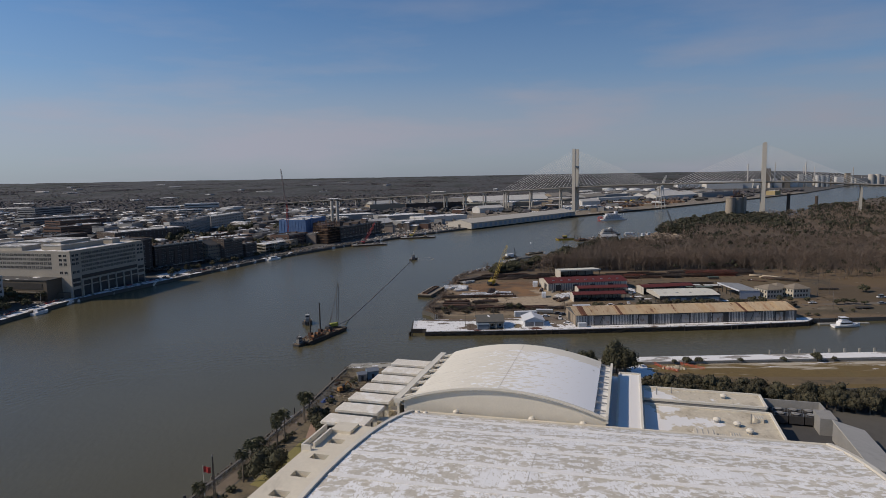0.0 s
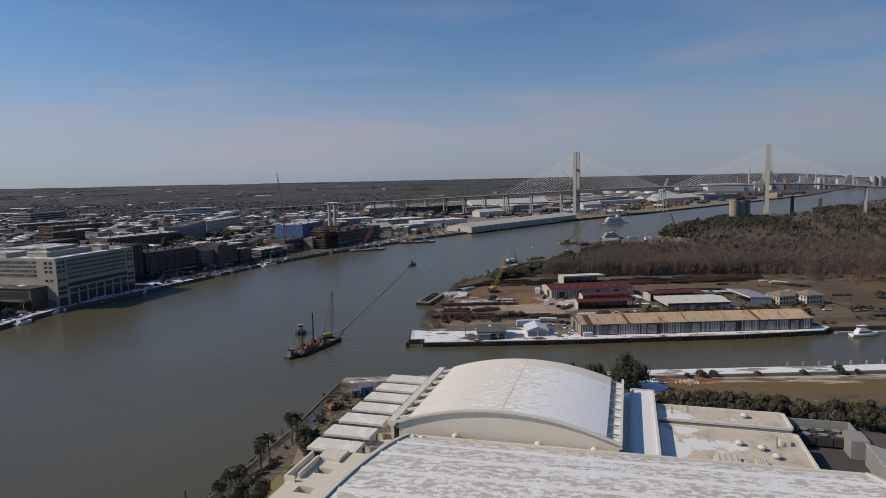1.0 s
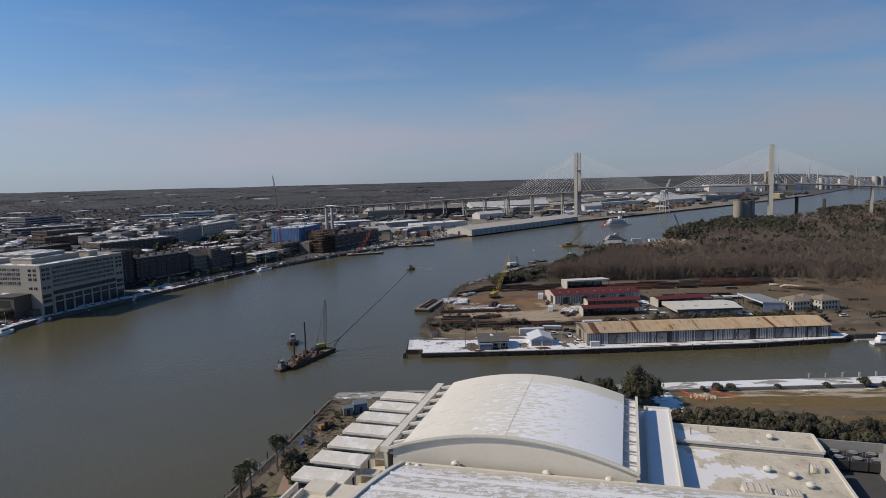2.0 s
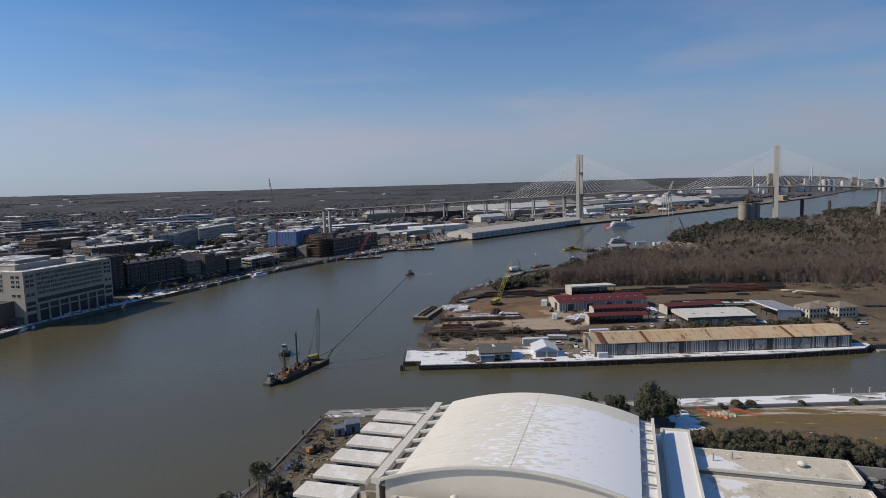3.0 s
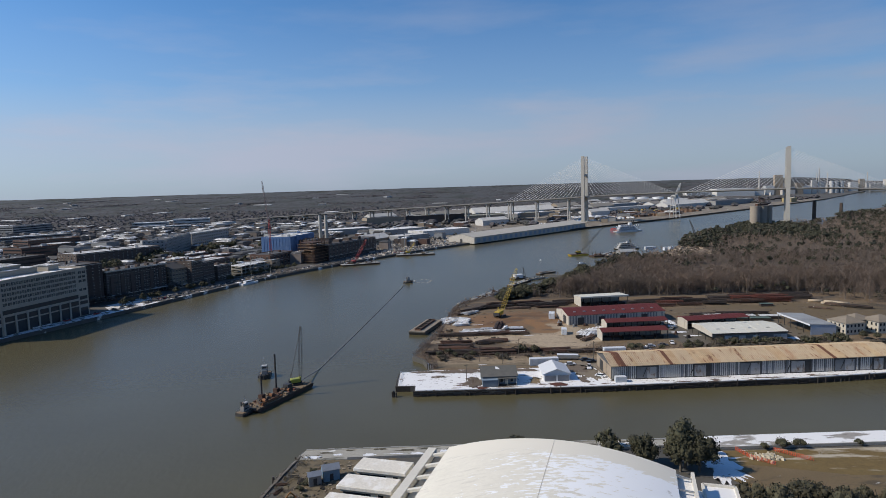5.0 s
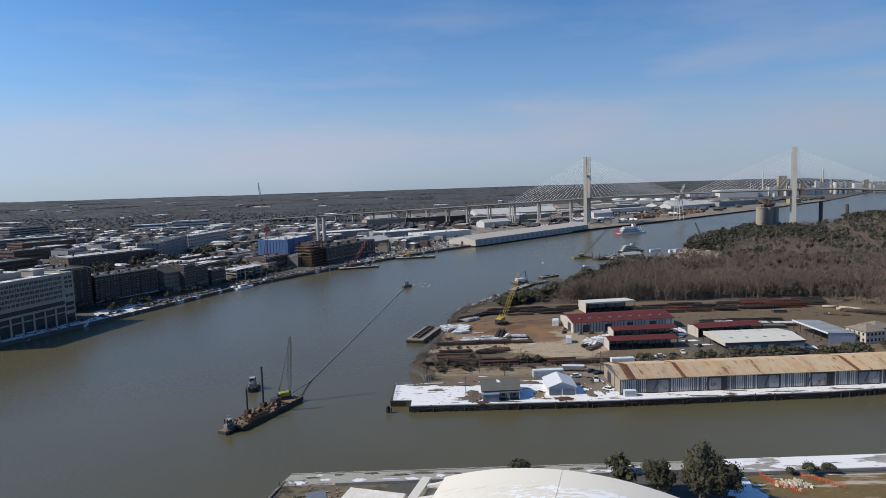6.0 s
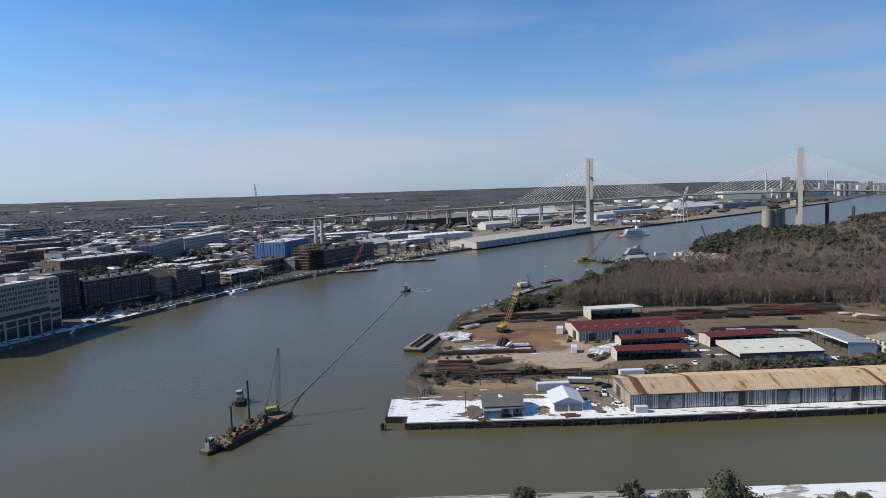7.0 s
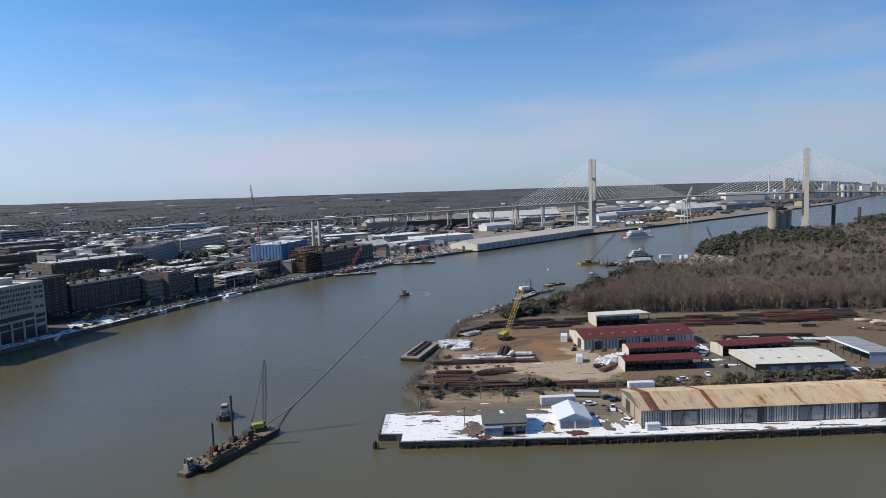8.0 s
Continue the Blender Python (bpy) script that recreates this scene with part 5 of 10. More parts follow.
for (ax, ay), (bx, by) in zip(FRONT, FRONT[1:]):
    ln = math.hypot(bx - ax, by - ay)
    ang = math.atan2(by - ay, bx - ax)
    for i in range(int(ln / 2.5)):
        k = (i + 0.5) * 2.5 / ln
        x, y = ax + (bx - ax) * k, ay + (by - ay) * k
        p = part("pile", pile_mesh, M_TIMBER, pier)
        p.matrix_basis = pose(x + rp.normal() * 0.6, y - 0.45 + rp.normal() * 0.12, 0.9 + (rp.uniform(0.6, 1.6) if rp.uniform() < 0.2 else rp.uniform(-0.9, 0.2)), rp.normal() * 2, rp.normal() * 2)
        for z in (0.35, 1.0, 1.75):
            if rp.uniform() < 0.12:
                continue
            p = part("board", board_mesh, M_TIMBER, pier)
            p.matrix_basis = pose(x + rp.normal() * 0.3, y - 0.12 + rp.normal() * 0.08, z + rp.normal() * 0.09, rp.normal() * 3, rp.normal() * 2.5, math.degrees(ang))
for y in range(311, 328, 3):
    p = part("pile", pile_mesh, M_TIMBER, pier)
    p.matrix_basis = pose(-21.9, y, 1.6)
# handrail on the pier's river end
bm = M()
for i in range(9):
    y = 311 + i * 2
    box(bm, -21.2, -21.1, y - 0.05, y + 0.05, 2.2, 3.3)
for z in (2.8, 3.28):
    beam(bm, (-21.15, 311, z), (-21.15, 327, z), 0.06)
    beam(bm, (-21.15, 327, z), (-15, 327.5, z), 0.06)
solo("pier_railing", bm, M_STEEL, "thin grey pipe railing at the pier end", "railing", "structure")
dol = thing("mooring_dolphin", -22.2, 303.6, 0, 0, "cluster of black timber mooring piles", "dolphin")
for dx, dy, h in ((0, 0, 2.6), (0.5, 0.2, 2.2), (-0.45, 0.25, 2.0), (0.1, 0.55, 2.3), (1.1, -0.1, 1.9)):
    part("pile", cyl(M(), dx, dy, -2, h, 0.26, 0.22, 8), M_TIMBER, dol)
old = thing("old_pilings", 0, 0, 0, 0, "bundle of pale old pilings on the shore", "pilings")
for i in range(7):
    for j in range(2):
        bm = M()
        beam(bm, (-10.5 + i * 0.45, 333 + j * 0.4, 1.2), (-10.6 + i * 0.45, 333.2 + j * 0.4, 3.4 + rp.uniform(0, 0.8)), 0.28)
        part("piling", bm, M_SHEDPALE if (i + j) % 2 else M_BARK, old)

M_RUSTROOF = mat("tan_roof_sheet", (0.43, 0.345, 0.235), (0.355, 0.265, 0.17), rough=0.7, scale=0.25, amount=0.6, bump=0.05, piece=0.08, layers=[((0.28, 0.15, 0.075), 0.16, 0.56, 0.70, (1.4, 0.35, 0.2)), ((0.19, 0.09, 0.045), 0.8, 0.56, 0.68, (1.4, 0.22, 0.15))])
M_RUSTBAND = mat("rust_eaten_sheet", (0.14, 0.052, 0.026), (0.075, 0.03, 0.018), rough=0.85, scale=0.3, bump=0.05, piece=0.35, layers=[((0.42, 0.30, 0.18), 0.6, 0.56, 0.7, (1.2, 0.3, 0.2))])
M_RUSTSOME = mat("rust_streaked_sheet", (0.44, 0.34, 0.215), (0.34, 0.22, 0.12), rough=0.8, scale=0.3, amount=0.4, bump=0.05, piece=0.15, layers=[((0.13, 0.05, 0.025), 0.5, 0.55, 0.64, (1.0, 0.35, 0.3))])
M_RIBRUST = mat("rusted_rib", (0.23, 0.12, 0.06), (0.17, 0.085, 0.045), rough=0.85, scale=0.4, piece=0.2)
M_SHEDWALL = mat("weathered_blue_sheet", (0.22, 0.225, 0.23), (0.15, 0.155, 0.165), rough=0.7, scale=0.4, piece=0.35, layers=[((0.14, 0.09, 0.07), 0.5, 0.58, 0.75, (1, 1, 0.3))])
M_SHEDPALE = mat("pale_sheet", (0.50, 0.49, 0.47), (0.40, 0.38, 0.36), rough=0.7, scale=0.5, layers=[((0.25, 0.18, 0.13), 0.6, 0.6, 0.8, (1, 1, 0.3))])
SHED_L, SHED_D, SHED_E, SHED_R = 112.0, 20.5, 5.4, 7.6
shed = thing("long_shed", 60.1, 310.4, 2.2, 2.4, "long corrugated shed with a rust-streaked tan roof", "shed")
part("wall", gable_wall(M(), 0, SHED_L, 0, SHED_D, 0, SHED_E, SHED_R - 0.15), mat("dark_sheet_wall", (0.10, 0.10, 0.105), (0.06, 0.06, 0.06), scale=0.5), shed)
# roof sheets with raised ribs
def roof_sheet(w, material):
    """One sheet over both slopes, with two raised ribs whose far flank is rusted."""
    bm = M()
    ym = SHED_D / 2
    prof = [(0.0, 0.0), (0.05, 0.17), (0.20, 0.17), (0.32, 0.0), (w / 2, 0.0), (w / 2 + 0.05, 0.17), (w / 2 + 0.20, 0.17), (w / 2 + 0.32, 0.0), (w, 0.0)]
    for s in (0, 1):
        y0, y1 = (-0.6, ym) if s == 0 else (SHED_D + 0.6, ym)
        z0, z1 = SHED_E + 0.02, SHED_R + 0.12
        top = [[bm.verts.new((x, y, z + h)) for x, h in prof] for y, z in ((y0, z0), (y1, z1))]
        bot = [[bm.verts.new((x, y, z - 0.08)) for x in (0.0, w)] for y, z in ((y0, z0), (y1, z1))]
        for i in range(8):
            f = bm.faces.new((top[0][i], top[0][i + 1], top[1][i + 1], top[1][i])[:: 1 if s == 0 else -1])
            f.material_index = 1 if i in (2, 6) else 0
        bm.faces.new((bot[0][0], bot[0][1], bot[1][1], bot[1][0])[:: -1 if s == 0 else 1])
        bm.faces.new(([top[0][0], bot[0][0], bot[0][1]] + top[0][:0:-1])[:: 1 if s == 0 else -1])
    me = mesh_of(bm, material, "roof_sheet")
    me.materials.append(M_RIBRUST)
    return me


n_sheet = 75
sheet_w = (SHED_L + 0.8) / n_sheet
sheet_me = [roof_sheet(sheet_w, m_) for m_ in (M_RUSTROOF, M_RUSTSOME, M_RUSTBAND)]
for i in range(n_sheet):
    x = -0.4 + i * sheet_w
    worn = 2 if 2.5 < x < 4.4 or 22 < x < 23.2 or 84 < x < 85.5 else 1 if 20.5 < x < 26 or 32.5 < x < 41 or 8 < x < 9.5 or 50 < x < 52 or 63 < x < 68 or 82 < x < 90 or 101 < x < 104 else 0
    o = part("roof_sheet", sheet_me[worn], M_RUSTROOF, shed)
    o.location = (x, 0, 0)
panel_me = [mesh_of(box(M(), 0, 0.48, -0.10, -0.01, 0.35, SHED_E - 0.3), m_, "wall_panel") for m_ in (M_SHEDPALE, M_SHEDWALL)]
doors = [(9.6, 17.5), (31.3, 37.8), (49.5, 57.5), (68.7, 77), (86, 94), (101, 106)]
x = 0.3
while x < SHED_L - 1:
    if not any(a - 0.5 < x < b for a, b in doors):
        o = part("wall_panel", panel_me[0 if rp.uniform() < 0.8 else 1], M_SHEDPALE, shed)
        o.location = (x, 0, 0)
    x += 0.78
for k in range(11):
    part("wall_post", box(M(), 9.2 + k * 9.6, 9.42 + k * 9.6, -0.2, -0.02, 0, SHED_E - 0.1), M_DARK, shed)
for k, (a, b) in enumerate(doors):
    m_ = (a + b) / 2
    x0, x1 = (m_, b - 0.4) if k % 2 == 0 else (a + 0.5, m_ + 1.6)
    d = part("sliding_door", box(M(), x0, x1, -0.16, -0.04, 0.3, SHED_E - 0.75), mat("stained_door_sheet", (0.34, 0.335, 0.325), (0.26, 0.25, 0.24), scale=0.5, layers=[((0.13, 0.075, 0.045), 0.5, 0.52, 0.66, (1, 1, 0.6))]), shed, "pale sliding door with rust stains")
    part("door_rail", box(M(), a - 0.3, b + 0.3, -0.24, -0.05, SHED_E - 0.7, SHED_E - 0.45), M_DARK, d)
    part("opening", box(M(), a, b, -0.03, -0.015, 0.1, SHED_E - 0.6), M_SHEDWALL if k % 2 == 0 else M_DARK, d)
    part("brace", beam(M(), (x0 - 1.6, -0.2, 0.8), (x0 - 0.1, -0.2, SHED_E - 0.9), 0.22), M_DARK, d)
    part("sill_beam", box(M(), a, b, -0.3, -0.05, 0.0, 0.3), M_TIMBER, d)
for k, (y0, y1) in enumerate(((0.3, 6.4), (7.0, 13.6), (14.2, 20.2))):
    part("gable_sheet", box(M(), -0.1, -0.02, y0, y1, 0.2, 5.0), mat("tan_sheet", (0.33, 0.27, 0.20), (0.26, 0.2, 0.15), scale=0.5, layers=[((0.12, 0.09, 0.07), 0.6, 0.58, 0.75, (1, 1, 0.3))]), shed)
part("gable_door", box(M(), -0.18, -0.1, 11, 15.5, 0.1, 4.2), M_DARK, shed)


# ---- other sheds ----
M_REDROOF = mat("red_roof_sheet", (0.115, 0.018, 0.014), (0.085, 0.014, 0.012), rough=0.75, scale=0.4, bump=0.03, piece=0.12, layers=[((0.12, 0.03, 0.025), 0.5, 0.58, 0.8, (1, 0.3, 1))])
M_WHITEROOF = mat("white_roof_sheet", (0.62, 0.60, 0.52), (0.54, 0.52, 0.45), rough=0.6, scale=0.3, bump=0.02, piece=0.03)
M_CREAM = mat("cream_sheet", (0.50, 0.46, 0.39), (0.42, 0.38, 0.32), rough=0.7, scale=0.4, layers=[((0.2, 0.15, 0.11), 0.5, 0.58, 0.8, (1, 1, 0.25))])
W_METAL = mat("white_sheet", (0.62, 0.64, 0.66), (0.55, 0.57, 0.6), scale=0.4, rough=0.6)
M_GREYROOF = mat("grey_roof_sheet", (0.35, 0.35, 0.34), (0.29, 0.29, 0.28), rough=0.5, scale=0.3, bump=0.02, piece=0.06)


def roof_panels(parent, x0, x1, y0, y1, zf, n, material, name="roof_sheet", over=0.3):
    """A roof laid in n sheets side by side along x; zf gives height across y. Each sheet has a raised seam."""
    w = (x1 - x0) / n
    bm = M()
    ys = [y0 - over] + [y0 + (y1 - y0) * k / 8 for k in range(1, 8)] + [y1 + over]
    prof = [(0, 0.08), (0.14, 0.08), (0.15, 0.0), (w - 0.03, 0.0), (w - 0.03, -0.12), (0, -0.12)]
    rings = [[bm.verts.new((a, yy, zf(yy) + h)) for a, h in prof] for yy in ys]
    for r0, r1 in zip(rings, rings[1:]):
        for i in range(6):
            k = (i + 1) % 6
            bm.faces.new((r0[i], r0[k], r1[k], r1[i]))
    bm.faces.new(rings[0][::-1])
    bm.faces.new(rings[-1])
    me = mesh_of(bm, material, name)
    for i in range(n):
        o = part(name, me, material, parent)
        o.location = (x0 + i * w, 0, 0)


def open_shed(name, x, y, rz, L, D, eave, ridge, roof, label, wall_left=True, n=12, posts=5, mono=False, back=True, end=None, goods=True):
    s = thing(name, x, y, 2.06, rz, label, "shed")
    zf = (lambda yy: eave + (ridge - eave) * min(max(yy / D, 0), 1)) if mono else (lambda yy: ridge - (ridge - eave) * abs(yy - D / 2) / (D / 2))
    roof_panels(s, -0.5, L + 0.5, 0, D, zf, n, roof)
    for i in range(posts + 1):
        for yy in (0.2, D - 0.2):
            part("post", box(M(), L * i / posts - 0.12, L * i / posts + 0.12, yy - 0.12, yy + 0.12, 0, zf(yy) - 0.12), M_DARK, s)
    if back:
        part("back_wall", box(M(), 0, L, D - 0.12, D - 0.02, 0, zf(D) - 0.15), M_SHADEWALL, s)
    if wall_left:
        bm = M()
        pr = [(0.1, 0), (D - 0.2, 0), (D - 0.2, zf(D) - 0.2), (D / 2, zf(D / 2) - 0.2), (0.1, zf(0) - 0.2)]
        a, b = [[bm.verts.new((xx, yy, zz)) for yy, zz in pr] for xx in (-0.3, -0.18)]
        bm.faces.new(a[::-1])
        bm.faces.new(b)
        for i in range(5):
            j = (i + 1) % 5
            bm.faces.new((a[i], a[j], b[j], b[i]))
        part("end_wall", bm, end or M_CREAM, s)
    # stored goods under the roof
    for i in range(posts if goods else 0):
        for j in range(2):
            hh = random.uniform(0.8, 1.9)
            part("stored_crate", beam(M(), (L * (i + 0.12) / posts, D * (0.25 + 0.3 * j), hh / 2), (L * (i + random.uniform(0.6, 0.9)) / posts, D * (0.25 + 0.3 * j), hh / 2), D * 0.2, hh), random.choice((M_DARK, M_RUST, M_TIMBER)), s)
    return s


# closed red-roofed warehouse
wh = thing("red_warehouse", 61.5, 404.6, 2.06, 7, "cream warehouse with a dark red metal roof", "warehouse")
part("wall", gable_wall(M(), 0, 53, 0, 22, 0, 5.2, 7.0), M_CREAM, wh)
roof_panels(wh, -0.4, 53.4, 0, 22, lambda yy: 7.2 - 1.9 * abs(yy - 11) / 11, 24, M_REDROOF)
wall_strip = mesh_of(box(M(), 0, 0.8, -0.08, -0.01, 0.3, 4.9), M_SHEDWALL, "wall_panel")
for i in range(33):
    if i % 7 != 3:
        part("wall_panel", wall_strip, M_SHEDWALL, wh).location = (0.6 + i * 1.58, 0, 0)
for a in (5, 16.5, 28, 40):
    part("door", box(M(), a, a + 3.4, -0.14, -0.09, 0.1, 4.0), M_DARK, wh)
for i in range(9):
    part("roof_vent", box(M(), 4 + i * 5.4, 5.4 + i * 5.4, 4.0, 5.0, 6.0, 6.45), M_STEEL, wh)
part("gable_door", box(M(), -0.1, -0.02, 4, 9, 0.1, 4.2), M_DARK, wh)
open_shed("red_shed", 78.2, 389.8, 4, 31, 9, 4.4, 5.4, M_REDROOF, "open-sided shed with a dark red metal roof", n=14)
open_shed("red_shed", 71.2, 369.8, 3, 31, 9, 4.4, 5.4, M_REDROOF, "open-sided red-roofed shed stacked with dark goods", n=14, posts=6)
open_shed("red_shed", 118.2, 388.5, 9, 33, 10, 4.6, 5.4, M_REDROOF, "open red-roofed shed with one cream end wall", n=14)
ww = thing("white_warehouse", 118.6, 359.8, 2.06, 2, "low warehouse with a broad white metal roof", "warehouse")
part("wall", gable_wall(M(), 5.5, 34.5, 0, 22, 0, 4.5, 5.9), M_SHEDWALL, ww)
roof_panels(ww, -0.4, 35, 0, 22, lambda yy: 6.1 - 1.3 * abs(yy - 11) / 11, 8, M_WHITEROOF)
gb = M()
g0, g1 = [[gb.verts.new((xx, yy, zz)) for yy, zz in ((0, 3.1), (22, 3.1), (22, 4.7), (11, 5.95), (0, 4.7))] for xx in (-0.3, -0.15)]
gb.faces.new(g0[::-1])
gb.faces.new(g1)
for i in range(5):
    gb.faces.new((g0[i], g0[(i + 1) % 5], g1[(i + 1) % 5], g1[i]))
part("gable_panel", gb, M_CREAM, ww, "cream gable panel over the open end")
for yy in (0.2, 7.3, 14.6, 21.8):
    part("post", box(M(), -0.25, -0.05, yy - 0.12, yy + 0.12, 0, 3.2), M_DARK, ww)
part("fascia", box(M(), -0.3, 34.8, -0.36, -0.24, 4.1, 4.75), M_DARK, ww)
for k in range(9):
    part("wall_panel", box(M(), 5.7 + k * 3.2, 8.75 + k * 3.2, -0.09, -0.01, 0.2, 3.4), M_SHEDPALE if k in (0, 2, 4, 7, 8) else mat("slate_sheet", (0.16, 0.165, 0.165), (0.11, 0.115, 0.11), scale=0.5), ww)
for a, yy in ((4, 5), (11, 5), (19, 5), (27.5, 5), (6, 15), (13, 15), (22, 15), (30, 15)):
    part("roof_vent", box(M(), a, a + 1.5, yy, yy + 0.8, 5.2, 5.62), M_STEEL, ww)
ow = open_shed("white_shed", 78.3, 452.6, 8, 29, 13, 6.2, 5.3, M_WHITEROOF, "open shed with a white-edged roof at the wood's edge", n=12, mono=True)
part("fascia", box(M(), -0.6, 29.6, -0.55, -0.4, 5.3, 6.25), M_WHITEROOF, ow, "broad white fascia board")
gs = open_shed("grey_shed", 181.5, 371.6, 92, 27, 12.5, 4.6, 5.2, M_GREYROOF, "open shed with a pale grey metal roof", wall_left=True, n=10, back=False, mono=True, end=mat("blue_shade_sheet", (0.36, 0.40, 0.46), (0.30, 0.34, 0.4), scale=0.4), goods=False)
part("fascia", box(M(), -0.6, 27.6, 12.75, 12.9, 4.55, 5.3), W_METAL, gs, "white fascia along the open side")


def hip_house(x, y, rz, w, d, h, label):
    s = thing("hipped_house", x, y, 2.06, rz, label, "house")
    part("wall", box(M(), 0, w, 0, d, 0, h), mat("cream_render", (0.50, 0.46, 0.38), (0.43, 0.39, 0.32), scale=0.4), s)
    bm = M()
    o = 0.6
    lo = [bm.verts.new(p) for p in ((-o, -o, h), (w + o, -o, h), (w + o, d + o, h), (-o, d + o, h))]
    k = d / 2
    hi = [bm.verts.new(p) for p in ((k, d / 2, h + d * 0.24), (w - k, d / 2, h + d * 0.24))]
    for f in ((lo[0], lo[1], hi[1], hi[0]), (lo[1], lo[2], hi[1]), (lo[2], lo[3], hi[0], hi[1]), (lo[3], lo[0], hi[0]), (lo[3], lo[2], lo[1], lo[0])):
        bm.faces.new(f)
    part("roof", bm, mat("tan_shingle", (0.24, 0.20, 0.15), (0.18, 0.15, 0.115), scale=0.5), s)
    wm = mesh_of(box(M(), 0, 0.9, -0.05, -0.01, 0, 1.3), M_GLASS, "window")
    for zz in (1.0, 3.6):
        for i in range(int(w / 2)):
            part("window", wm, M_GLASS, s).location = (0.7 + i * 2.0, 0, zz)
        for i in range(int(d / 2.6)):
            o2 = part("window", wm, M_GLASS, s)
            o2.matrix_basis = pose(0, 1.8 + i * 2.4, zz, 0, 0, -90)


hip_house(184.2, 368.6, 12, 10.5, 11, 5.6, "two-storey cream house with a hipped tan roof")
hip_house(200.2, 369.8, 12, 11.5, 10, 5.6, "cream house with a hipped tan roof and a recessed wing")
hip_house(192.8, 375.5, 12, 10, 9.5, 5.4, "recessed cream wing between two hipped houses")

# ---- small buildings on the pier ----
bh = thing("pier_house", 11.2, 308.2, 2.25, 2, "grey-blue boarded house with a worn grey hip roof", "house")
M_BLUEWALL = mat("blue_grey_boards", (0.17, 0.21, 0.25), (0.12, 0.15, 0.18), scale=0.5, rough=0.75)
part("wall", gable_wall(M(), 0, 12.6, 0, 11, 0, 3.3, 5.6), M_BLUEWALL, bh)
M_SNOWPATCH = mat("snow_cover", SNOW, (0.60, 0.62, 0.66), scale=0.5, rough=0.8)
shingle = mat("worn_shingle", (0.125, 0.12, 0.105), (0.085, 0.082, 0.075), scale=0.5)
part("roof", gable(M(), 0, 12.6, 0, 11, 3.4, 5.8, 0.7, 0.2), shingle, bh)
tri = M()
t0, t1 = [[tri.verts.new((xx, yy, 3.4 + 2.4 * yy / 5.5 + dz)) for xx, yy in ((5.2, 4.9), (6.0, 4.7), (8.0, 1.6), (7.2, 0.9), (5.4, 1.2))] for dz in (0.0, 0.1)]
tri.faces.new(t1)
tri.faces.new(t0[::-1])
for i in range(5):
    tri.faces.new((t0[i], t0[(i + 1) % 5], t1[(i + 1) % 5], t1[i]))
part("snow_patch", tri, M_SNOWPATCH, bh, "patch of snow left on the roof")
part("lean_to", box(M(), -0.2, 5.4, -2.4, -0.05, 0, 2.5), M_BLUEWALL, bh)
part("lean_to_roof", box(M(), -0.4, 5.55, -2.6, -0.02, 2.5, 2.68), mat("blue_sheet", (0.20, 0.26, 0.32), (0.16, 0.21, 0.26), scale=0.5), bh)
part("porch_roof", box(M(), 5.6, 12.9, -1.9, -0.2, 2.7, 2.9), shingle, bh)
part("porch_deck", box(M(), 5.6, 12.8, -1.8, -0.05, 0, 0.3), M_TIMBER, bh)
for a in (5.7, 9.2, 12.6):
    part("porch_post", box(M(), a - 0.08, a + 0.08, -1.8, -1.64, 0.3, 2.7), M_PANELWALL, bh)
for a in (1.0, 3.3, 6.6, 10.4):
    wnd = part("window", box(M(), a, a + 1.2, -0.07, -0.02, 1.0, 2.3), M_GLASS, bh)
    part("window_frame", box(M(), a - 0.12, a + 1.32, -0.05, -0.01, 0.88, 2.42), M_PANELWALL, wnd)
part("door", box(M(), 8.4, 9.4, -0.08, -0.02, 0.1, 2.1), M_PANELWALL, bh)
hut = thing("white_hut", 34.4, 311.4, 2.25, 0, "open white hut with a snow-white gabled roof", "hut")
bm = M()
gable(bm, -6, 6, -5.0, 5.0, 2.7, 4.8, 0.5, 0.18)
r = part("roof", bm, mat("hut_roof", (0.60, 0.61, 0.62), (0.54, 0.56, 0.58), scale=0.4, rough=0.6), hut, "bright white metal roof")
r.matrix_basis = pose(5.2, 6, 0, 0, 0, 90)
bm = gable_wall(M(), -6, 6, -4.8, 4.8, 0, 2.6, 4.6)
w = part("wall", bm, W_METAL, hut)
w.matrix_basis = pose(5.2, 6, 0, 0, 0, 90)
for a in (0.6, 5.4):
    part("bay_door", box(M(), a, a + 4.2, -0.9, -0.83, 0.1, 2.3), mat("bay_shade", (0.15, 0.16, 0.18), (0.11, 0.12, 0.14)), hut)
part("post", box(M(), 4.95, 5.35, -0.94, -0.82, 0, 2.6), W_METAL, hut)


def trailer(x, y, rz, L, W, H, material, label, wheels=True):
    t = thing("trailer", x, y, 2.08, rz, label, "trailer")
    bm = box(M(), 0, L, 0, W, 0.7 if wheels else 0.05, H)
    bmesh.ops.bevel(bm, geom=bm.edges[:], offset=0.08, segments=1, affect="EDGES")
    part("body", bm, material, t)
    part("roof_cap", box(M(), 0.05, L - 0.05, 0.05, W - 0.05, H, H + 0.07), W_METAL, t)
    for i in range(int(L / 2.4)):
        part("rib", box(M(), 1 + i * 2.4, 1.1 + i * 2.4, -0.06, 0.0, 0.8, H - 0.1), M_STEEL, t)
    if wheels:
        for a in (L * 0.12, L * 0.75, L * 0.85):
            for b in (0.15, W - 0.15):
                bm = cyl(M(), 0, 0, -0.14, 0.14, 0.45, 0.45, 12)
                o = part("wheel", bm, M_DARK, t)
                o.matrix_basis = pose(a, b, 0.45, 90, 0, 0)


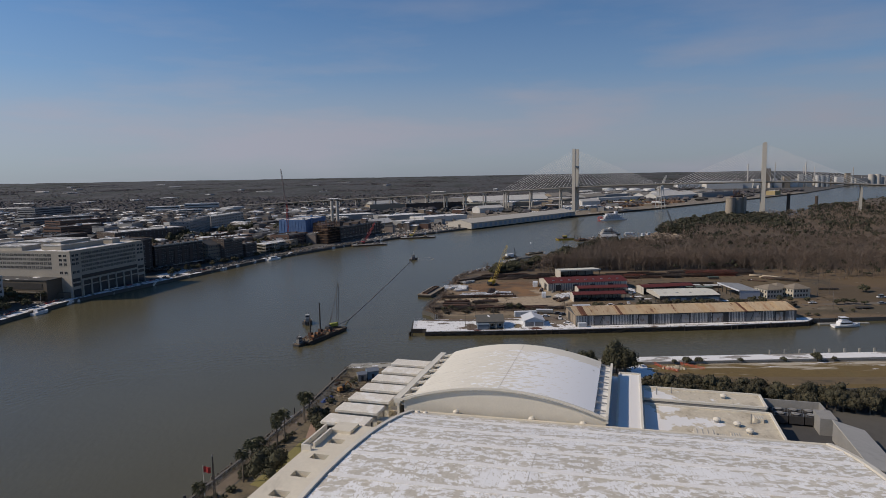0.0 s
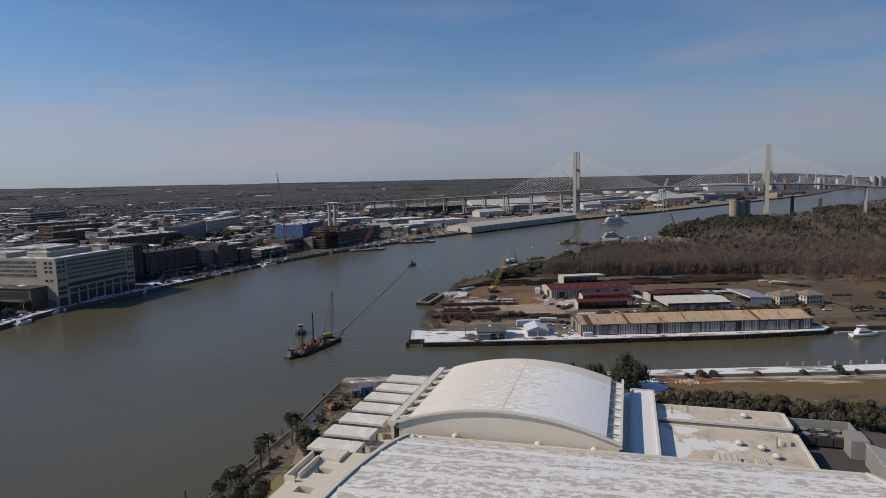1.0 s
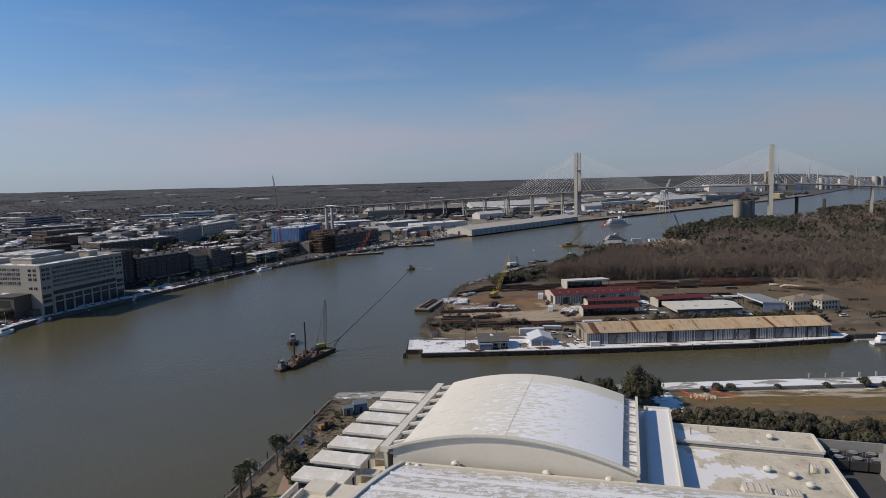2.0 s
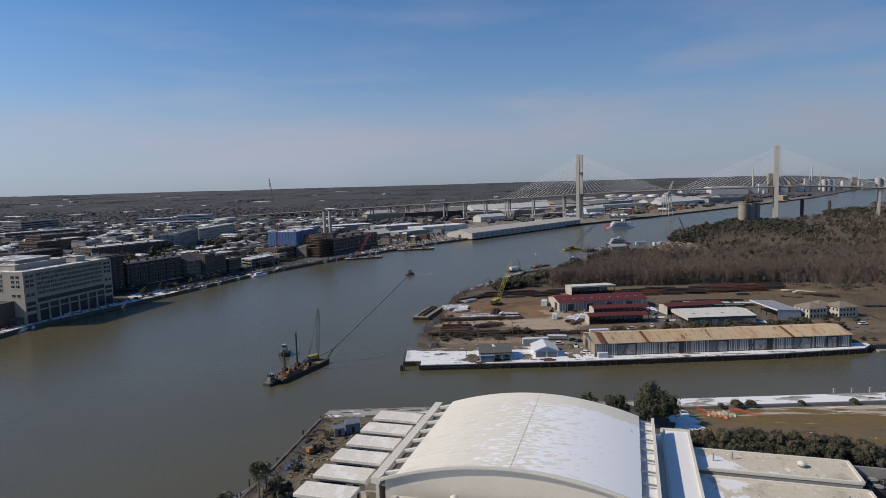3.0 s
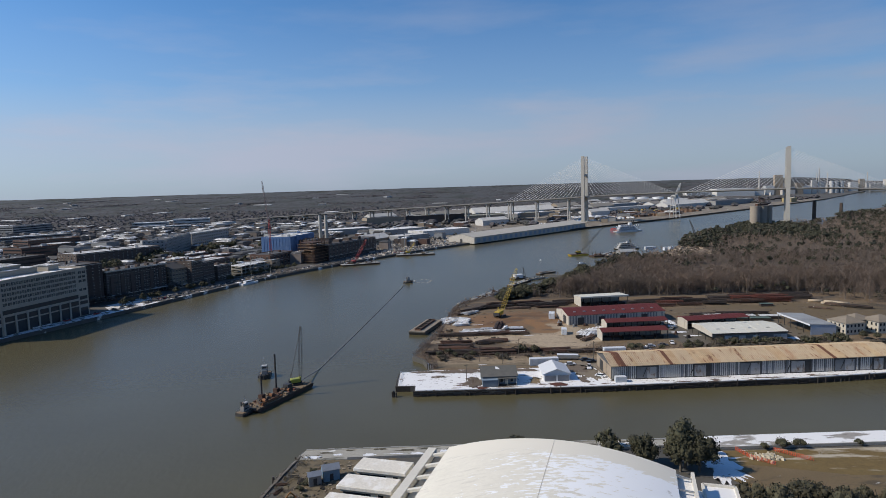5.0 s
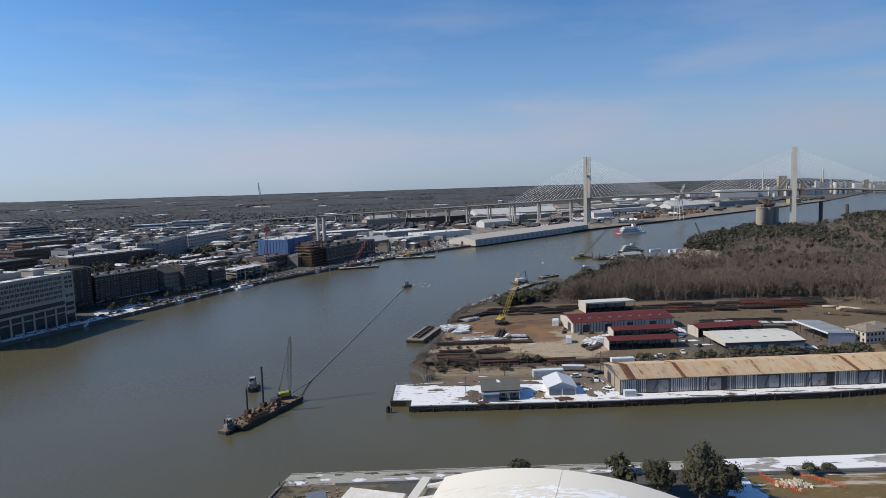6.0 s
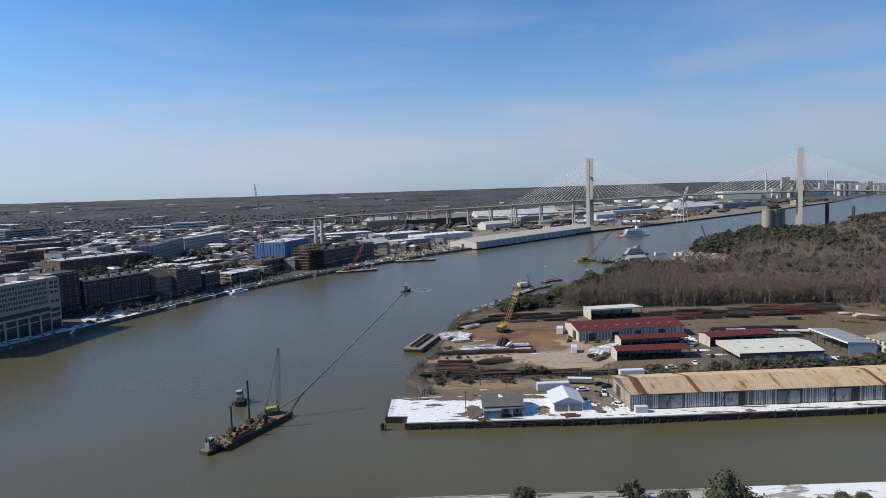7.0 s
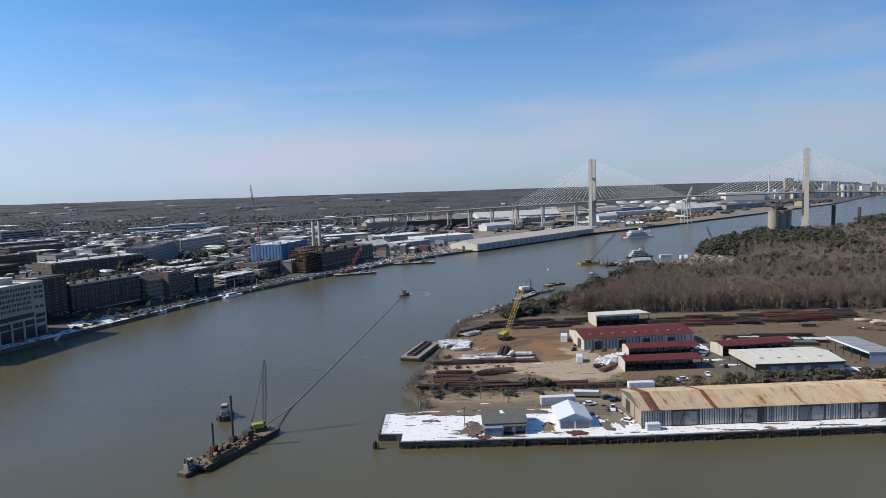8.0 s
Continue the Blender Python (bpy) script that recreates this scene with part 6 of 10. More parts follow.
M_CONT = mat("grey_container", (0.46, 0.48, 0.50), (0.38, 0.40, 0.42), scale=0.4, rough=0.6)
trailer(32, 332.2, 3, 12, 2.5, 2.9, M_CONT, "pale grey office trailer with a white roof", False)
trailer(44.5, 340, -8, 9, 2.5, 2.2, M_STEEL, "dark flat trailer with goods")
trailer(66, 346, 2, 9.5, 2.5, 2.9, W_METAL, "white box trailer behind the shed")
trailer(54.2, 384.6, -10, 2.6, 5.0, 2.7, W_METAL, "small white container beside lumber", False)
trailer(53.6, 421, -10, 3.2, 6.0, 3.2, W_METAL, "white container by the warehouse", False)
trailer(60.8, 307.2, 2, 4.2, 2.1, 2.2, M_CONT, "white cabin on the pier with a small roof", False)


def car(x, y, rz, paint, label, category="car", L=4.5, H=1.45, z=2.08, pickup=False):
    c = thing("pickup_truck" if pickup else "car", x, y, z, rz, label, category)
    bm = box(M(), -L / 2, L / 2, -0.88, 0.88, 0.35, 0.85)
    bmesh.ops.bevel(bm, geom=bm.edges[:], offset=0.12, segments=2, affect="EDGES")
    part("body", bm, paint, c)
    cx0, cx1 = (-0.2, 1.2) if pickup else (-L * 0.32, L * 0.22)
    part("cabin", box(M(), cx0, cx1, -0.78, 0.78, 0.85, H - 0.08, 0, 0.18), M_GLASS, c)
    part("roof", box(M(), cx0 + 0.22, cx1 - 0.22, -0.62, 0.62, H - 0.08, H), paint, c)
    wm = mesh_of(cyl(M(), 0, 0, -0.1, 0.1, 0.33, 0.33, 12), M_DARK, "wheel")
    for a in (-L * 0.31, L * 0.31):
        for b in (-0.82, 0.82):
            o = part("wheel", wm, M_DARK, c)
            o.matrix_basis = pose(a, b, 0.33, 90, 0, 0)


P_WHITE = mat("white_paint", (0.75, 0.75, 0.75), (0.7, 0.7, 0.7), rough=0.3, bump=0)
P_SILVER = mat("silver_paint", (0.38, 0.39, 0.40), (0.34, 0.35, 0.36), rough=0.3, metal=0.5, bump=0)
P_DARK = mat("dark_paint", (0.04, 0.045, 0.055), (0.03, 0.035, 0.04), rough=0.3, bump=0)
P_RED = mat("red_paint", (0.3, 0.03, 0.03), (0.25, 0.02, 0.02), rough=0.3, bump=0)
car(57.2, 315.2, -35, P_WHITE, "white car parked beside the shed")
car(55.2, 326.6, 80, P_WHITE, "white pickup truck on bare ground", "truck", 5.2, 1.8, pickup=True)
for x, y, r, p, pk in ((58.0, 335.4, 10, P_DARK, True), (56.0, 338.0, 10, P_DARK, False), (44, 330.6, 5, P_SILVER, True), (48.5, 332, 5, P_WHITE, False), (89.5, 357, 5, P_WHITE, False), (95.6, 358.2, 5, P_DARK, False), (86, 352, 0, P_SILVER, False), (101, 362, 80, P_WHITE, True), (63, 337, 90, P_DARK, True)):
    car(x, y, r, p, "vehicle parked on the yard's bare ground", "truck" if pk else "car", pickup=pk)
for x, y, r in ((107, 395, 70), (111, 391, 60), (109.5, 401, 75)):
    car(x, y, r, P_SILVER, "silver vehicle beside the red-roofed shed", "car")

# ---- pipes, beams and lumber in rows ----
PIPE_MESH = {}


def stack(name, x, y, rz, L, wide, high, material, label, category="pipes", r=0.3, square=False):
    s = thing(name, x, y, 2.08, rz, label, category, "stored stock in the yard")
    key = (round(L), r, square, material.name)
    if key not in PIPE_MESH:
        bm = M()
        if square:
            beam(bm, (-L / 2, 0, 0), (L / 2, 0, 0), r * 2, r * 1.7)
        else:
            tube(bm, [(-L / 2, 0, 0), (L / 2, 0, 0)], r, 7)
        PIPE_MESH[key] = mesh_of(bm, material, "pipe")
    for j in range(high):
        for i in range(wide - (0 if square else j)):
            if random.random() < 0.08 * j:
                continue
            o = part("beam" if square else "pipe", PIPE_MESH[key], material, s)
            o.location = (random.uniform(-0.5, 0.5), (i + (0 if square else j * 0.5)) * r * 2.1 - wide * r, 0.2 + r + j * r * 1.8)


def pile_of(name, x, y, rz, L, W, H, n, material, label, category="pipes", r=0.16):
    """A loose pile: thin pipes or bars of uneven length lying in layers on bearers, some askew."""
    rg = random.Random(int(x * 31 + y * 7))
    bm = M()
    for i in range(n):
        lay = i / n
        z = 0.25 + r + lay * H
        w = W * (1 - 0.35 * lay)
        ll = L * rg.uniform(0.45, 1.0)
        cx, cy = rg.uniform(-1, 1) * (L - ll) * 0.6, rg.uniform(-w, w) / 2
        a = radians(rg.gauss(0, 1.6))
        dx, dy = math.cos(a) * ll / 2, math.sin(a) * ll / 2
        s = r * rg.uniform(0.6, 1.4)
        beam(bm, (cx - dx, cy - dy, z + rg.uniform(-0.1, 0.1)), (cx + dx, cy + dy, z + rg.uniform(-0.1, 0.1)), s * 2, s * 1.6)
    for k in range(max(2, int(L / 5))):
        bx = -L / 2 + (k + 0.5) * L / max(2, int(L / 5))
        box(bm, bx - 0.15, bx + 0.15, -W / 2, W / 2, 0, 0.28)
    s = solo(name, bm, material, label, category, "stuff")
    s.matrix_basis = pose(x, y, 2.07, 0, 0, rz)
    return s


random.seed(21)
M_SNOWLUMBER = mat("snowy_lumber", (0.52, 0.50, 0.47), (0.34, 0.29, 0.24), scale=0.4, piece=0.4, layers=[(SNOW, 0.25, 0.45, 0.52, (1, 1, 1))])
M_BLACKSTOCK = mat("black_stock", (0.035, 0.028, 0.024), (0.075, 0.05, 0.036), rough=0.85, scale=0.3, piece=0.7)
M_REDSTOCK = mat("red_rust_stock", (0.17, 0.05, 0.03), (0.08, 0.035, 0.024), rough=0.85, scale=0.2, amount=0.35, piece=0.6)
M_MIXSTOCK = mat("mixed_stock", (0.13, 0.085, 0.06), (0.06, 0.04, 0.03), rough=0.9, scale=0.25, amount=0.3, piece=0.9, layers=[(SNOW, 0.6, 0.66, 0.68, (0.6, 1, 1))])
RUSTY = "row of rusty steel pipes lying on bearers"
for x, y, rz, L, w_, h_ in ((1.0, 362.5, -2, 14, 6, 2), (1.5, 367.0, -2, 15, 6, 2), (22, 375, 2, 9, 6, 2), (7, 388.8, 1, 13, 7, 2), (31, 390.4, 1, 13, 7, 2), (24.5, 404, 80, 20, 5, 2), (20, 352.6, 2, 16, 6, 3), (47, 352, 0, 12, 4, 2)):
    stack("pipe_stack", x, y, rz, L, w_, h_, M_RUST, RUSTY)
STOCK = [(M_RUST, "pile of thin rusty pipes on bearers"), (M_BLACKSTOCK, "pile of blackened steel stock on bearers"), (M_MIXSTOCK, "pile of mixed rusty stock dusted with snow"), (M_REDSTOCK, "pile of red-rusted steel lengths")]
for x, y, rz, L, W, H, n, k in (
        (2, 365, -2, 16, 3, 1.2, 40, 1), (2, 371.5, -2, 15, 3, 1.3, 50, 0), (15, 370.5, 3, 8, 3, 1.2, 30, 1), (17, 374.5, 8, 9, 2.5, 0.8, 24, 2), (21, 371.8, 0, 7, 2, 1.0, 20, 1),
        (6, 353, 0, 16, 3, 1.6, 50, 1), (14, 356.4, 1, 18, 2.5, 1.3, 44, 0), (32, 354.4, 0, 15, 3, 1.2, 44, 1), (45, 355.2, 1, 16, 2.2, 0.9, 34, 0), (58, 351.4, 0, 15, 3, 1.0, 40, 1), (69, 353, 2, 10, 2.5, 0.9, 24, 2), (-8, 354, 4, 9, 3, 1.2, 30, 1), (26, 357.6, 0, 20, 1.4, 0.7, 22, 2),
        (3, 387.2, 1, 20, 2.2, 1.1, 40, 1), (20, 388.2, 0, 16, 2.6, 1.0, 40, 0), (31, 394.4, 1, 14, 2.5, 0.9, 34, 1), (34, 387.4, 0, 10, 1.6, 0.8, 20, 2), (23.4, 406, 80, 18, 1.6, 0.8, 22, 1),
        (9, 446, 40, 13, 4, 1.4, 50, 2), (15, 451, 38, 13, 3, 1.3, 40, 1), (6, 441, 45, 10, 3, 1.0, 34, 2), (28, 457, 6, 20, 4, 1.6, 60, 1), (31, 463, 8, 19, 4, 2.0, 60, 0), (49, 460, 6, 18, 4, 1.6, 60, 1), (48, 465, 6, 18, 4, 2.0, 60, 0), (64, 460, 4, 15, 4, 1.6, 50, 1), (40, 453, 4, 16, 2, 0.8, 30, 2), (58, 454, 4, 14, 2.4, 0.9, 30, 0), (70, 466, 4, 14, 4, 1.8, 50, 1),
        (112, 449, -3, 12, 4, 1.2, 50, 2), (114, 455, -4, 16, 5, 1.8, 70, 1), (126, 449, -4, 15, 4, 1.3, 56, 0), (132, 455, -6, 16, 5, 1.8, 70, 3), (142, 450, -5, 14, 4, 1.2, 50, 0), (148, 459, -5, 16, 5, 1.8, 66, 1), (122, 462, 0, 18, 4, 1.6, 50, 1), (140, 465, 0, 20, 4, 1.6, 56, 0),
        (157, 450, -16, 13, 5, 1.6, 66, 1), (163, 456, -10, 12, 5, 1.6, 66, 1), (170, 453, -6, 10, 4, 1.5, 40, 2), (179, 453, -4, 18, 6, 2.0, 90, 0), (180, 461, -4, 18, 6, 2.2, 90, 3), (196, 455, -4, 18, 7, 2.4, 100, 3), (197, 463, -5, 19, 7, 2.4, 100, 3), (212, 461, -6, 16, 6, 2.2, 80, 1), (214, 468, -5, 18, 6, 2.2, 80, 1), (168, 464, -5, 20, 5, 2.0, 60, 1), (186, 469, -3, 24, 5, 1.8, 60, 0),
        (137, 419, -4, 13, 4, 1.3, 50, 1), (151, 420, -4, 12, 4, 1.4, 50, 1), (146, 412, -6, 13, 4, 1.4, 50, 3), (158, 418.5, -12, 12, 5, 1.5, 60, 1), (134, 412, 30, 10, 2, 0.8, 24, 2), (168, 420, -14, 12, 3, 1.3, 36, 1), (222, 436, -40, 14, 4, 1.0, 40, 2), (228, 430, -35, 16, 4, 1.2, 50, 1), (208, 430, -30, 12, 2, 0.7, 20, 2), (64, 373, 40, 7, 3, 1.0, 40, 2), (67, 377, 60, 8, 2.5, 0.9, 30, 2), (62, 377, 20, 5, 3, 1.0, 30, 1)):
    pile_of("pipe_pile", x, y, rz, L, W, H, n, STOCK[k][0], STOCK[k][1])
M_SNOWTOP = mat("thin_snow_cover", (0.58, 0.57, 0.55), (0.42, 0.41, 0.39), scale=0.5, rough=0.8, layers=[((0.12, 0.095, 0.075), 0.5, 0.55, 0.60, (1, 1, 1))])
for x, y, rz, L, W, H, top in ((158, 411.5, -8, 8, 4.5, 1.5, 1), (169, 409.5, -8, 10, 4.6, 1.5, 1), (162, 405, -8, 10, 4, 1.4, 0), (142, 417, -4, 9, 2.4, 1.3, 1), (130.5, 414, 50, 11, 1.2, 0.5, 1), (150, 406.5, -6, 12, 3, 1.3, 0), (183, 441, -3, 7, 3, 1.5, 0)):
    c = thing("covered_bundle", x, y, 2.07, rz, "dark crated bundle under snow" if top else "bundle under a dull green cover", "bundle", "stored stock in the yard")
    part("crate", box(M(), -L / 2, L / 2, -W / 2, W / 2, 0.15, H), M_BLACKSTOCK, c)
    part("cover", box(M(), -L / 2 - 0.1, L / 2 + 0.1, -W / 2 - 0.1, W / 2 + 0.1, H, H + 0.15), M_SNOWTOP if top else mat("green_cover", (0.10, 0.14, 0.115), (0.07, 0.1, 0.085), scale=0.6), c)
    for q in (-0.35, 0.0, 0.35):
        part("bearer", box(M(), q * L - 0.15, q * L + 0.15, -W / 2, W / 2, 0, 0.15), M_TIMBER, c)
M_BIGPIPE = mat("tan_pipe", (0.42, 0.34, 0.24), (0.34, 0.27, 0.19), scale=0.6)
for x, y, rz, L in ((216, 448.5, -18, 8), (222.5, 444.5, -25, 7), (219, 440.5, -30, 8), (226, 440, -30, 8)):
    bm = tube(M(), [(-L / 2, 0, 0.8), (L / 2, 0, 0.8)], 0.8, 14)
    solo("large_pipe", bm, M_BIGPIPE, "thick tan pipe lying on the ground", "pipe", group="large pipes", smooth=True).matrix_basis = pose(x, y, 2.07, 0, 0, rz)
for x, y, rz, L in ((-1, 420, 65, 10), (3, 416, 70, 11), (7, 420, 60, 9), (5, 411, 10, 8), (3, 424, 15, 12), (17, 394, 0, 12), (9, 392, 5, 8), (33, 391, 2, 8), (64, 386, 60, 8), (66, 387, 62, 8), (68.2, 388, 60, 8), (70.4, 389.5, 60, 8), (72.6, 391, 60, 8), (74.5, 392, 60, 7), (63.5, 380, 65, 7), (66, 381, 70, 8)):
    stack("lumber_stack", x, y, rz, L, 4, 2, M_SNOWLUMBER, "pale timber bundle dusted with snow", "lumber", 0.3, True)
for x, y, rz, L, W, n in ((0, 425, 4, 12, 7, 30), (10, 397, 0, 9, 4, 16), (18, 399, 4, 7, 3, 12), (11, 442, 44, 12, 6, 24), (33, 400, 0, 8, 3, 12), (1.5, 422, 12, 15, 9, 26), (6, 416, 70, 12, 8, 22), (20, 393, 2, 14, 3, 14), (8, 393.4, 0, 9, 2.4, 10), (70, 386, 58, 9, 9, 26), (27, 398, 70, 11, 2, 8)):
    pile_of("lumber_pile", x, y, rz, L, W, 0.8, n, M_SNOWLUMBER, "scattered pale timbers dusted with snow", "lumber", 0.22)

M_OLDSNOW = mat("drifted_snow", SNOW)
for i, (cx, cy, rx, ry) in enumerate(((115.5, 407, 2.2, 7.5), (113, 397, 3.5, 2.0), (112, 384, 5, 1.6), (116, 376, 4, 1.2), (161, 366, 4.5, 3.0), (168, 358, 5, 1.5), (12, 336, 2, 0.5), (34, 341, 1.6, 0.5), (22, 393.6, 6, 0.9), (38, 385.4, 3, 0.6), (9, 398.5, 5, 0.8), (14, 412, 3, 0.7), (120, 344, 9, 0.8))):
    patch("snow_patch", ragged(cx, cy, rx, ry, i + 70, 60), 2.058 + i * 0.004, M_OLDSNOW, "rest of old snow on the yard")

for i, (x, y, rz, m_, lb) in enumerate(((64, 401, 10, M_STEEL, "grey"), (70, 402.4, 5, M_RUST, "rusty"), (76, 402, 0, M_STEEL, "grey"), (84, 403, 8, M_DARK, "dark"), (92, 404, 0, M_RUST, "rusty"), (98, 404.5, 12, M_STEEL, "grey"), (112, 372, 30, M_DARK, "dark"), (109, 380, 60, M_RUST, "rusty"), (57, 405, 20, M_RUST, "rusty"), (58, 411, 0, M_STEEL, "grey"), (160, 380, 10, M_DARK, "dark"), (164, 389, 40, M_RUST, "rusty"), (40, 336, 10, M_RUST, "rusty"), (62, 332, 30, M_RUST, "rusty"), (64.5, 334.5, 60, M_DARK, "dark"), (61.5, 337, 15, M_RUST, "rusty"), (52, 340, 0, M_DARK, "dark"))):
    e = thing("yard_machine", x, y, 2.07, rz, lb + " steel machine frame standing on bare ground", "machine", "machines in the yard")
    part("bed", box(M(), -1.3, 1.3, -0.7, 0.7, 0.0, 0.5), m_, e)
    part("motor", cyl(M(), -0.5, 0, 0.5, 1.5, 0.45, 0.4, 10), m_, e)
    part("guard", box(M(), 0.2, 1.2, -0.5, 0.5, 0.5, 1.3, 0, 0.2), M_DARK, e)

# ---- crawler crane ----
M_YELLOW = mat("crane_yellow", (0.50, 0.35, 0.04), (0.36, 0.25, 0.03), rough=0.5, scale=0.8)


def lattice(bm, p, q, w, n, bar=0.16):
    """A square lattice boom from p to q."""
    p, q = Vector(p), Vector(q)
    d = (q - p).normalized()
    s = d.cross(Vector((0, 0, 1)))
    s = Vector((1, 0, 0)) if s.length < 1e-3 else s.normalized()
    u = s.cross(d)

    def at(k, a, b):
        t = w * (0.35 + 0.65 * min(1, min(k, 1 - k) * 6)) / 2
        return p + (q - p) * k + s * (a * t) + u * (b * t)
    cs = ((-1, -1), (1, -1), (1, 1), (-1, 1))
    for i in range(n):
        k0, k1 = i / n, (i + 1) / n
        for j in range(4):
            a, b = cs[j], cs[(j + 1) % 4]
            beam(bm, at(k0, *a), at(k1, *a), bar)
            beam(bm, at(k0, *a), at(k1, *b), bar * 0.7)
    return bm


def crawler_crane(name, x, y, z, rz, tip, paint, boom_mat, label, tracks=True, base=1.0, body=1.0):
    c = thing(name, x, y, z, rz, label, "crane")
    inv = c.matrix_basis.inverted()
    tip = inv @ Vector(tip)
    if tracks:
        for s in (-1, 1):
            bm = box(M(), -2.6, 2.6, s * 1.7 - 0.45, s * 1.7 + 0.45, 0, 1.0)
            bmesh.ops.bevel(bm, geom=[e for e in bm.edges if abs(e.verts[0].co.y - e.verts[1].co.y) > 0.5], offset=0.35, segments=2, affect="EDGES")
            part("track", bm, M_DARK, c)
    part("slew_ring", cyl(M(), 0, 0, 0.9 if tracks else 0, 1.3, 1.0, 1.0, 14), M_DARK, c)
    bm = box(M(), -3.4, 1.2, -1.5, 1.5, 1.3, 3.2)
    bmesh.ops.bevel(bm, geom=bm.edges[:], offset=0.15, segments=1, affect="EDGES")
    house = part("machinery_house", bm, paint, c)
    part("counterweight", box(M(), -4.3, -3.4, -1.5, 1.5, 1.3, 2.7), M_DARK, c)
    part("cab", box(M(), 0.6, 2.0, 0.7, 1.7, 1.3, 3.3), paint, c)
    part("cab_window", box(M(), 1.0, 2.04, 0.75, 1.65, 2.2, 3.1), M_GLASS, c)
    for o in c.children:
        if o.name.split(".")[0] in ("machinery_house", "counterweight", "cab", "cab_window", "track"):
            o.scale = (body, body, body)
    boom = part("boom", lattice(M(), (1.2, 0, 1.8), tip, 1.25 * base, 16, 0.075 * base), boom_mat, c)
    part("gantry", beam(beam(M(), (-2.8, -0.9, 3.2), (-1.8, 0, 6.0), 0.18), (-2.8, 0.9, 3.2), (-1.8, 0, 6.0), 0.18), boom_mat, c)
    for s in (-0.4, 0.4):
        part("pendant", beam(M(), (-1.8, s, 6.0), tip + Vector((0, s, 0)), 0.07), M_DARK, c)
    part("hoist_line", beam(M(), tip, tip - Vector((0, 0, tip.z * 0.55)), 0.06), M_DARK, c)
    return c


crawler_crane("crawler_crane", 27.4, 431, 2.08, 60, (38.5, 441, 28.3), M_YELLOW, M_YELLOW, "yellow crawler crane with a long lattice boom", base=1.35, body=1.15)

# ---- shrubs, poles and shore growth in the yard ----
random.seed(31)
for i in (0, 1, 3, 4, 8, 9, 13, 14, 17):
    x = -9 + i * 3.7 + random.uniform(-1, 1)
    y = 349 + random.uniform(-1.6, 1.4)
    h = random.uniform(1.4, 2.8)
    leafy_tree("bush", x, y, 2.0, h, h * 1.15, "scrubby dark bush along the pipe rows", i % 4)
for x, y, h in ((31.7, 354, 4.8), (36.7, 353.4, 4.4), (-1.8, 353, 4.2), (1, 350, 3.0), (9, 349.5, 3.4), (-6, 350.5, 3.6)):
    leafy_tree("bush", x, y, 2.0, h, h * 1.1, "rounded evergreen bush among pipe rows", 1)
for i in range(11):
    x, y = 76 + i * 7.4 + random.uniform(-2, 2), 348.5 + random.uniform(-2, 3)
    h = random.uniform(1.6, 3.6)
    leafy_tree("bush", x, y, 2.0, h, h * 1.2, "evergreen bush behind the long shed", i % 4)
for x, y, h in ((79.5, 352, 5.2), (83, 353, 4.6), (104.5, 351, 5.8), (109, 351.5, 5.4), (120, 354.5, 4.8), (125.5, 354.2, 5.6), (131, 354.6, 5.0), (136, 354.4, 5.8), (141, 354.6, 5.2), (146, 354.4, 5.4), (157.5, 351.6, 6.2), (162, 352, 5.6), (168, 351.5, 6.8), (174, 352, 6.2)):
    leafy_tree("bush", x, y, 2.0, h, h * 1.1, "large evergreen shrub behind the long shed", int(x) % 4)
for x, y, h in ((29.1, 349.8, 7.5), (5.2, 314.6, 7.0), (11.4, 341, 8.5), (21, 336.4, 5), (60, 340, 8), (112, 341, 8)):
    p = thing("utility_pole", x, y, 2.0, 20, "slim grey timber utility pole", "pole")
    part("pole", cyl(M(), 0, 0, 0, h, 0.14, 0.1, 8), M_BARK, p)
    part("crossarm", box(M(), -0.9, 0.9, -0.06, 0.06, h - 0.8, h - 0.65), M_BARK, p)

M_SHORELEAF = mat("shore_leaves", (0.038, 0.04, 0.02), (0.082, 0.073, 0.038), rough=0.95, scale=0.3, bump=0, piece=0.6)
# dry brush on the shore and between rows
for i in range(92):
    k = (i / 91) ** 1.5
    x, y = np.interp(k, [0, 0.3, 0.55, 1], [30, 46, 70, 118]), np.interp(k, [0, 0.3, 0.55, 1], [483, 496, 520, 600])
    h = rp.uniform(5.0, 9.5) * (0.8 if k < 0.1 else 1.0 if k < 0.7 else 1.15)
    leafy_tree("shore_tree", x + rp.normal() * 2.5 + 2, y + rp.normal() * 3, 1.8, h, h * rp.uniform(1.0, 1.45), "dark evergreen tree on the island shore", i % 4, M_SHORELEAF, group="evergreens on the shore")
BRUSH = [bare_tree(RNG, 62, 4, 0.0055) for i in range(3)]
spots = []
for i in range(520):
    y = rp.uniform(332, 500)
    x = np.interp(y, [332, 346, 352, 360, 391, 425, 456, 478, 495, 500], [-9, -13, -18, -16, -9, -3.5, 1, 8, 22, 40]) + abs(rp.normal()) * 2.2 + 0.3
    if 405 < y < 432 and rp.uniform() < 0.6:
        continue
    h = rp.uniform(1.6, 4.2)
    spots.append((x, y, 1.2, h * 1.3, h * 1.2))
for i in range(420):
    x, y = rp.uniform(-12, 190), 347 + rp.normal() * 2.2 + (1.5 if i % 2 else 0)
    h = rp.uniform(1.0, 2.8)
    spots.append((x, y, 1.6, h * 1.5, h * 1.2))
for i in range(330):
    x, y = rp.uniform(184, 400), (322 + abs(rp.normal()) * 7 if i % 3 else rp.uniform(335, 440))
    h = rp.uniform(0.7, 1.8)
    spots.append((x, y, 1.6, h * 1.8, h))
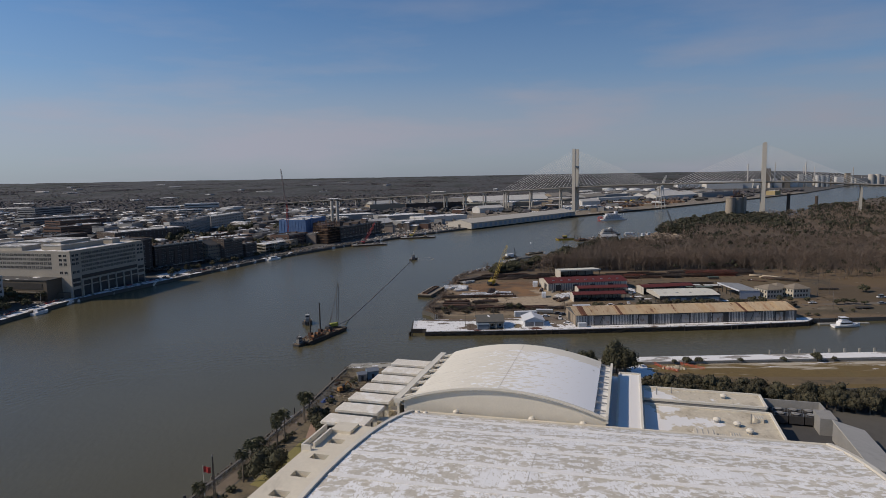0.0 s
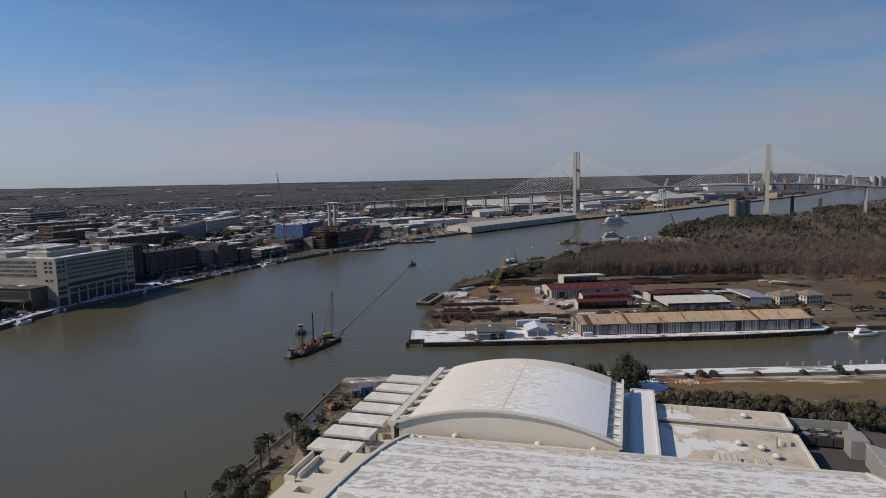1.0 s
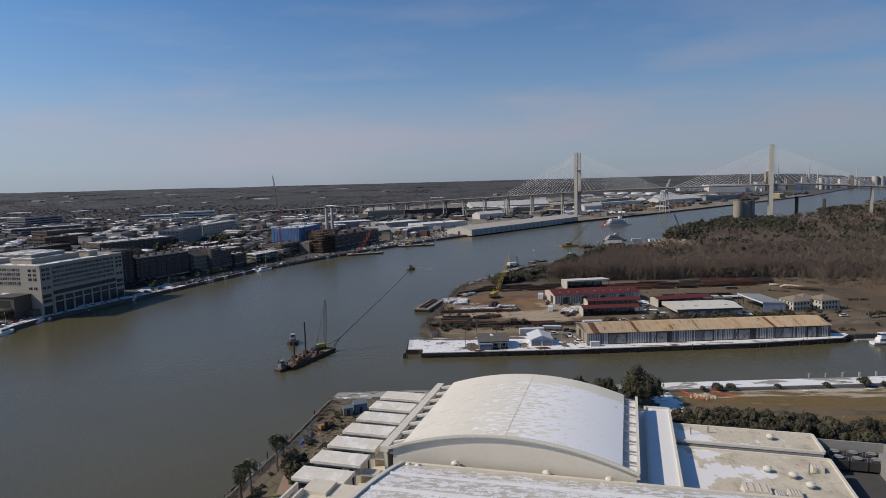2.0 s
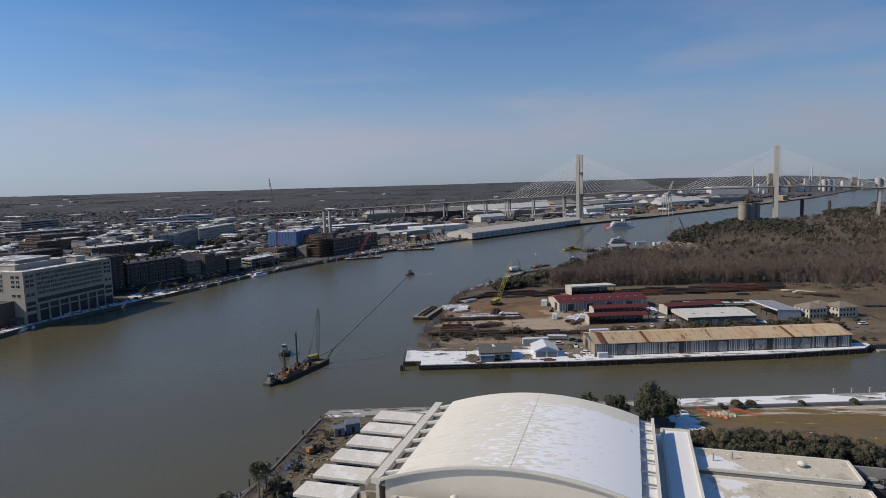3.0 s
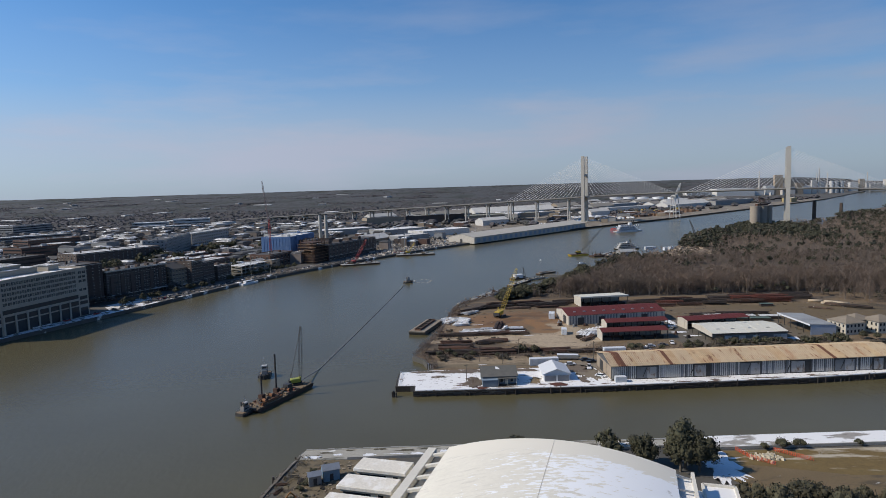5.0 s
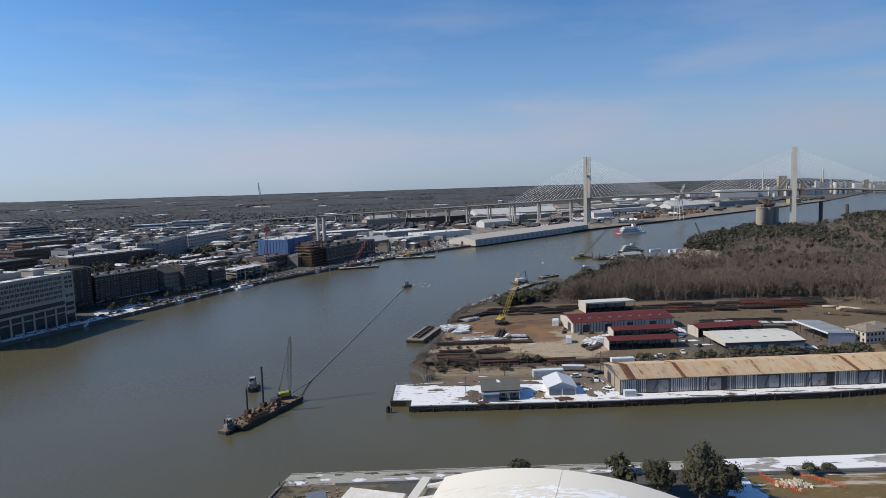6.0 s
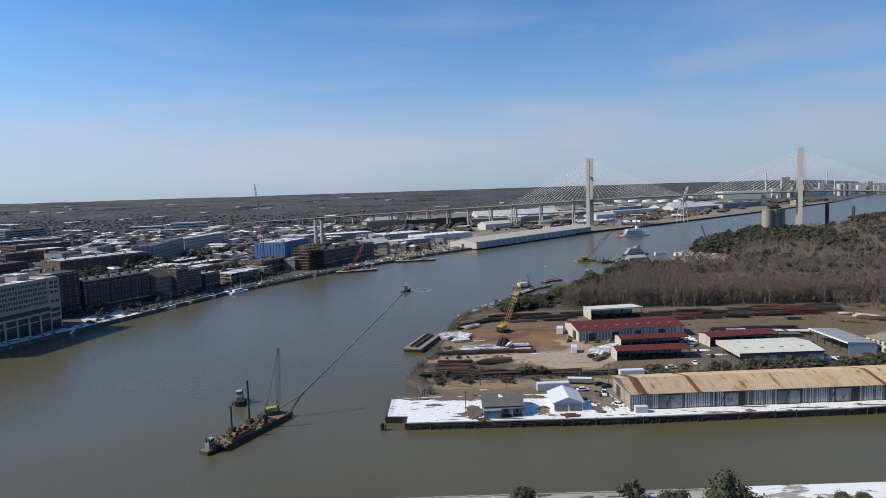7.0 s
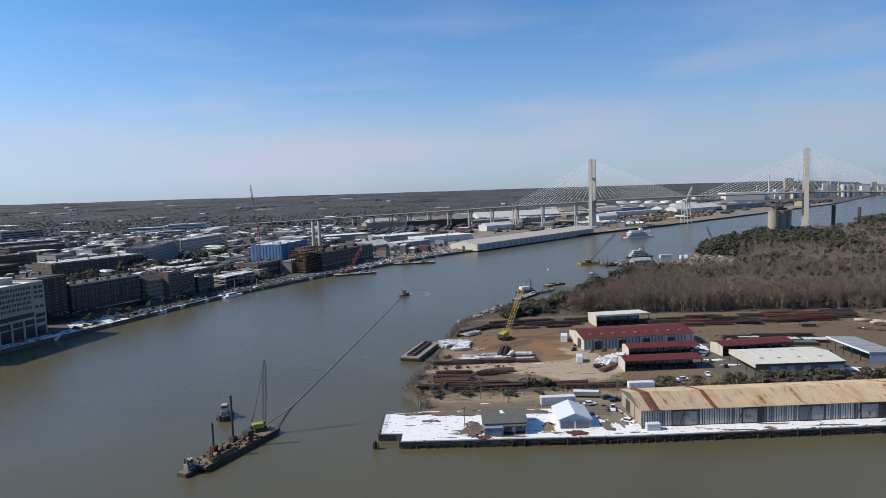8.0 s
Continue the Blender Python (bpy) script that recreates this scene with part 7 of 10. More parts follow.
for i in range(150):
    x = rp.uniform(226, 420)
    y = np.interp(x, [226, 275, 420], [440, 436, 458]) - abs(rp.normal()) * 5
    h = rp.uniform(1.5, 4.5)
    spots.append((x, y, 1.6, h * 1.5, h))
for i in range(60):
    spots.append((7.4 + rp.normal() * 1.8, 312 + rp.normal() * 3.0, 2.2, rp.uniform(0.8, 2.2), rp.uniform(0.6, 1.8)))
for i in range(30):
    spots.append((31.3 + rp.normal() * 1.2, 312 + rp.normal() * 2.2, 2.2, rp.uniform(0.6, 1.4), rp.uniform(0.4, 1.2)))
for i in range(200):
    spots.append((rp.uniform(60, 125), 352 + rp.normal() * 3.2, 2.0, rp.uniform(1.5, 5.5), rp.uniform(1.2, 4.2)))
v, t = scatter(BRUSH, spots, rp)
tagged(new("dry_brush", tri_mesh("dry_brush", v, t, M_TWIG)), "tangled brown dry brush along the shore and rows", "brush", kind="stuff")
spots = []
for i in range(300):
    x = rp.uniform(-13, 188)
    y = (345.5 if x < 60 else 348.5) + rp.normal() * 1.3
    h = rp.uniform(1.6, 3.6) * (1.2 if x > 112 else 0.7)
    if noise.noise(Vector((x * 0.11, 4.0, 0))) < (0.12 if x < 75 else -0.1):
        continue
    spots.append((x, y, 1.5, h * 2.0, h * 1.1))
for i in range(60):
    h = rp.uniform(2, 4.5)
    spots.append((rp.uniform(120, 172), 356.5 + rp.normal() * 1.0, 1.5, h * 1.5, h))
for i in range(50):
    h = rp.uniform(1, 2.2)
    spots.append((rp.uniform(-8, 30), rp.choice([362, 381, 394, 398]) + rp.normal() * 0.8, 1.8, h * 1.6, h * 0.8))
v, t = scatter(GREEN_FAR, spots, rp)
tagged(new("undergrowth", tri_mesh("undergrowth", v, t, mat("dark_undergrowth", (0.036, 0.031, 0.022), (0.075, 0.058, 0.04), rough=0.95, scale=0.2, bump=0, piece=0.75))), "dense dark undergrowth between yard and sheds", "undergrowth", kind="stuff")
# loose scrap on the yard floor
bm = M()
for i in range(900):
    x, y = rp.uniform(-8, 230), rp.uniform(336, 470)
    if 60 < x < 112 and 360 < y < 428 or 116 < x < 156 and 356 < y < 402 or 36 < x < 60 and 350 < y < 440:
        continue
    L, s_ = rp.uniform(0.4, 2.2), rp.uniform(0.06, 0.22)
    a = rp.uniform(0, 3.14)
    beam(bm, (x - L * math.cos(a) / 2, y - L * math.sin(a) / 2, 2.1 + s_ / 2), (x + L * math.cos(a) / 2, y + L * math.sin(a) / 2, 2.1 + s_ / 2), s_ * 2, s_)
solo("yard_scrap", bm, mat("scrap", (0.10, 0.065, 0.045), (0.28, 0.23, 0.18), scale=0.12, amount=0.2, piece=0.8), "small rusty and pale scrap strewn over the yard", "scrap", "stuff")
for x, y, h, w in ((252, 386, 5.6, 7.5), (255, 388, 5.0, 6.0), (214, 351, 4.2, 5), (219, 352, 4.6, 5.5), (224, 352, 3.8, 5), (229, 350, 3.0, 5), (201, 357, 4.4, 4.6), (188, 362, 4.6, 5), (193, 360, 4.0, 4.4), (178, 362, 4.2, 5), (171, 361, 4.4, 5), (206, 334, 2.4, 3), (212, 333, 2.0, 3), (262, 330, 2.4, 4), (184, 326, 2.0, 3.6), (188, 325, 1.8, 3.2)):
    leafy_tree("evergreen_tree", x, y, 2.0, h, w, "dark rounded evergreen on the field beyond the sheds", int(x) % 4)
for x, y, h in ((216.7, 374, 10.5), (228.5, 382, 9.5), (203, 336, 11), (247, 352, 9), (240, 340, 8)):
    p = thing("utility_pole", x, y, 2.0, 20, "slim grey timber utility pole", "pole")
    part("pole", cyl(M(), 0, 0, 0, h, 0.16, 0.11, 8), M_PALEBARK, p)
    part("crossarm", box(M(), -0.9, 0.9, -0.06, 0.06, h - 0.8, h - 0.65), M_BARK, p)
car(250.6, 367.8, 5, P_WHITE, "white van parked on the field", "van", 5.4, 2.2)
car(203.0, 355.0, 5, P_WHITE, "white car parked by the cream house")
car(239.0, 350.5, 8, P_SILVER, "silver car parked beside the field track")
for x, y, rz, L, W in ((222, 340, 4, 9, 3.2), (236, 396, -6, 12, 2.4)):
    fl = thing("flat_trailer", x, y, 2.06, rz, "low dark flat trailer standing on the field", "trailer")
    part("bed", box(M(), -L / 2, L / 2, -W / 2, W / 2, 0.7, 0.95), M_TIMBER, fl)
    for a in (-0.3, 0.3):
        part("axle", box(M(), a * L - 0.4, a * L + 0.4, -W / 2, W / 2, 0.0, 0.7), M_DARK, fl)

# ---- work barge with crane, spuds and clutter ----
M_HULL = mat("rusty_hull", (0.06, 0.04, 0.03), (0.10, 0.06, 0.04), scale=0.4, rough=0.9)
M_DECKBROWN = mat("muddy_deck", (0.16, 0.113, 0.07), (0.22, 0.16, 0.10), scale=0.5, rough=0.95)
ang = math.degrees(math.atan2(320.5 - 291.5, -58.6 + 71.8))
wb = thing("work_barge", -65.2, 306, 0, ang, "long rusty work barge loaded with machinery", "barge")


def hull(L, W, z0, z1, rake=2.2):
    bm = M()
    prof = [(-L / 2 + rake, z0), (L / 2 - rake, z0), (L / 2, z1 - 0.5), (L / 2, z1), (-L / 2, z1), (-L / 2, z1 - 0.5)]
    a, b = [[bm.verts.new((x, y, z)) for x, z in prof] for y in (-W / 2, W / 2)]
    bm.faces.new(a)
    bm.faces.new(b[::-1])
    for i in range(6):
        j = (i + 1) % 6
        bm.faces.new((a[j], a[i], b[i], b[j]))
    return bm


part("hull", hull(32, 7.4, -1.0, 1.5), M_HULL, wb)
dk = part("deck", box(M(), -15.8, 15.8, -3.5, 3.5, 1.5, 1.62), M_DECKBROWN, wb)
for i in range(14):
    for s in (-3.6, 3.6):
        part("bollard", cyl(M(), -14.5 + i * 2.2, s, 1.5, 1.95, 0.14, 0.14, 6), M_DARK, wb)
rr = np.random.default_rng(9)
for i in range(84):
    a, b, s = rr.uniform(-14.5, 8), rr.uniform(-3.0, 3.0), rr.uniform(0.15, 0.6)
    t = thing("deck_gear", 0, 0, 0, 0, "brown machinery and stores on the work barge", "equipment", "gear on the barge")
    t.matrix_basis = wb.matrix_basis @ pose(a, b, 1.62, 0, 0, rr.uniform(0, 180))
    kind = rr.integers(3)
    m_ = (M_RUST, M_DECKBROWN, M_DARK, M_BARK, M_REDSTOCK)[rr.integers(5)]
    if kind == 0:
        bm = box(M(), -s * 1.4, s * 1.4, -s, s, 0, s * 1.3)
        bmesh.ops.bevel(bm, geom=bm.edges[:], offset=0.08, segments=1, affect="EDGES")
    elif kind == 1:
        bm = cyl(M(), 0, 0, 0, s * 1.1, s * 0.8, s * 0.8, 10)
    else:
        bm = M()
        for j in range(4):
            beam(bm, (-s * 2, j * 0.3, 0.15 + 0.05 * j), (s * 2, j * 0.3 + rr.normal() * 0.2, 0.15 + 0.2 * j), 0.25)
    part("body", bm, m_, t)
M_ORANGERUST = mat("orange_rust", (0.24, 0.105, 0.045), (0.13, 0.06, 0.03), scale=0.6, rough=0.9, piece=0.4)
for a, b in ((-9.5, -1.2), (-4.0, 0.4), (3.4, -1.4)):
    w_ = part("winch_bed", box(M(), a - 1.3, a + 1.3, b - 1.0, b + 1.0, 1.62, 1.9), M_DARK, wb)
    dr = part("winch_drum", tube(M(), [(a, b - 0.85, 2.5), (a, b + 0.85, 2.5)], 0.62, 12), M_ORANGERUST, w_)
    for q in (-0.95, 0.95):
        part("winch_cheek", cyl(M(), 0, 0, -0.06, 0.06, 0.85, 0.85, 14), M_RUST, w_).matrix_basis = pose(a, b + q, 2.5, 90, 0, 0)
for a0, a1, b0, b1, z in ((-13, -2, -2.9, -2.5, 1.9), (-12, -1, -2.3, -2.1, 1.9), (-12.5, -3, -2.6, -2.3, 2.35), (2, 9, 2.6, 2.9, 1.9), (3, 10, 2.0, 2.2, 1.9)):
    part("deck_pipe", tube(M(), [(a0, b0, z), (a1, b1, z)], 0.26, 8), M_ORANGERUST, wb)
part("engine_house", box(M(), 4.6, 7.2, -0.4, 2.2, 1.62, 3.7, 0, 0.06), M_DARK, wb)
for a, b, h, r in ((-6.8, 2.4, 10.5, 0.32), (1.0, 2.2, 16.5, 0.36)):
    sp = part("spud", cyl(M(), a, b, -2, h, r, r, 10), M_DARK, wb, "tall dark spud pile")
    part("spud_well", box(M(), a - 0.9, a + 0.9, b - 0.9, b + 0.9, 1.6, 3.4), M_RUST, sp)
crawler_crane("barge_crane", -61.0, 317.2, 1.62, 25, (-59.6, 320.6, 24.0), mat("crane_green", (0.36, 0.36, 0.05), (0.26, 0.26, 0.04), scale=0.8, rough=0.5), mat("boom_black", (0.035, 0.035, 0.033), (0.06, 0.055, 0.05)), "yellow-green crawler crane on the barge with a dark lattice boom", body=0.8, base=0.9)
# push boat at the barge's end
M_BOATPAINT = mat("worn_boat_paint", (0.46, 0.46, 0.45), (0.30, 0.29, 0.275), scale=0.7, rough=0.6, layers=[((0.17, 0.10, 0.065), 0.9, 0.6, 0.68, (1, 1, 0.35))])


def workboat(x, y, rz, L, W, label, house_h=3.2, white=M_BOATPAINT, mast=True):
    b = thing("workboat", x, y, 0, rz, label, "boat")
    bm = M()
    pts = [(-L / 2, -W / 2), (L * 0.25, -W / 2), (L * 0.42, -W * 0.3), (L / 2, 0), (L * 0.42, W * 0.3), (L * 0.25, W / 2), (-L / 2, W / 2)]
    prism(bm, pts, -0.8, 1.1)
    part("hull", bm, M_DARK, b)
    part("deck", prism(M(), [(p[0] * 0.94, p[1] * 0.9) for p in pts], 1.1, 1.2), M_DECKBROWN, b)
    part("bulwark", prism(M(), [(L * 0.2, -W / 2), (L * 0.42, -W * 0.3), (L / 2, 0), (L * 0.42, W * 0.3), (L * 0.2, W / 2), (L * 0.3, 0)], 1.2, 1.7), M_DARK, b)
    bm = box(M(), -L * 0.24, L * 0.2, -W * 0.27, W * 0.27, 1.2, 3.0, 0, 0.05)
    bmesh.ops.bevel(bm, geom=bm.edges[:], offset=0.12, segments=1, affect="EDGES")
    house = part("deckhouse", bm, white, b)
    for a in (-0.14, -0.02, 0.1):
        part("porthole", box(M(), L * a - 0.25, L * a + 0.25, -W * 0.275, W * 0.275, 1.9, 2.4), M_GLASS, house)
    zt = 3.0 + house_h * 0.62
    part("wheelhouse", box(M(), -L * 0.06, L * 0.15, -W * 0.19, W * 0.19, 3.0, zt), M_BOATPAINT, b)
    part("wheelhouse_window", box(M(), -L * 0.065, L * 0.155, -W * 0.2, W * 0.2, zt - 0.95, zt - 0.3), M_GLASS, b)
    part("roof", box(M(), -L * 0.08, L * 0.17, -W * 0.22, W * 0.22, zt, zt + 0.12), M_BOATPAINT, b)
    for sd in (-1, 1):
        part("funnel", cyl(M(), -L * 0.17, sd * W * 0.18, 3.0, 4.5, 0.22, 0.22, 8), M_DARK, b)
        part("rail", tube(M(), [(-L * 0.47, sd * W * 0.42, 2.0), (L * 0.2, sd * W * 0.42, 2.0)], 0.05, 5), M_STEEL, b)
        part("push_knee", box(M(), L * 0.44, L * 0.49, sd * W * 0.2 - 0.2, sd * W * 0.2 + 0.2, 0.4, 2.4), M_DARK, b)
    if mast:
        bm = cyl(M(), 0.02 * L, 0, zt, zt + house_h + 0.8, 0.08, 0.05, 6)
        box(bm, 0.02 * L - 0.06, 0.02 * L + 0.06, -0.6, 0.6, zt + house_h * 0.7, zt + house_h * 0.7 + 0.1)
        part("mast", bm, M_STEEL, b)
    for i in range(6):
        part("tyre_fender", cyl(M(), -L * 0.4 + i * L * 0.13, -W / 2 - 0.12, 0.3, 1.0, 0.3, 0.3, 8), M_DARK, b)
    return b


workboat(-73.1, 290.2, 65, 6.0, 3.4, "small weathered push boat nosed against the work barge", 1.7, mat("tug_grey", (0.26, 0.25, 0.235), (0.16, 0.15, 0.14), scale=0.6))
workboat(-78.9, 334.0, -80, 9.0, 4.6, "black and grey tugboat lying still", 3.0, mat("tug_grey", (0.42, 0.41, 0.40), (0.26, 0.25, 0.24), scale=0.6))
workboat(-34.9, 582, 20, 7.5, 3.4, "small dark tugboat at the far end of the tow line", 2.6, mat("tug_grey", (0.22, 0.21, 0.20)))
# discharge line from barge to tug, just above the water
bm = M()
p0, p1 = Vector((-60.2, 318.4, 3.4)), Vector((-36.5, 577, 1.2))
pts = []
for i in range(41):
    k = i / 40
    p = p0.lerp(p1, k)
    p.z = 0.1 + 2.6 * max(0, 1 - k * 11) + 0.9 * max(0, k * 12 - 11)
    p.x += 0.5 * math.sin(math.pi * k)
    pts.append(p)
across = (p1 - p0).cross(Vector((0, 0, 1))).normalized()
rings = [[bm.verts.new(p + across * (0.21 * math.cos(a * math.pi / 4)) + Vector((0, 0, 0.21 * math.sin(a * math.pi / 4)))) for a in range(8)] for p in pts]
for a, b in zip(rings, rings[1:]):
    for i in range(8):
        bm.faces.new((a[i], a[(i + 1) % 8], b[(i + 1) % 8], b[i]))
solo("tow_line", bm, mat("grey_hose", (0.27, 0.265, 0.25), (0.17, 0.165, 0.155), scale=0.5), "long dark floating line stretched over the river", "hose")
bm = M()
ring = []
for i in range(72):
    a = 6.2832 * i / 72
    wob = 1 + 0.25 * noise.noise(Vector((math.cos(a) * 2, math.sin(a) * 2, 4.0)))
    r0 = 0.9 + 0.16 * noise.noise(Vector((math.cos(a) * 5, math.sin(a) * 5, 9.0)))
    ring.append([bm.verts.new((-24 + 8.5 * math.cos(a) * wob * k, 588.5 + 9.5 * math.sin(a) * wob * k, 0.012)) for k in (r0 - 0.07, r0 + 0.07)])
for i in range(72):
    if noise.noise(Vector((i * 0.35, 2.0, 0.0))) > -0.12:
        a, b = ring[i], ring[(i + 1) % 72]
        bm.faces.new((a[0], a[1], b[1], b[0]))
solo("wake_foam", bm, mat("foam", (0.42, 0.42, 0.41), (0.2, 0.19, 0.16), scale=0.8, amount=0.3, layers=[((0.10, 0.09, 0.06), 0.7, 0.5, 0.56, (1, 1, 1))]), "thin broken ring of foam on the river behind the tug", "foam", "structure")
# flat barge by the shore
fb = thing("flat_barge", -14.2, 415, 0, math.degrees(math.atan2(28.5, 8.6)), "empty flat barge with a long open hold", "barge")
part("hull", hull(30, 9.2, -1, 1.9, 1.6), mat("barge_hull", (0.15, 0.13, 0.105), (0.1, 0.085, 0.07), scale=0.4), fb)
part("deck", box(M(), -14.8, 14.8, -4.5, 4.5, 1.9, 1.97), mat("barge_deck", (0.27, 0.225, 0.17), (0.19, 0.155, 0.115), scale=0.4), fb)
bm = M()
for a, b in (((-12.5, -1.2), (12.5, -1.2)), ((12.5, -1.2), (12.5, 2.0)), ((12.5, 2.0), (-12.5, 2.0)), ((-12.5, 2.0), (-12.5, -1.2))):
    beam(bm, (*a, 2.4), (*b, 2.4), 0.25, 0.9)
part("coaming", bm, M_RUST, fb)
part("hold", box(M(), -12.3, 12.3, -1.0, 1.8, 1.97, 2.02), M_RUST, fb)
for i in range(5):
    part("hatch_beam", box(M(), -9 + i * 4.2, -8.7 + i * 4.2, -1.2, 2.0, 2.5, 2.75), M_BARK, fb)
pt = thing("pontoon", 24.4, 512, 0, 60.4, "long pale pontoon moored below the shore trees", "pontoon")
part("hull", hull(40, 4.2, -0.5, 0.9, 0.6), M_CONC, pt)
part("deck", box(M(), -19.4, 19.4, -1.9, 1.9, 0.9, 1.05), M_SNOWLUMBER, pt)
for i in range(9):
    part("deck_load", box(M(), -17 + i * 3.9, -15 + i * 3.9, -1.2, 0.6 + 0.1 * (i % 3), 1.05, 1.5 + 0.25 * (i % 4)), (M_STEEL, M_RUST, M_CONC)[i % 3], pt)
# jetty with floats and a walkway
jt = thing("jetty", 0, 0, 0, 0, "low grey timber jetty with moored floats", "jetty", kind="structure")
for pts in (((60, 576), (77, 588.5)), ((58, 573), (74, 584.5))):
    part("walkway", beam(M(), (*pts[0], 0.9), (*pts[1], 0.9), 3.0, 0.8), M_CONC, jt)
truss = part("footbridge", box(M(), -12, 12, -1.0, 1.0, 1.3, 1.7), M_BARK, jt, "narrow brown truss footbridge")
for sd in (-0.8, 0.8):
    bm = M()
    for k in range(10):
        beam(bm, (-12 + k * 2.4, sd, 1.7), (-10.8 + k * 2.4, sd, 3.3), 0.22)
        beam(bm, (-10.8 + k * 2.4, sd, 3.3), (-9.6 + k * 2.4, sd, 1.7), 0.22)
    beam(bm, (-12, sd, 3.3), (12, sd, 3.3), 0.3)
    part("truss", bm, M_BARK, truss)
truss.matrix_basis = pose(86, 579.5, 0, 0, 0, -33)
for k in range(8):
    part("pile", cyl(M(), 60 + k * 2.3, 574 + k * 1.6, -1, 3.0, 0.2, 0.2, 6), M_TIMBER, jt)
for x, y, rz, L, W, lab in ((52.5, 561, 57, 31, 5.5, "long low deck barge at the jetty"), (81, 613, 40, 20, 5, "rusty deck barge beyond the jetty"), (55, 586, 20, 14, 6, "small derrick barge with a white house")):
    b = thing("deck_barge", x, y, 0, rz, lab, "barge")
    part("hull", hull(L, W, -0.6, 1.1, 0.5), M_HULL, b)
    part("deck", box(M(), -L / 2 + 0.5, L / 2 - 0.5, -W / 2 + 0.2, W / 2 - 0.2, 1.1, 1.2), M_CONC, b)
    rq = random.Random(int(x))
    for i in range(9):
        q, w_, s_ = rq.uniform(-L * 0.42, L * 0.42), rq.uniform(-W * 0.3, W * 0.3), rq.uniform(0.3, 0.9)
        part("deck_load", box(M(), q - s_ * 1.6, q + s_ * 1.6, w_ - s_ * 0.6, w_ + s_ * 0.6, 1.2, 1.2 + s_), rq.choice((M_RUST, M_STEEL, M_DARK, M_DECKBROWN)), b)
    if L == 14:
        part("deckhouse", box(M(), -4, 3, -2.2, 2.2, 1.2, 3.8), P_WHITE, b)
        for sd in (-1.8, 1.8):
            part("derrick_leg", beam(M(), (5.5, sd, 1.2), (4.0, 0, 9.5), 0.3), M_DARK, b)
        part("derrick_stay", beam(M(), (4.0, 0, 9.5), (-3, 0, 3.8), 0.14), M_DARK, b)
for x, y, rz, L in ((19, 501.5, 36, 13), (30, 517, 66, 26), (8, 484, 30, 9)):
    b = thing("float", x, y, 0, rz, "low grey pontoon float near the shore", "pontoon")
    part("hull", hull(L, 2.6, -0.4, 0.9, 0.5), M_CONC, b)
    for i in range(int(L / 3)):
        part("deck_load", box(M(), -L / 2 + 1 + i * 3, -L / 2 + 2.6 + i * 3, -0.8, 0.7, 0.9, 1.5), M_RUST if i % 2 else M_STEEL, b)
bo = solo("mooring_buoy", cyl(M(), 0, 0, -0.3, 1.0, 0.9, 0.6, 12), P_WHITE, "small white mooring buoy", "buoy")
bo.matrix_basis = pose(89.8, 705.6, 0)
for x, y, h in ((602, 1127, 36), (754, 1303, 23)):
    pr = thing("old_pier", x, y, -2, 42, "tall dark masonry pier standing by the shore", "pier")
    part("column", box(M(), -2.2, 2.2, -2.2, 2.2, 0, h), M_BLACKSTOCK, pr)
    part("footing", box(M(), -5, 5, -5, 5, 0, 4), M_CONC, pr)
# cabin cruiser
cc = thing("cabin_cruiser", 193, 309, 0, 4, "white cabin cruiser with a flying bridge, moored", "boat")
bm = M()
rings = []
for x_, w_, zt, zk in ((-6.5, 2.0, 1.15, -0.5), (-3, 2.15, 1.15, -0.6), (1, 2.1, 1.3, -0.6), (4, 1.5, 1.55, -0.5), (6, 0.7, 1.8, -0.2), (7.4, 0.06, 2.0, 0.9)):
    rings.append([bm.verts.new(q) for q in ((x_, -w_, zt), (x_, -w_ * 0.8, 0.2), (x_, 0, zk), (x_, w_ * 0.8, 0.2), (x_, w_, zt))])
for a, b in zip(rings, rings[1:]):
    for i in range(5):
        bm.faces.new((a[i], a[(i + 1) % 5], b[(i + 1) % 5], b[i]))
bm.faces.new(rings[0][::-1])
bm.faces.new(rings[-1])
bmesh.ops.recalc_face_normals(bm, faces=bm.faces[:])
part("hull", bm, P_WHITE, cc)
part("cabin", box(M(), -4, 2.6, -1.6, 1.6, 1.3, 2.9, 0, 0.12), P_WHITE, cc)
part("cabin_window", box(M(), -3.4, 2.4, -1.62, 1.62, 1.9, 2.5), M_GLASS, cc)
part("flying_bridge", box(M(), -3, 0.8, -1.3, 1.3, 2.9, 3.7), P_WHITE, cc)
part("hardtop", box(M(), -3.2, 0.6, -1.4, 1.4, 4.9, 5.05), P_WHITE, cc)
for a in (-3, 0.4):
    for s in (-1.2, 1.2):
        part("hardtop_post", box(M(), a - 0.05, a + 0.05, s - 0.05, s + 0.05, 3.7, 4.9), M_STEEL, cc)
part("mast", cyl(M(), -1, 0, 5.05, 7, 0.05, 0.03, 6), M_STEEL, cc)
part("rail", tube(M(), [(2, -2, 1.9), (5, -1.1, 2.0), (6.8, 0, 2.1), (5, 1.1, 2.0), (2, 2, 1.9)], 0.04, 5), M_STEEL, cc)
dockm = thing("floating_dock", 186, 314.5, 0, 0, "grey floating dock with piles", "dock", kind="structure")
part("float", box(M(), -3, 22, -1, 1, -0.2, 0.7), M_CONC, dockm)
for a in (-2, 6, 14, 21):
    part("pile", cyl(M(), a, 1.2, -2, 3.0, 0.2, 0.2, 8), M_TIMBER, dockm)

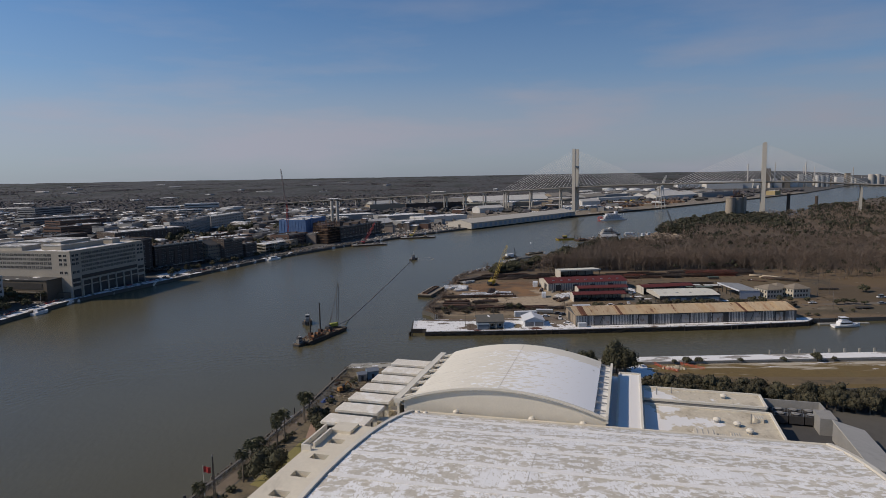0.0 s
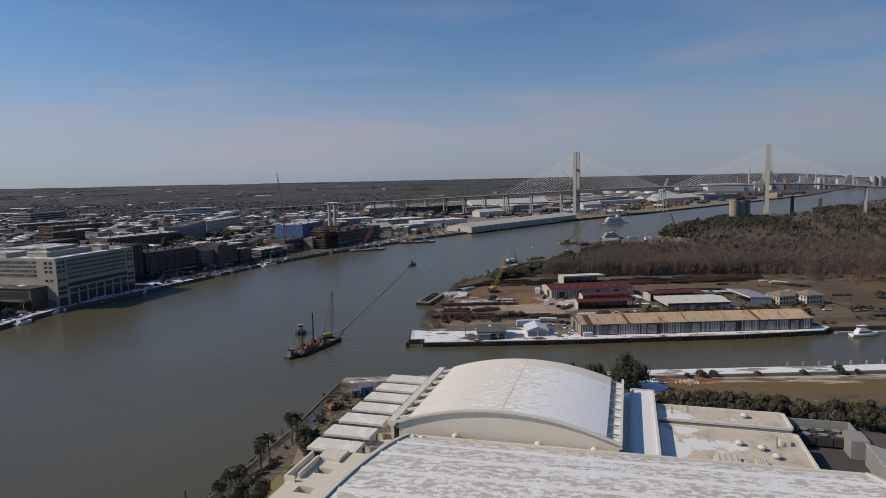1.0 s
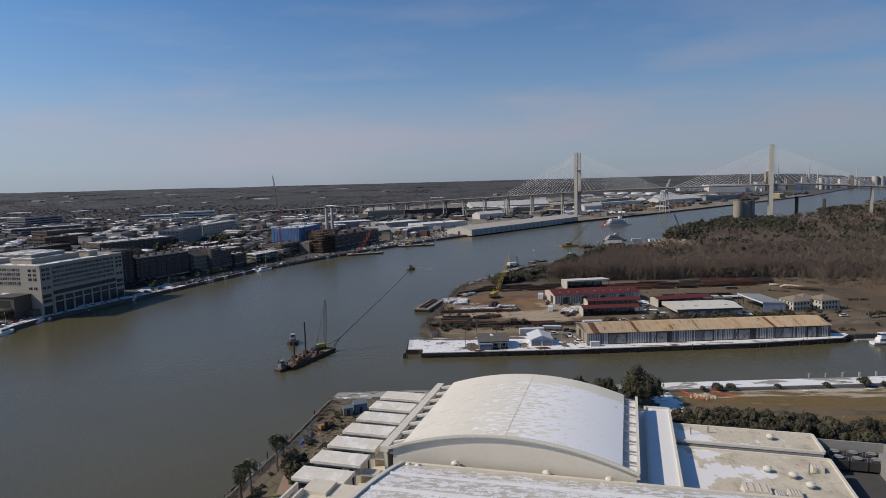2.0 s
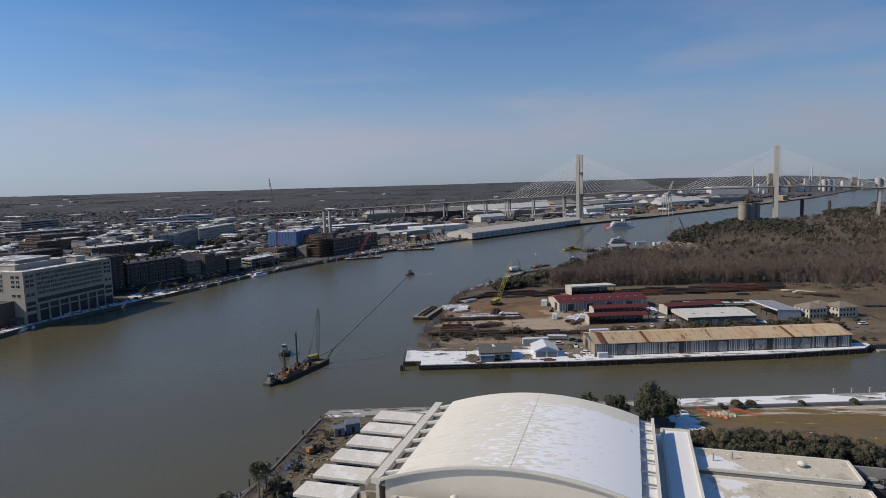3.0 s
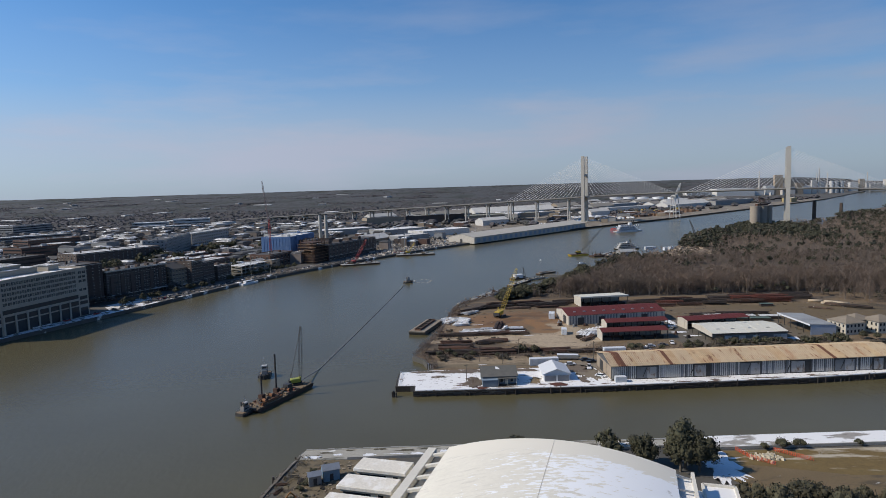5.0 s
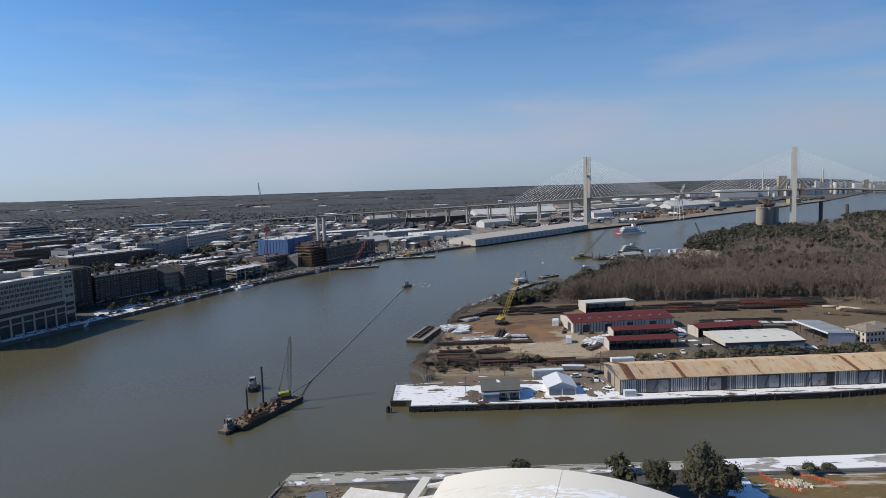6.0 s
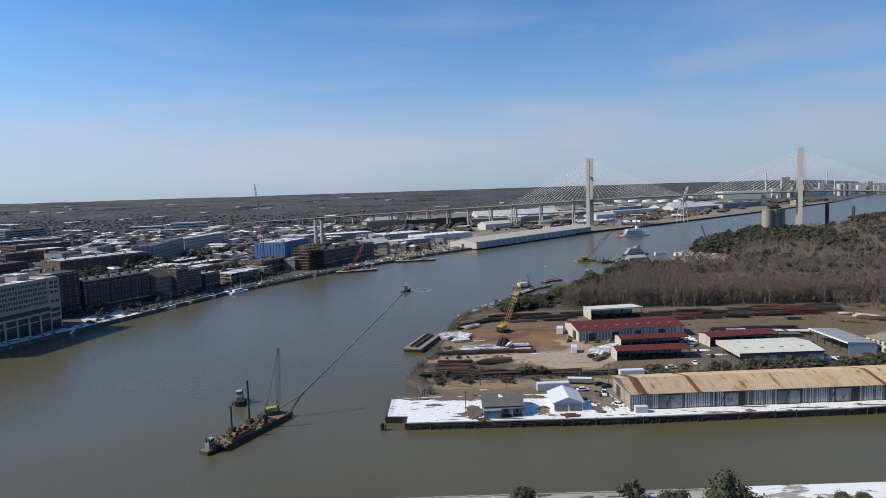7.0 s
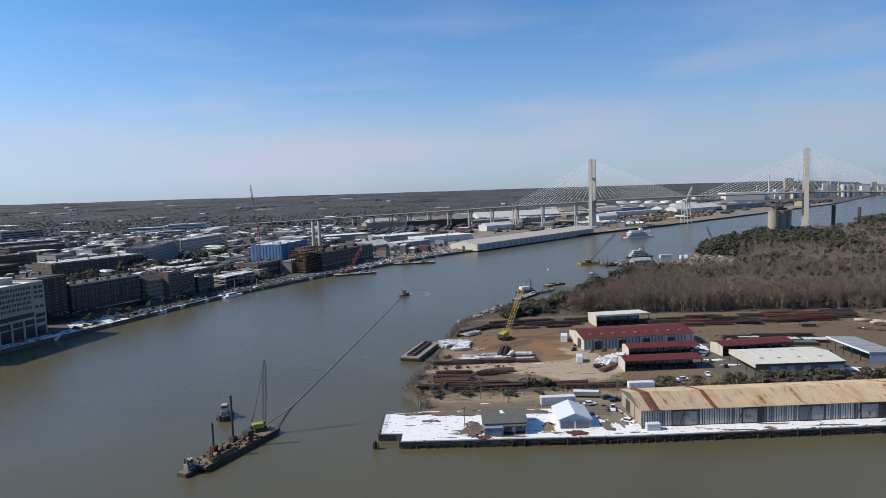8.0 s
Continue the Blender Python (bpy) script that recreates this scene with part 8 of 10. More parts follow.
# ---- winter woods on the island ----
patch("wood_floor", [(8, 479), (22, 496), (45, 501), (69, 529), (105, 591), (145, 661), (169, 696), (224, 729), (299, 869), (369, 936), (410, 1000), (480, 1013), (544, 1033), (599, 1061), (627, 1111), (654, 1166), (699, 1226), (769, 1276), (874, 1394), (1100, 1600), (1500, 1600), (900, 520), (300, 420), (240, 481), (60, 485)], 2.03, M_WOODFLOOR, "brown leaf litter under bare trees")
rw = np.random.default_rng(17)
near_spots, far_spots, green_spots, brush_spots = [], [], [], []
tries = 0
while tries < 26000:
    tries += 1
    y = rw.uniform(474, 1160)
    x = rw.uniform(0, 0.86 * y + 60)
    if not inside(x, y, POLY_YARD) or seg_dist(x, y, SHORE_YARD) < 3:
        continue
    if x < 250 and y < 484 - max(0, x - 60) * 0.02:
        continue
    if 150 < x < 262 and 690 < y < 745:
        continue
    clearing = 560 < y + 0.1 * x < 640 and x > 175
    gap = 690 < y + 0.15 * x < 790 and x > 200
    dens = 0.9 if y < 640 else 0.75
    if clearing and rw.uniform() < 0.75:
        continue
    if gap and rw.uniform() < 0.55:
        continue
    if rw.uniform() > dens * 0.9:
        continue
    shore = seg_dist(x, y, SHORE_YARD)
    low = 0.62 if shore < 26 and y < 610 else 1.0
    evergreen = 0.75 if shore < 16 and y < 640 else (0.3 if (clearing or gap) else 0.05)
    if y > 720 + 0.25 * x:
        evergreen = 0.7 if x < 470 else 0.12
    if 640 < y <= 720 + 0.25 * x and noise.noise(Vector((x * 0.016, y * 0.02, 3.0))) > 0.12:
        evergreen = 0.6
    elif 500 < y <= 640 and noise.noise(Vector((x * 0.02, y * 0.02, 9.0))) > 0.34:
        evergreen = 0.3
    if rw.uniform() < evergreen:
        h = rw.uniform(5.5, 10) * low if y < 760 else rw.uniform(8, 15)
        green_spots.append((x, y, 1.6, h * rw.uniform(0.8, 1.1), h))
    else:
        h = (rw.uniform(11.0, 16.5) if y < 560 else rw.uniform(9.5, 14.5)) * low
        (near_spots if y < 640 else far_spots).append((x, y, 1.9, h * rw.uniform(0.75, 1.1), h))
near_spots, far_spots = near_spots[:2700], far_spots[:3600]
for i in range(420):
    x = rw.uniform(224, 440)
    y = 486 - rw.uniform(0, 1) ** 1.3 * np.interp(x, [222, 240, 280, 440], [8, 44, 46, 24])
    h = rw.uniform(7, 13)
    near_spots.append((x, y, 1.9, h * rw.uniform(0.7, 1.0), h))
    if i % 9 == 0:
        green_spots.append((x + 6, y - 8, 1.7, rw.uniform(4, 8), rw.uniform(4, 8)))
for i in range(560):
    x = rw.uniform(72, 300)
    y = 486 + abs(rw.normal()) * 14
    h = rw.uniform(7.5, 16)
    near_spots.append((x, y, 1.9, h * rw.uniform(0.75, 1.05), h))
bare_scatter("bare_woods", BARE_NEAR, near_spots, rw, M_TWIG, "dense grey-brown leafless winter woodland", "woods")
bare_scatter("bare_woods", BARE_FAR, far_spots, rw, M_TWIG, "distant reddish-brown leafless woodland", "woods")
under = []
for i in range(1500):
    y = 478 + 180 * rw.uniform() ** 1.6
    x = rw.uniform(20, 0.86 * y + 40)
    if inside(x, y, POLY_YARD) and seg_dist(x, y, SHORE_YARD) > 3 and not (x < 250 and y < 484):
        h = rw.uniform(1.2, 3.6)
        under.append((x, y, 1.6, h * 1.8, h))
v, t = scatter(BARE_FAR, under, rw)
tagged(new("thicket", tri_mesh("thicket", v, t, mat("thicket_twigs", (0.075, 0.057, 0.042), (0.12, 0.09, 0.066), rough=1.0, scale=0.05, bump=0, piece=0.5))), "dark tangled thicket under the bare trees", "thicket", kind="stuff")
v, t = scatter(GREEN_FAR, green_spots, rw)
tagged(new("evergreen_woods", tri_mesh("evergreen_woods", v, t, M_PINE)), "dark evergreens among the bare woods and along the shore", "woods", kind="stuff")

# ---- grain silos behind the wood ----
silo_m = mat("silo_concrete", (0.34, 0.29, 0.23), (0.24, 0.205, 0.165), scale=0.08, rough=0.85, layers=[((0.16, 0.13, 0.105), 0.12, 0.55, 0.75, (1, 1, 0.12))])
for x, y in ((429, 969), (442, 976.5)):
    s = thing("silo", x, y, 2, 0, "tall weathered concrete silo", "silo", "row of silos")
    part("barrel", cyl(M(), 0, 0, 0, 32.6, 6.7, 6.7, 28), silo_m, s)
    part("cap", cyl(M(), 0, 0, 32.6, 33.6, 7.0, 7.0, 28), silo_m, s)
s = thing("silo_workhouse", 452, 985, 2, 35, "square concrete workhouse standing against the silos", "silo")
bm = box(M(), -6.4, 6.4, -7.4, 7.4, 0, 33.2)
bmesh.ops.bevel(bm, geom=[e for e in bm.edges if abs(e.verts[0].co.z - e.verts[1].co.z) > 5], offset=2.6, segments=3, affect="EDGES")
part("block", bm, silo_m, s)
part("cap", box(M(), -6.7, 6.7, -7.7, 7.7, 33.2, 33.9), silo_m, s)
s = thing("silo_headhouse", 443, 978, 35.6, 32, "rusty conveyor house on top of the silos", "headhouse")
part("gallery", box(M(), -14, 12, -2, 2, 0, 2.6), M_RUST, s)
part("elevator", lattice(M(), (-6, 0, 3), (-6, 0, 13), 3.0, 5, 0.3), M_RUST, s)
part("elevator", lattice(M(), (4, 0, 3), (4, 0, 9), 2.4, 4, 0.3), M_RUST, s)

# ---- the town bank ----
M_BRICKDARK = mat("dark_brick", (0.105, 0.079, 0.067), (0.07, 0.054, 0.047), scale=0.25, rough=0.9, piece=0.15)
M_BRICK = mat("red_brick", (0.135, 0.078, 0.058), (0.10, 0.061, 0.05), scale=0.25, rough=0.9, piece=0.2)
M_TAN = mat("tan_brick", (0.32, 0.26, 0.19), (0.25, 0.2, 0.15), scale=0.25, rough=0.9, piece=0.15)
M_GREYB = mat("grey_render", (0.30, 0.30, 0.295), (0.23, 0.23, 0.225), scale=0.25, rough=0.9, piece=0.25)
M_WHITEB = mat("white_render", (0.58, 0.57, 0.54), (0.48, 0.47, 0.45), scale=0.25, rough=0.85, piece=0.15)
M_CREAMB = mat("hotel_cream", (0.40, 0.358, 0.295), (0.345, 0.31, 0.258), scale=0.15, rough=0.85)
M_ROOFDARK = mat("tar_roof", (0.05, 0.05, 0.052), (0.10, 0.095, 0.09), scale=0.12, rough=0.9, piece=0.3, layers=[(SNOW, 0.06, 0.60, 0.64, (1, 1, 1))])
M_ROOFPALE = mat("snowy_roof", (0.40, 0.385, 0.355), (0.25, 0.24, 0.225), scale=0.1, rough=0.8, piece=0.3, layers=[((0.12, 0.115, 0.11), 0.25, 0.6, 0.64, (1, 1, 1)), (SNOW, 0.16, 0.50, 0.54, (1, 1, 1))])
M_PORTROOF = mat("pale_port_roof", (0.58, 0.56, 0.515), (0.46, 0.44, 0.40), scale=0.06, rough=0.7, piece=0.35, layers=[((0.25, 0.22, 0.18), 0.3, 0.58, 0.75, (0.4, 1.2, 1))])
M_SNOWROOF = mat("snow_covered_roof", SNOW, (0.58, 0.57, 0.55), scale=0.05, rough=0.8, layers=[((0.30, 0.28, 0.25), 0.09, 0.60, 0.66, (0.5, 1, 1))])
BUILT = []


def window_mesh(w, h):
    key = ("win", w, h)
    if key not in PIPE_MESH:
        bm = box(M(), 0, w, -0.06, 0.06, 0, h)
        n0 = len(bm.faces)
        box(bm, -0.15, w + 0.15, -0.16, 0.05, -0.22, -0.02)
        box(bm, -0.12, w + 0.12, -0.10, 0.05, h + 0.02, h + 0.22)
        box(bm, w / 2 - 0.05, w / 2 + 0.05, -0.09, -0.065, 0.0, h)
        bm.faces.ensure_lookup_table()
        for f in bm.faces[n0:]:
            f.material_index = 1
        PIPE_MESH[key] = mesh_of(bm, M_GLASS, "window")
        PIPE_MESH[key].materials.append(M_SHADEWALL)
    return PIPE_MESH[key]


def block(name, p, q, depth, h, wall, roof, label, floors=0, cols=0, end_cols=0, category="building", z=2.2, gabled=False, ww=1.1, wh=1.6, plain=False):
    """A town building whose river front runs from p to q."""
    L = math.hypot(q[0] - p[0], q[1] - p[1])
    b = thing(name, p[0], p[1], z, math.degrees(math.atan2(q[1] - p[1], q[0] - p[0])), label, category)
    BUILT.append(((p[0] + q[0]) / 2 - (q[1] - p[1]) / L * depth / 2, (p[1] + q[1]) / 2 + (q[0] - p[0]) / L * depth / 2, math.hypot(L, depth) / 2 * 0.85))
    if gabled:
        part("wall", gable_wall(M(), 0, L, 0, depth, -1, h, h + depth * 0.22), wall, b)
        part("roof", gable(M(), 0, L, 0, depth, h + 0.05, h + depth * 0.22 + 0.15, 0.5, 0.25), roof, b)
    else:
        part("wall", box(M(), 0, L, 0, depth, -1, h), wall, b)
        bm = M()
        for a, c in () if plain else (((0.2, 0.2), (L - 0.2, 0.2)), ((L - 0.2, 0.2), (L - 0.2, depth - 0.2)), ((L - 0.2, depth - 0.2), (0.2, depth - 0.2)), ((0.2, depth - 0.2), (0.2, 0.2))):
            beam(bm, (*a, h + 0.3), (*c, h + 0.3), 0.45, 0.9)
        if plain:
            bm.free()
        else:
            part("parapet", bm, wall, b)
        part("roof", box(M(), 0.4, L - 0.4, 0.4, depth - 0.4, h, h + 0.15), roof, b)
        if not plain and L > 14 and depth > 12:
            rq = random.Random(int(p[0] * 7 + p[1]))
            for i in range(rq.randint(1, 4)):
                a, c, s = rq.uniform(3, L - 5), rq.uniform(3, depth - 5), rq.uniform(1, 2.4)
                part("roof_unit", box(M(), a, a + s * 1.5, c, c + s, h + 0.15, h + 0.15 + s), random.choice((M_STEEL, M_WHITEB, wall)), b)
    if floors:
        me = window_mesh(ww, wh)
        fh = h / floors
        if p[1] > 630 and name == "office_block" or p[1] > 1300:
            for f in range(floors):
                part("window_band", box(M(), 1.0, L - 1.0, -0.1, 0.02, f * fh + fh * 0.3, f * fh + fh * 0.3 + wh), M_GLASS, b)
                part("window_band", box(M(), -0.1, 0.02, 1.0, depth - 1.0, f * fh + fh * 0.3, f * fh + fh * 0.3 + wh), M_GLASS, b)
            floors = 0
        if not plain and cols > 4:
            for f in (1, floors):
                part("string_course", box(M(), -0.25, L + 0.25, -0.3, 0.0, f * fh - 0.25, f * fh + 0.1), M_SHADEWALL, b)
            for i in range(0, cols if p[1] < 600 else 0, 3):
                part("awning", box(M(), L * (i + 0.15) / cols, L * (i + 0.85) / cols, -1.6, -0.1, fh * 0.78, fh * 0.86), random.choice((M_WHITEB, M_BRICK, M_GREYB, M_ROOFDARK)), b)
            if h > 15:
                for i in range(3):
                    part("chimney", box(M(), L * (0.15 + 0.33 * i), L * (0.15 + 0.33 * i) + 1.2, depth * 0.5, depth * 0.5 + 1.0, h - (2 if gabled else 0), h + (depth * 0.22 + 1.2 if gabled else 2.6)), wall, b)
        for f in range(floors):
            for i in range(cols):
                o = part("window", me, M_GLASS, b)
                o.location = (L * (i + 0.5) / cols - ww / 2, 0, f * fh + fh * 0.3)
            for i in range(end_cols):
                o = part("window", me, M_GLASS, b)
                o.matrix_basis = pose(0, depth * (i + 0.5) / end_cols + ww / 2, f * fh + fh * 0.3, 0, 0, -90)
    return b


# hotel over the river walk
random.seed(77)
htl = thing("riverside_hotel", -247.8, 406.5, 2.2, 77.2, "large cream hotel with rows of dark windows above a glazed arcade", "hotel")
BUILT.append((-270, 450, 62))
HL, HD, HH = 69.0, 82.0, 29.6
part("wall", box(M(), 0, HL, 0, HD, -1, HH), M_CREAMB, htl)
part("roof", box(M(), 0.8, HL - 0.8, 0.8, HD - 0.8, HH, HH + 0.3), M_ROOFPALE, htl)
bm = M()
for a, c in (((0.3, 0.3), (HL - 0.3, 0.3)), ((HL - 0.3, 0.3), (HL - 0.3, HD - 0.3)), ((HL - 0.3, HD - 0.3), (0.3, HD - 0.3)), ((0.3, HD - 0.3), (0.3, 0.3))):
    beam(bm, (*a, HH + 0.5), (*c, HH + 0.5), 0.7, 1.4)
part("parapet", bm, M_CREAMB, htl)
for a0, a1, b0, b1, h in ((12, 50, 18, 34, 3.2), (16, 42, 22, 30, 5.4), (54, 62, 14, 24, 3.4), (6, 22, 44, 66, 3.0), (28, 60, 48, 70, 3.6)):
    pent = part("penthouse", box(M(), a0, a1, b0, b1, HH + 0.3, HH + 0.3 + h), M_CREAMB, htl)
    part("penthouse_roof", box(M(), a0 - 0.4, a1 + 0.4, b0 - 0.4, b1 + 0.4, HH + 0.3 + h, HH + 0.6 + h), M_ROOFPALE, pent)
w_small, w_big = window_mesh(1.05, 1.75), window_mesh(2.3, 1.6)
for f in range(5):
    z = 27.2 - f * 2.75
    for i in range(16):
        for j in (0, 1.5):
            part("window", w_small, M_GLASS, htl).location = (9 + i * 3.22 + j, 0, z)
    for i in range(17):
        for j in (0, 1.5):
            if f < 4:
                part("window", w_small, M_GLASS, htl).matrix_basis = pose(0, 16 + i * 3.3 + j, z, 0, 0, -90)
    if f % 2 == 0 or f == 1:
        for a in (1.2, 4.4, 62.2, 65.4):
            part("window", w_big, M_GLASS, htl).location = (a, 0, z - 0.3)
        for b in (4.0, 7.6):
            part("window", w_big, M_GLASS, htl).matrix_basis = pose(0, b + 1.2, z - 0.3, 0, 0, -90)
part("window_band", box(M(), 8.4, 61, -0.12, 0.1, 11.6, 14.0), M_GLASS, htl, "long dark window band")
for k in range(7):
    a = 8.4 + k * 7.55
    part("arcade_window", box(M(), a + 0.5, a + 7.1, -0.12, 0.1, 7.4, 10.2), M_GLASS, htl)
    part("arcade_glazing", box(M(), a + 0.5, a + 7.1, -0.12, 0.1, 0.2, 6.6), M_GLASS, htl)
    part("column", box(M(), a - 0.5, a + 0.5, -0.7, 0.0, 0, 10.6), M_CREAMB, htl)
for z0, z1 in ((10.5, 12.6), (7.4, 9.4), (0.3, 5.4)):
    for a0, a1 in ((0.8, 7.0), (62, 68)):
        part("corner_window", box(M(), a0, a1, -0.12, 0.1, z0, z1), M_GLASS, htl)
# podium tone darkened to hold the shadow of ledges and trees
M_PODIUM = mat("podium_shade_tone", (0.125, 0.105, 0.082), (0.09, 0.077, 0.06), scale=0.15, rough=0.9)
pod = part("podium", box(M(), -12, 0, 8, HD, -1, 13.2), M_PODIUM, htl)
part("podium_opening", box(M(), -12.15, -11.9, 11, 78, 7.6, 11.6), M_DARK, pod)
part("podium_opening", box(M(), -12.15, -11.9, 10, 78, 0, 4.6), M_DARK, pod)
part("podium_ledge", box(M(), -14.6, -11.8, 9, 80, 5.6, 6.1), M_PODIUM, pod)
part("podium_roof", box(M(), -12.4, -0.05, 7.6, HD, 13.2, 13.7), M_ROOFDARK, pod)
part("corner_kiosk", box(M(), -5, 0, 2, 12, -1, 4.2), M_PODIUM, htl)

inn = block("pale_inn", (-286, 350), (-277, 384), 22, 18.5, M_WHITEB, M_ROOFPALE, "pale rendered inn with small dark windows", 5, 10, 4)
# riverfront row
# dark brick taken near black, with the facade's shade in its colour
block("dark_block", (-257, 495), (-246.6, 517.5), 40, 28.0, mat("shade_dark_brick", (0.075, 0.055, 0.047), (0.05, 0.038, 0.034), scale=0.25, rough=0.9), M_ROOFDARK, "tall dark brick block beside the hotel", 7, 5, 0)
M_BROWNB = mat("brown_render", (0.105, 0.078, 0.064), (0.075, 0.057, 0.049), scale=0.25, rough=0.9, piece=0.15)
# dark brick lowered further, replacing shade that no neighbour casts on the row
row = block("brick_row", (-245.6, 519.5), (-223.5, 565.5), 21, 21.0, mat("row_shade_brick", (0.08, 0.06, 0.052), (0.055, 0.042, 0.037), scale=0.25, rough=0.9), M_ROOFDARK, "long five-storey dark brick riverfront hotel with a cornice", 6, 22, 6, ww=1.0, wh=1.9)
part("cornice", box(M(), -0.5, 51.5, -0.7, 0.4, 20.7, 21.7), M_SHADEWALL, row)
for i in range(6):
    part("dormer", box(M(), 3 + i * 8.2, 5.2 + i * 8.2, 2, 5, 21.1, 23.2), M_BRICKDARK, row)
    part("bay", box(M(), 3 + i * 8.2, 5.6 + i * 8.2, -0.6, 0.0, 3.6, 17.5), M_BROWNB, row)
for i in (1, 8, 36, 43):
    part("snowy_awning", box(M(), i, i + 6, -4.5, -0.2, 3.6, 3.8), M_WHITEB, row)
# tan brick toned down to grey-brown: facade shade is in the wall colour
block("tan_building", (-219, 566), (-209.5, 584), 20, 16, mat("shaded_tan", (0.23, 0.19, 0.145), (0.17, 0.14, 0.11), scale=0.25), M_ROOFDARK, "tan brick waterfront building with a dark gabled roof", 5, 7, 6, gabled=True)
block("brick_row", (-208, 577), (-204, 590), 24, 20.2, M_BROWNB, M_ROOFDARK, "brown brick waterfront building with many windows", 5, 5, 5)
block("brick_row", (-203.9, 590.2), (-200, 604), 22, 18.0, M_BRICKDARK, M_ROOFPALE, "dark waterfront building under a snowy roof", 4, 5, 0)
block("low_building", (-198, 606), (-192, 622), 24, 12.5, M_BRICKDARK, M_ROOFPALE, "low dark building under a snowy flat roof", 3, 5, 4)
pk = thing("parking_deck", -184, 625, 2.2, math.degrees(math.atan2(34, 14)), "open concrete frame deck with a snowy roof", "building")
BUILT.append((-185, 648, 20))
for f in range(4):
    part("slab", box(M(), 0, 37, 0, 16, f * 3.1 + 0.3, f * 3.1 + 0.75), M_ROOFPALE if f == 3 else M_CONC, pk)
for i in range(8):
    for b in (0.3, 15.7):
        part("column", box(M(), i * 5.2 + 0.1, i * 5.2 + 0.6, b - 0.25, b + 0.25, -1, 9.6), M_CONC, pk)
part("core", box(M(), 14, 22, 5, 11, 0, 9.5), M_BRICKDARK, pk)
block("brick_works", (-177, 689), (-163, 725), 24, 12.2, M_BRICK, M_ROOFDARK, "low red brick works with pale window bays", 2, 7, 4, ww=2.4, wh=2.6)

# blue-wrapped building and the power house under repair
M_WRAP = mat("blue_wrap", (0.10, 0.19, 0.36), (0.065, 0.13, 0.26), scale=0.25, rough=0.7, layers=[((0.19, 0.27, 0.42), 0.25, 0.55, 0.75, (1, 1, 0.4))])
bl = block("wrapped_building", (-172, 752), (-160, 815), 34, 24.5, M_WRAP, M_ROOFPALE, "block wrapped in bright blue building membrane", 0)
for i in range(9):
    part("wrap_fold", box(M(), 3 + i * 7, 3.5 + i * 7, -0.25, 0.0, 0.5, 24), M_WRAP, bl)
    part("wrap_fold", box(M(), -0.25, 0.0, 2 + i * 3.6, 2.4 + i * 3.6, 0.5, 24), M_WRAP, bl)
part("hoist_bay", box(M(), 14, 19, -1.6, 0, 0, 26), M_WRAP, bl)
ph = block("power_house", (-128, 735), (-89, 825), 26, 16.5, M_BRICKDARK, M_ROOFDARK, "old dark brick power house under repair", 4, 15, 4, ww=2.2, wh=2.6)
for i in range(4):
    part("dormer", box(M(), 12 + i * 20, 18 + i * 20, 8, 16, 16.5, 19.5), M_BRICKDARK, ph)
scaf = thing("scaffold", -138, 712, 2.2, math.degrees(math.atan2(23, 10)), "rusty scaffold and open steel frame", "scaffold")
BUILT.append((-135, 725, 16))
part("core_wall", box(M(), 2, 23, 3, 19, 0, 9), M_BRICKDARK, scaf)
for f in range(4):
    part("floor_slab", box(M(), 1.6, 23.4, 2.4, 19.4, 9 + f * 4, 9.35 + f * 4), M_RUST, scaf)
    for i in range(5):
        part("stanchion", box(M(), 2 + i * 5.1, 2.5 + i * 5.1, 2.6, 3.1, 9.35 + f * 4, 13 + f * 4), M_RUST, scaf)
        part("stanchion", box(M(), 2 + i * 5.1, 2.5 + i * 5.1, 18, 18.5, 9.35 + f * 4, 13 + f * 4), M_RUST, scaf)
for i in range(9):
    for b in (0, 1.2):
        part("standard", box(M(), i * 3 - 0.12, i * 3 + 0.12, b - 0.12, b + 0.12, 0, 20), M_RUST, scaf)
    part("standard", box(M(), -0.6, -0.36, i * 2.4 - 0.12, i * 2.4 + 0.12, 0, 20), M_RUST, scaf)
for f in range(7):
    part("ledger", box(M(), -0.6, 24, -0.3, 1.4, f * 2.9 + 2, f * 2.9 + 2.2), mat("scaffold_plank", (0.30, 0.19, 0.11), (0.2, 0.12, 0.07), scale=0.6), scaf)
    part("ledger", box(M(), -1.0, 0, -0.3, 20, f * 2.9 + 2, f * 2.9 + 2.2), mat("scaffold_plank", (0.30, 0.19, 0.11)), scaf)
for x, y in ((-144.5, 778), (-137.8, 777)):
    ch = thing("chimney", x, y, 2.2, 0, "tall pale steel chimney with a dark rim", "chimney", "pair of chimneys")
    part("flue", cyl(M(), 0, 0, 0, 46.4, 2.1, 1.75, 18), M_BRIDGE, ch)
    part("rim", cyl(M(), 0, 0, 46.4, 47.8, 1.9, 1.9, 18), M_DARK, ch)
    part("base", box(M(), -3.2, 3.2, -3.2, 3.2, 0, 21), M_BRICKDARK, ch)
block("boiler_hall", (-154, 762), (-132, 800), 22, 19.5, M_BRICKDARK, M_ROOFDARK, "dark boiler hall at the chimneys' foot", 3, 8, 4)
M_REDPAINT = mat("crane_red", (0.38, 0.04, 0.035), (0.28, 0.035, 0.03), scale=0.8, rough=0.5)
tc = thing("tower_crane", -189, 735, 2.2, 0, "tall luffing tower crane with a red mast", "crane")
part("mast", lattice(M(), (0, 0, 0), (0, 0, 46), 1.7, 18, 0.2), M_REDPAINT, tc)
part("machinery", box(M(), -1.8, 1.4, -0.9, 0.9, 45.4, 47.6), mat("crane_grey", (0.25, 0.2, 0.19), (0.2, 0.15, 0.14)), tc)
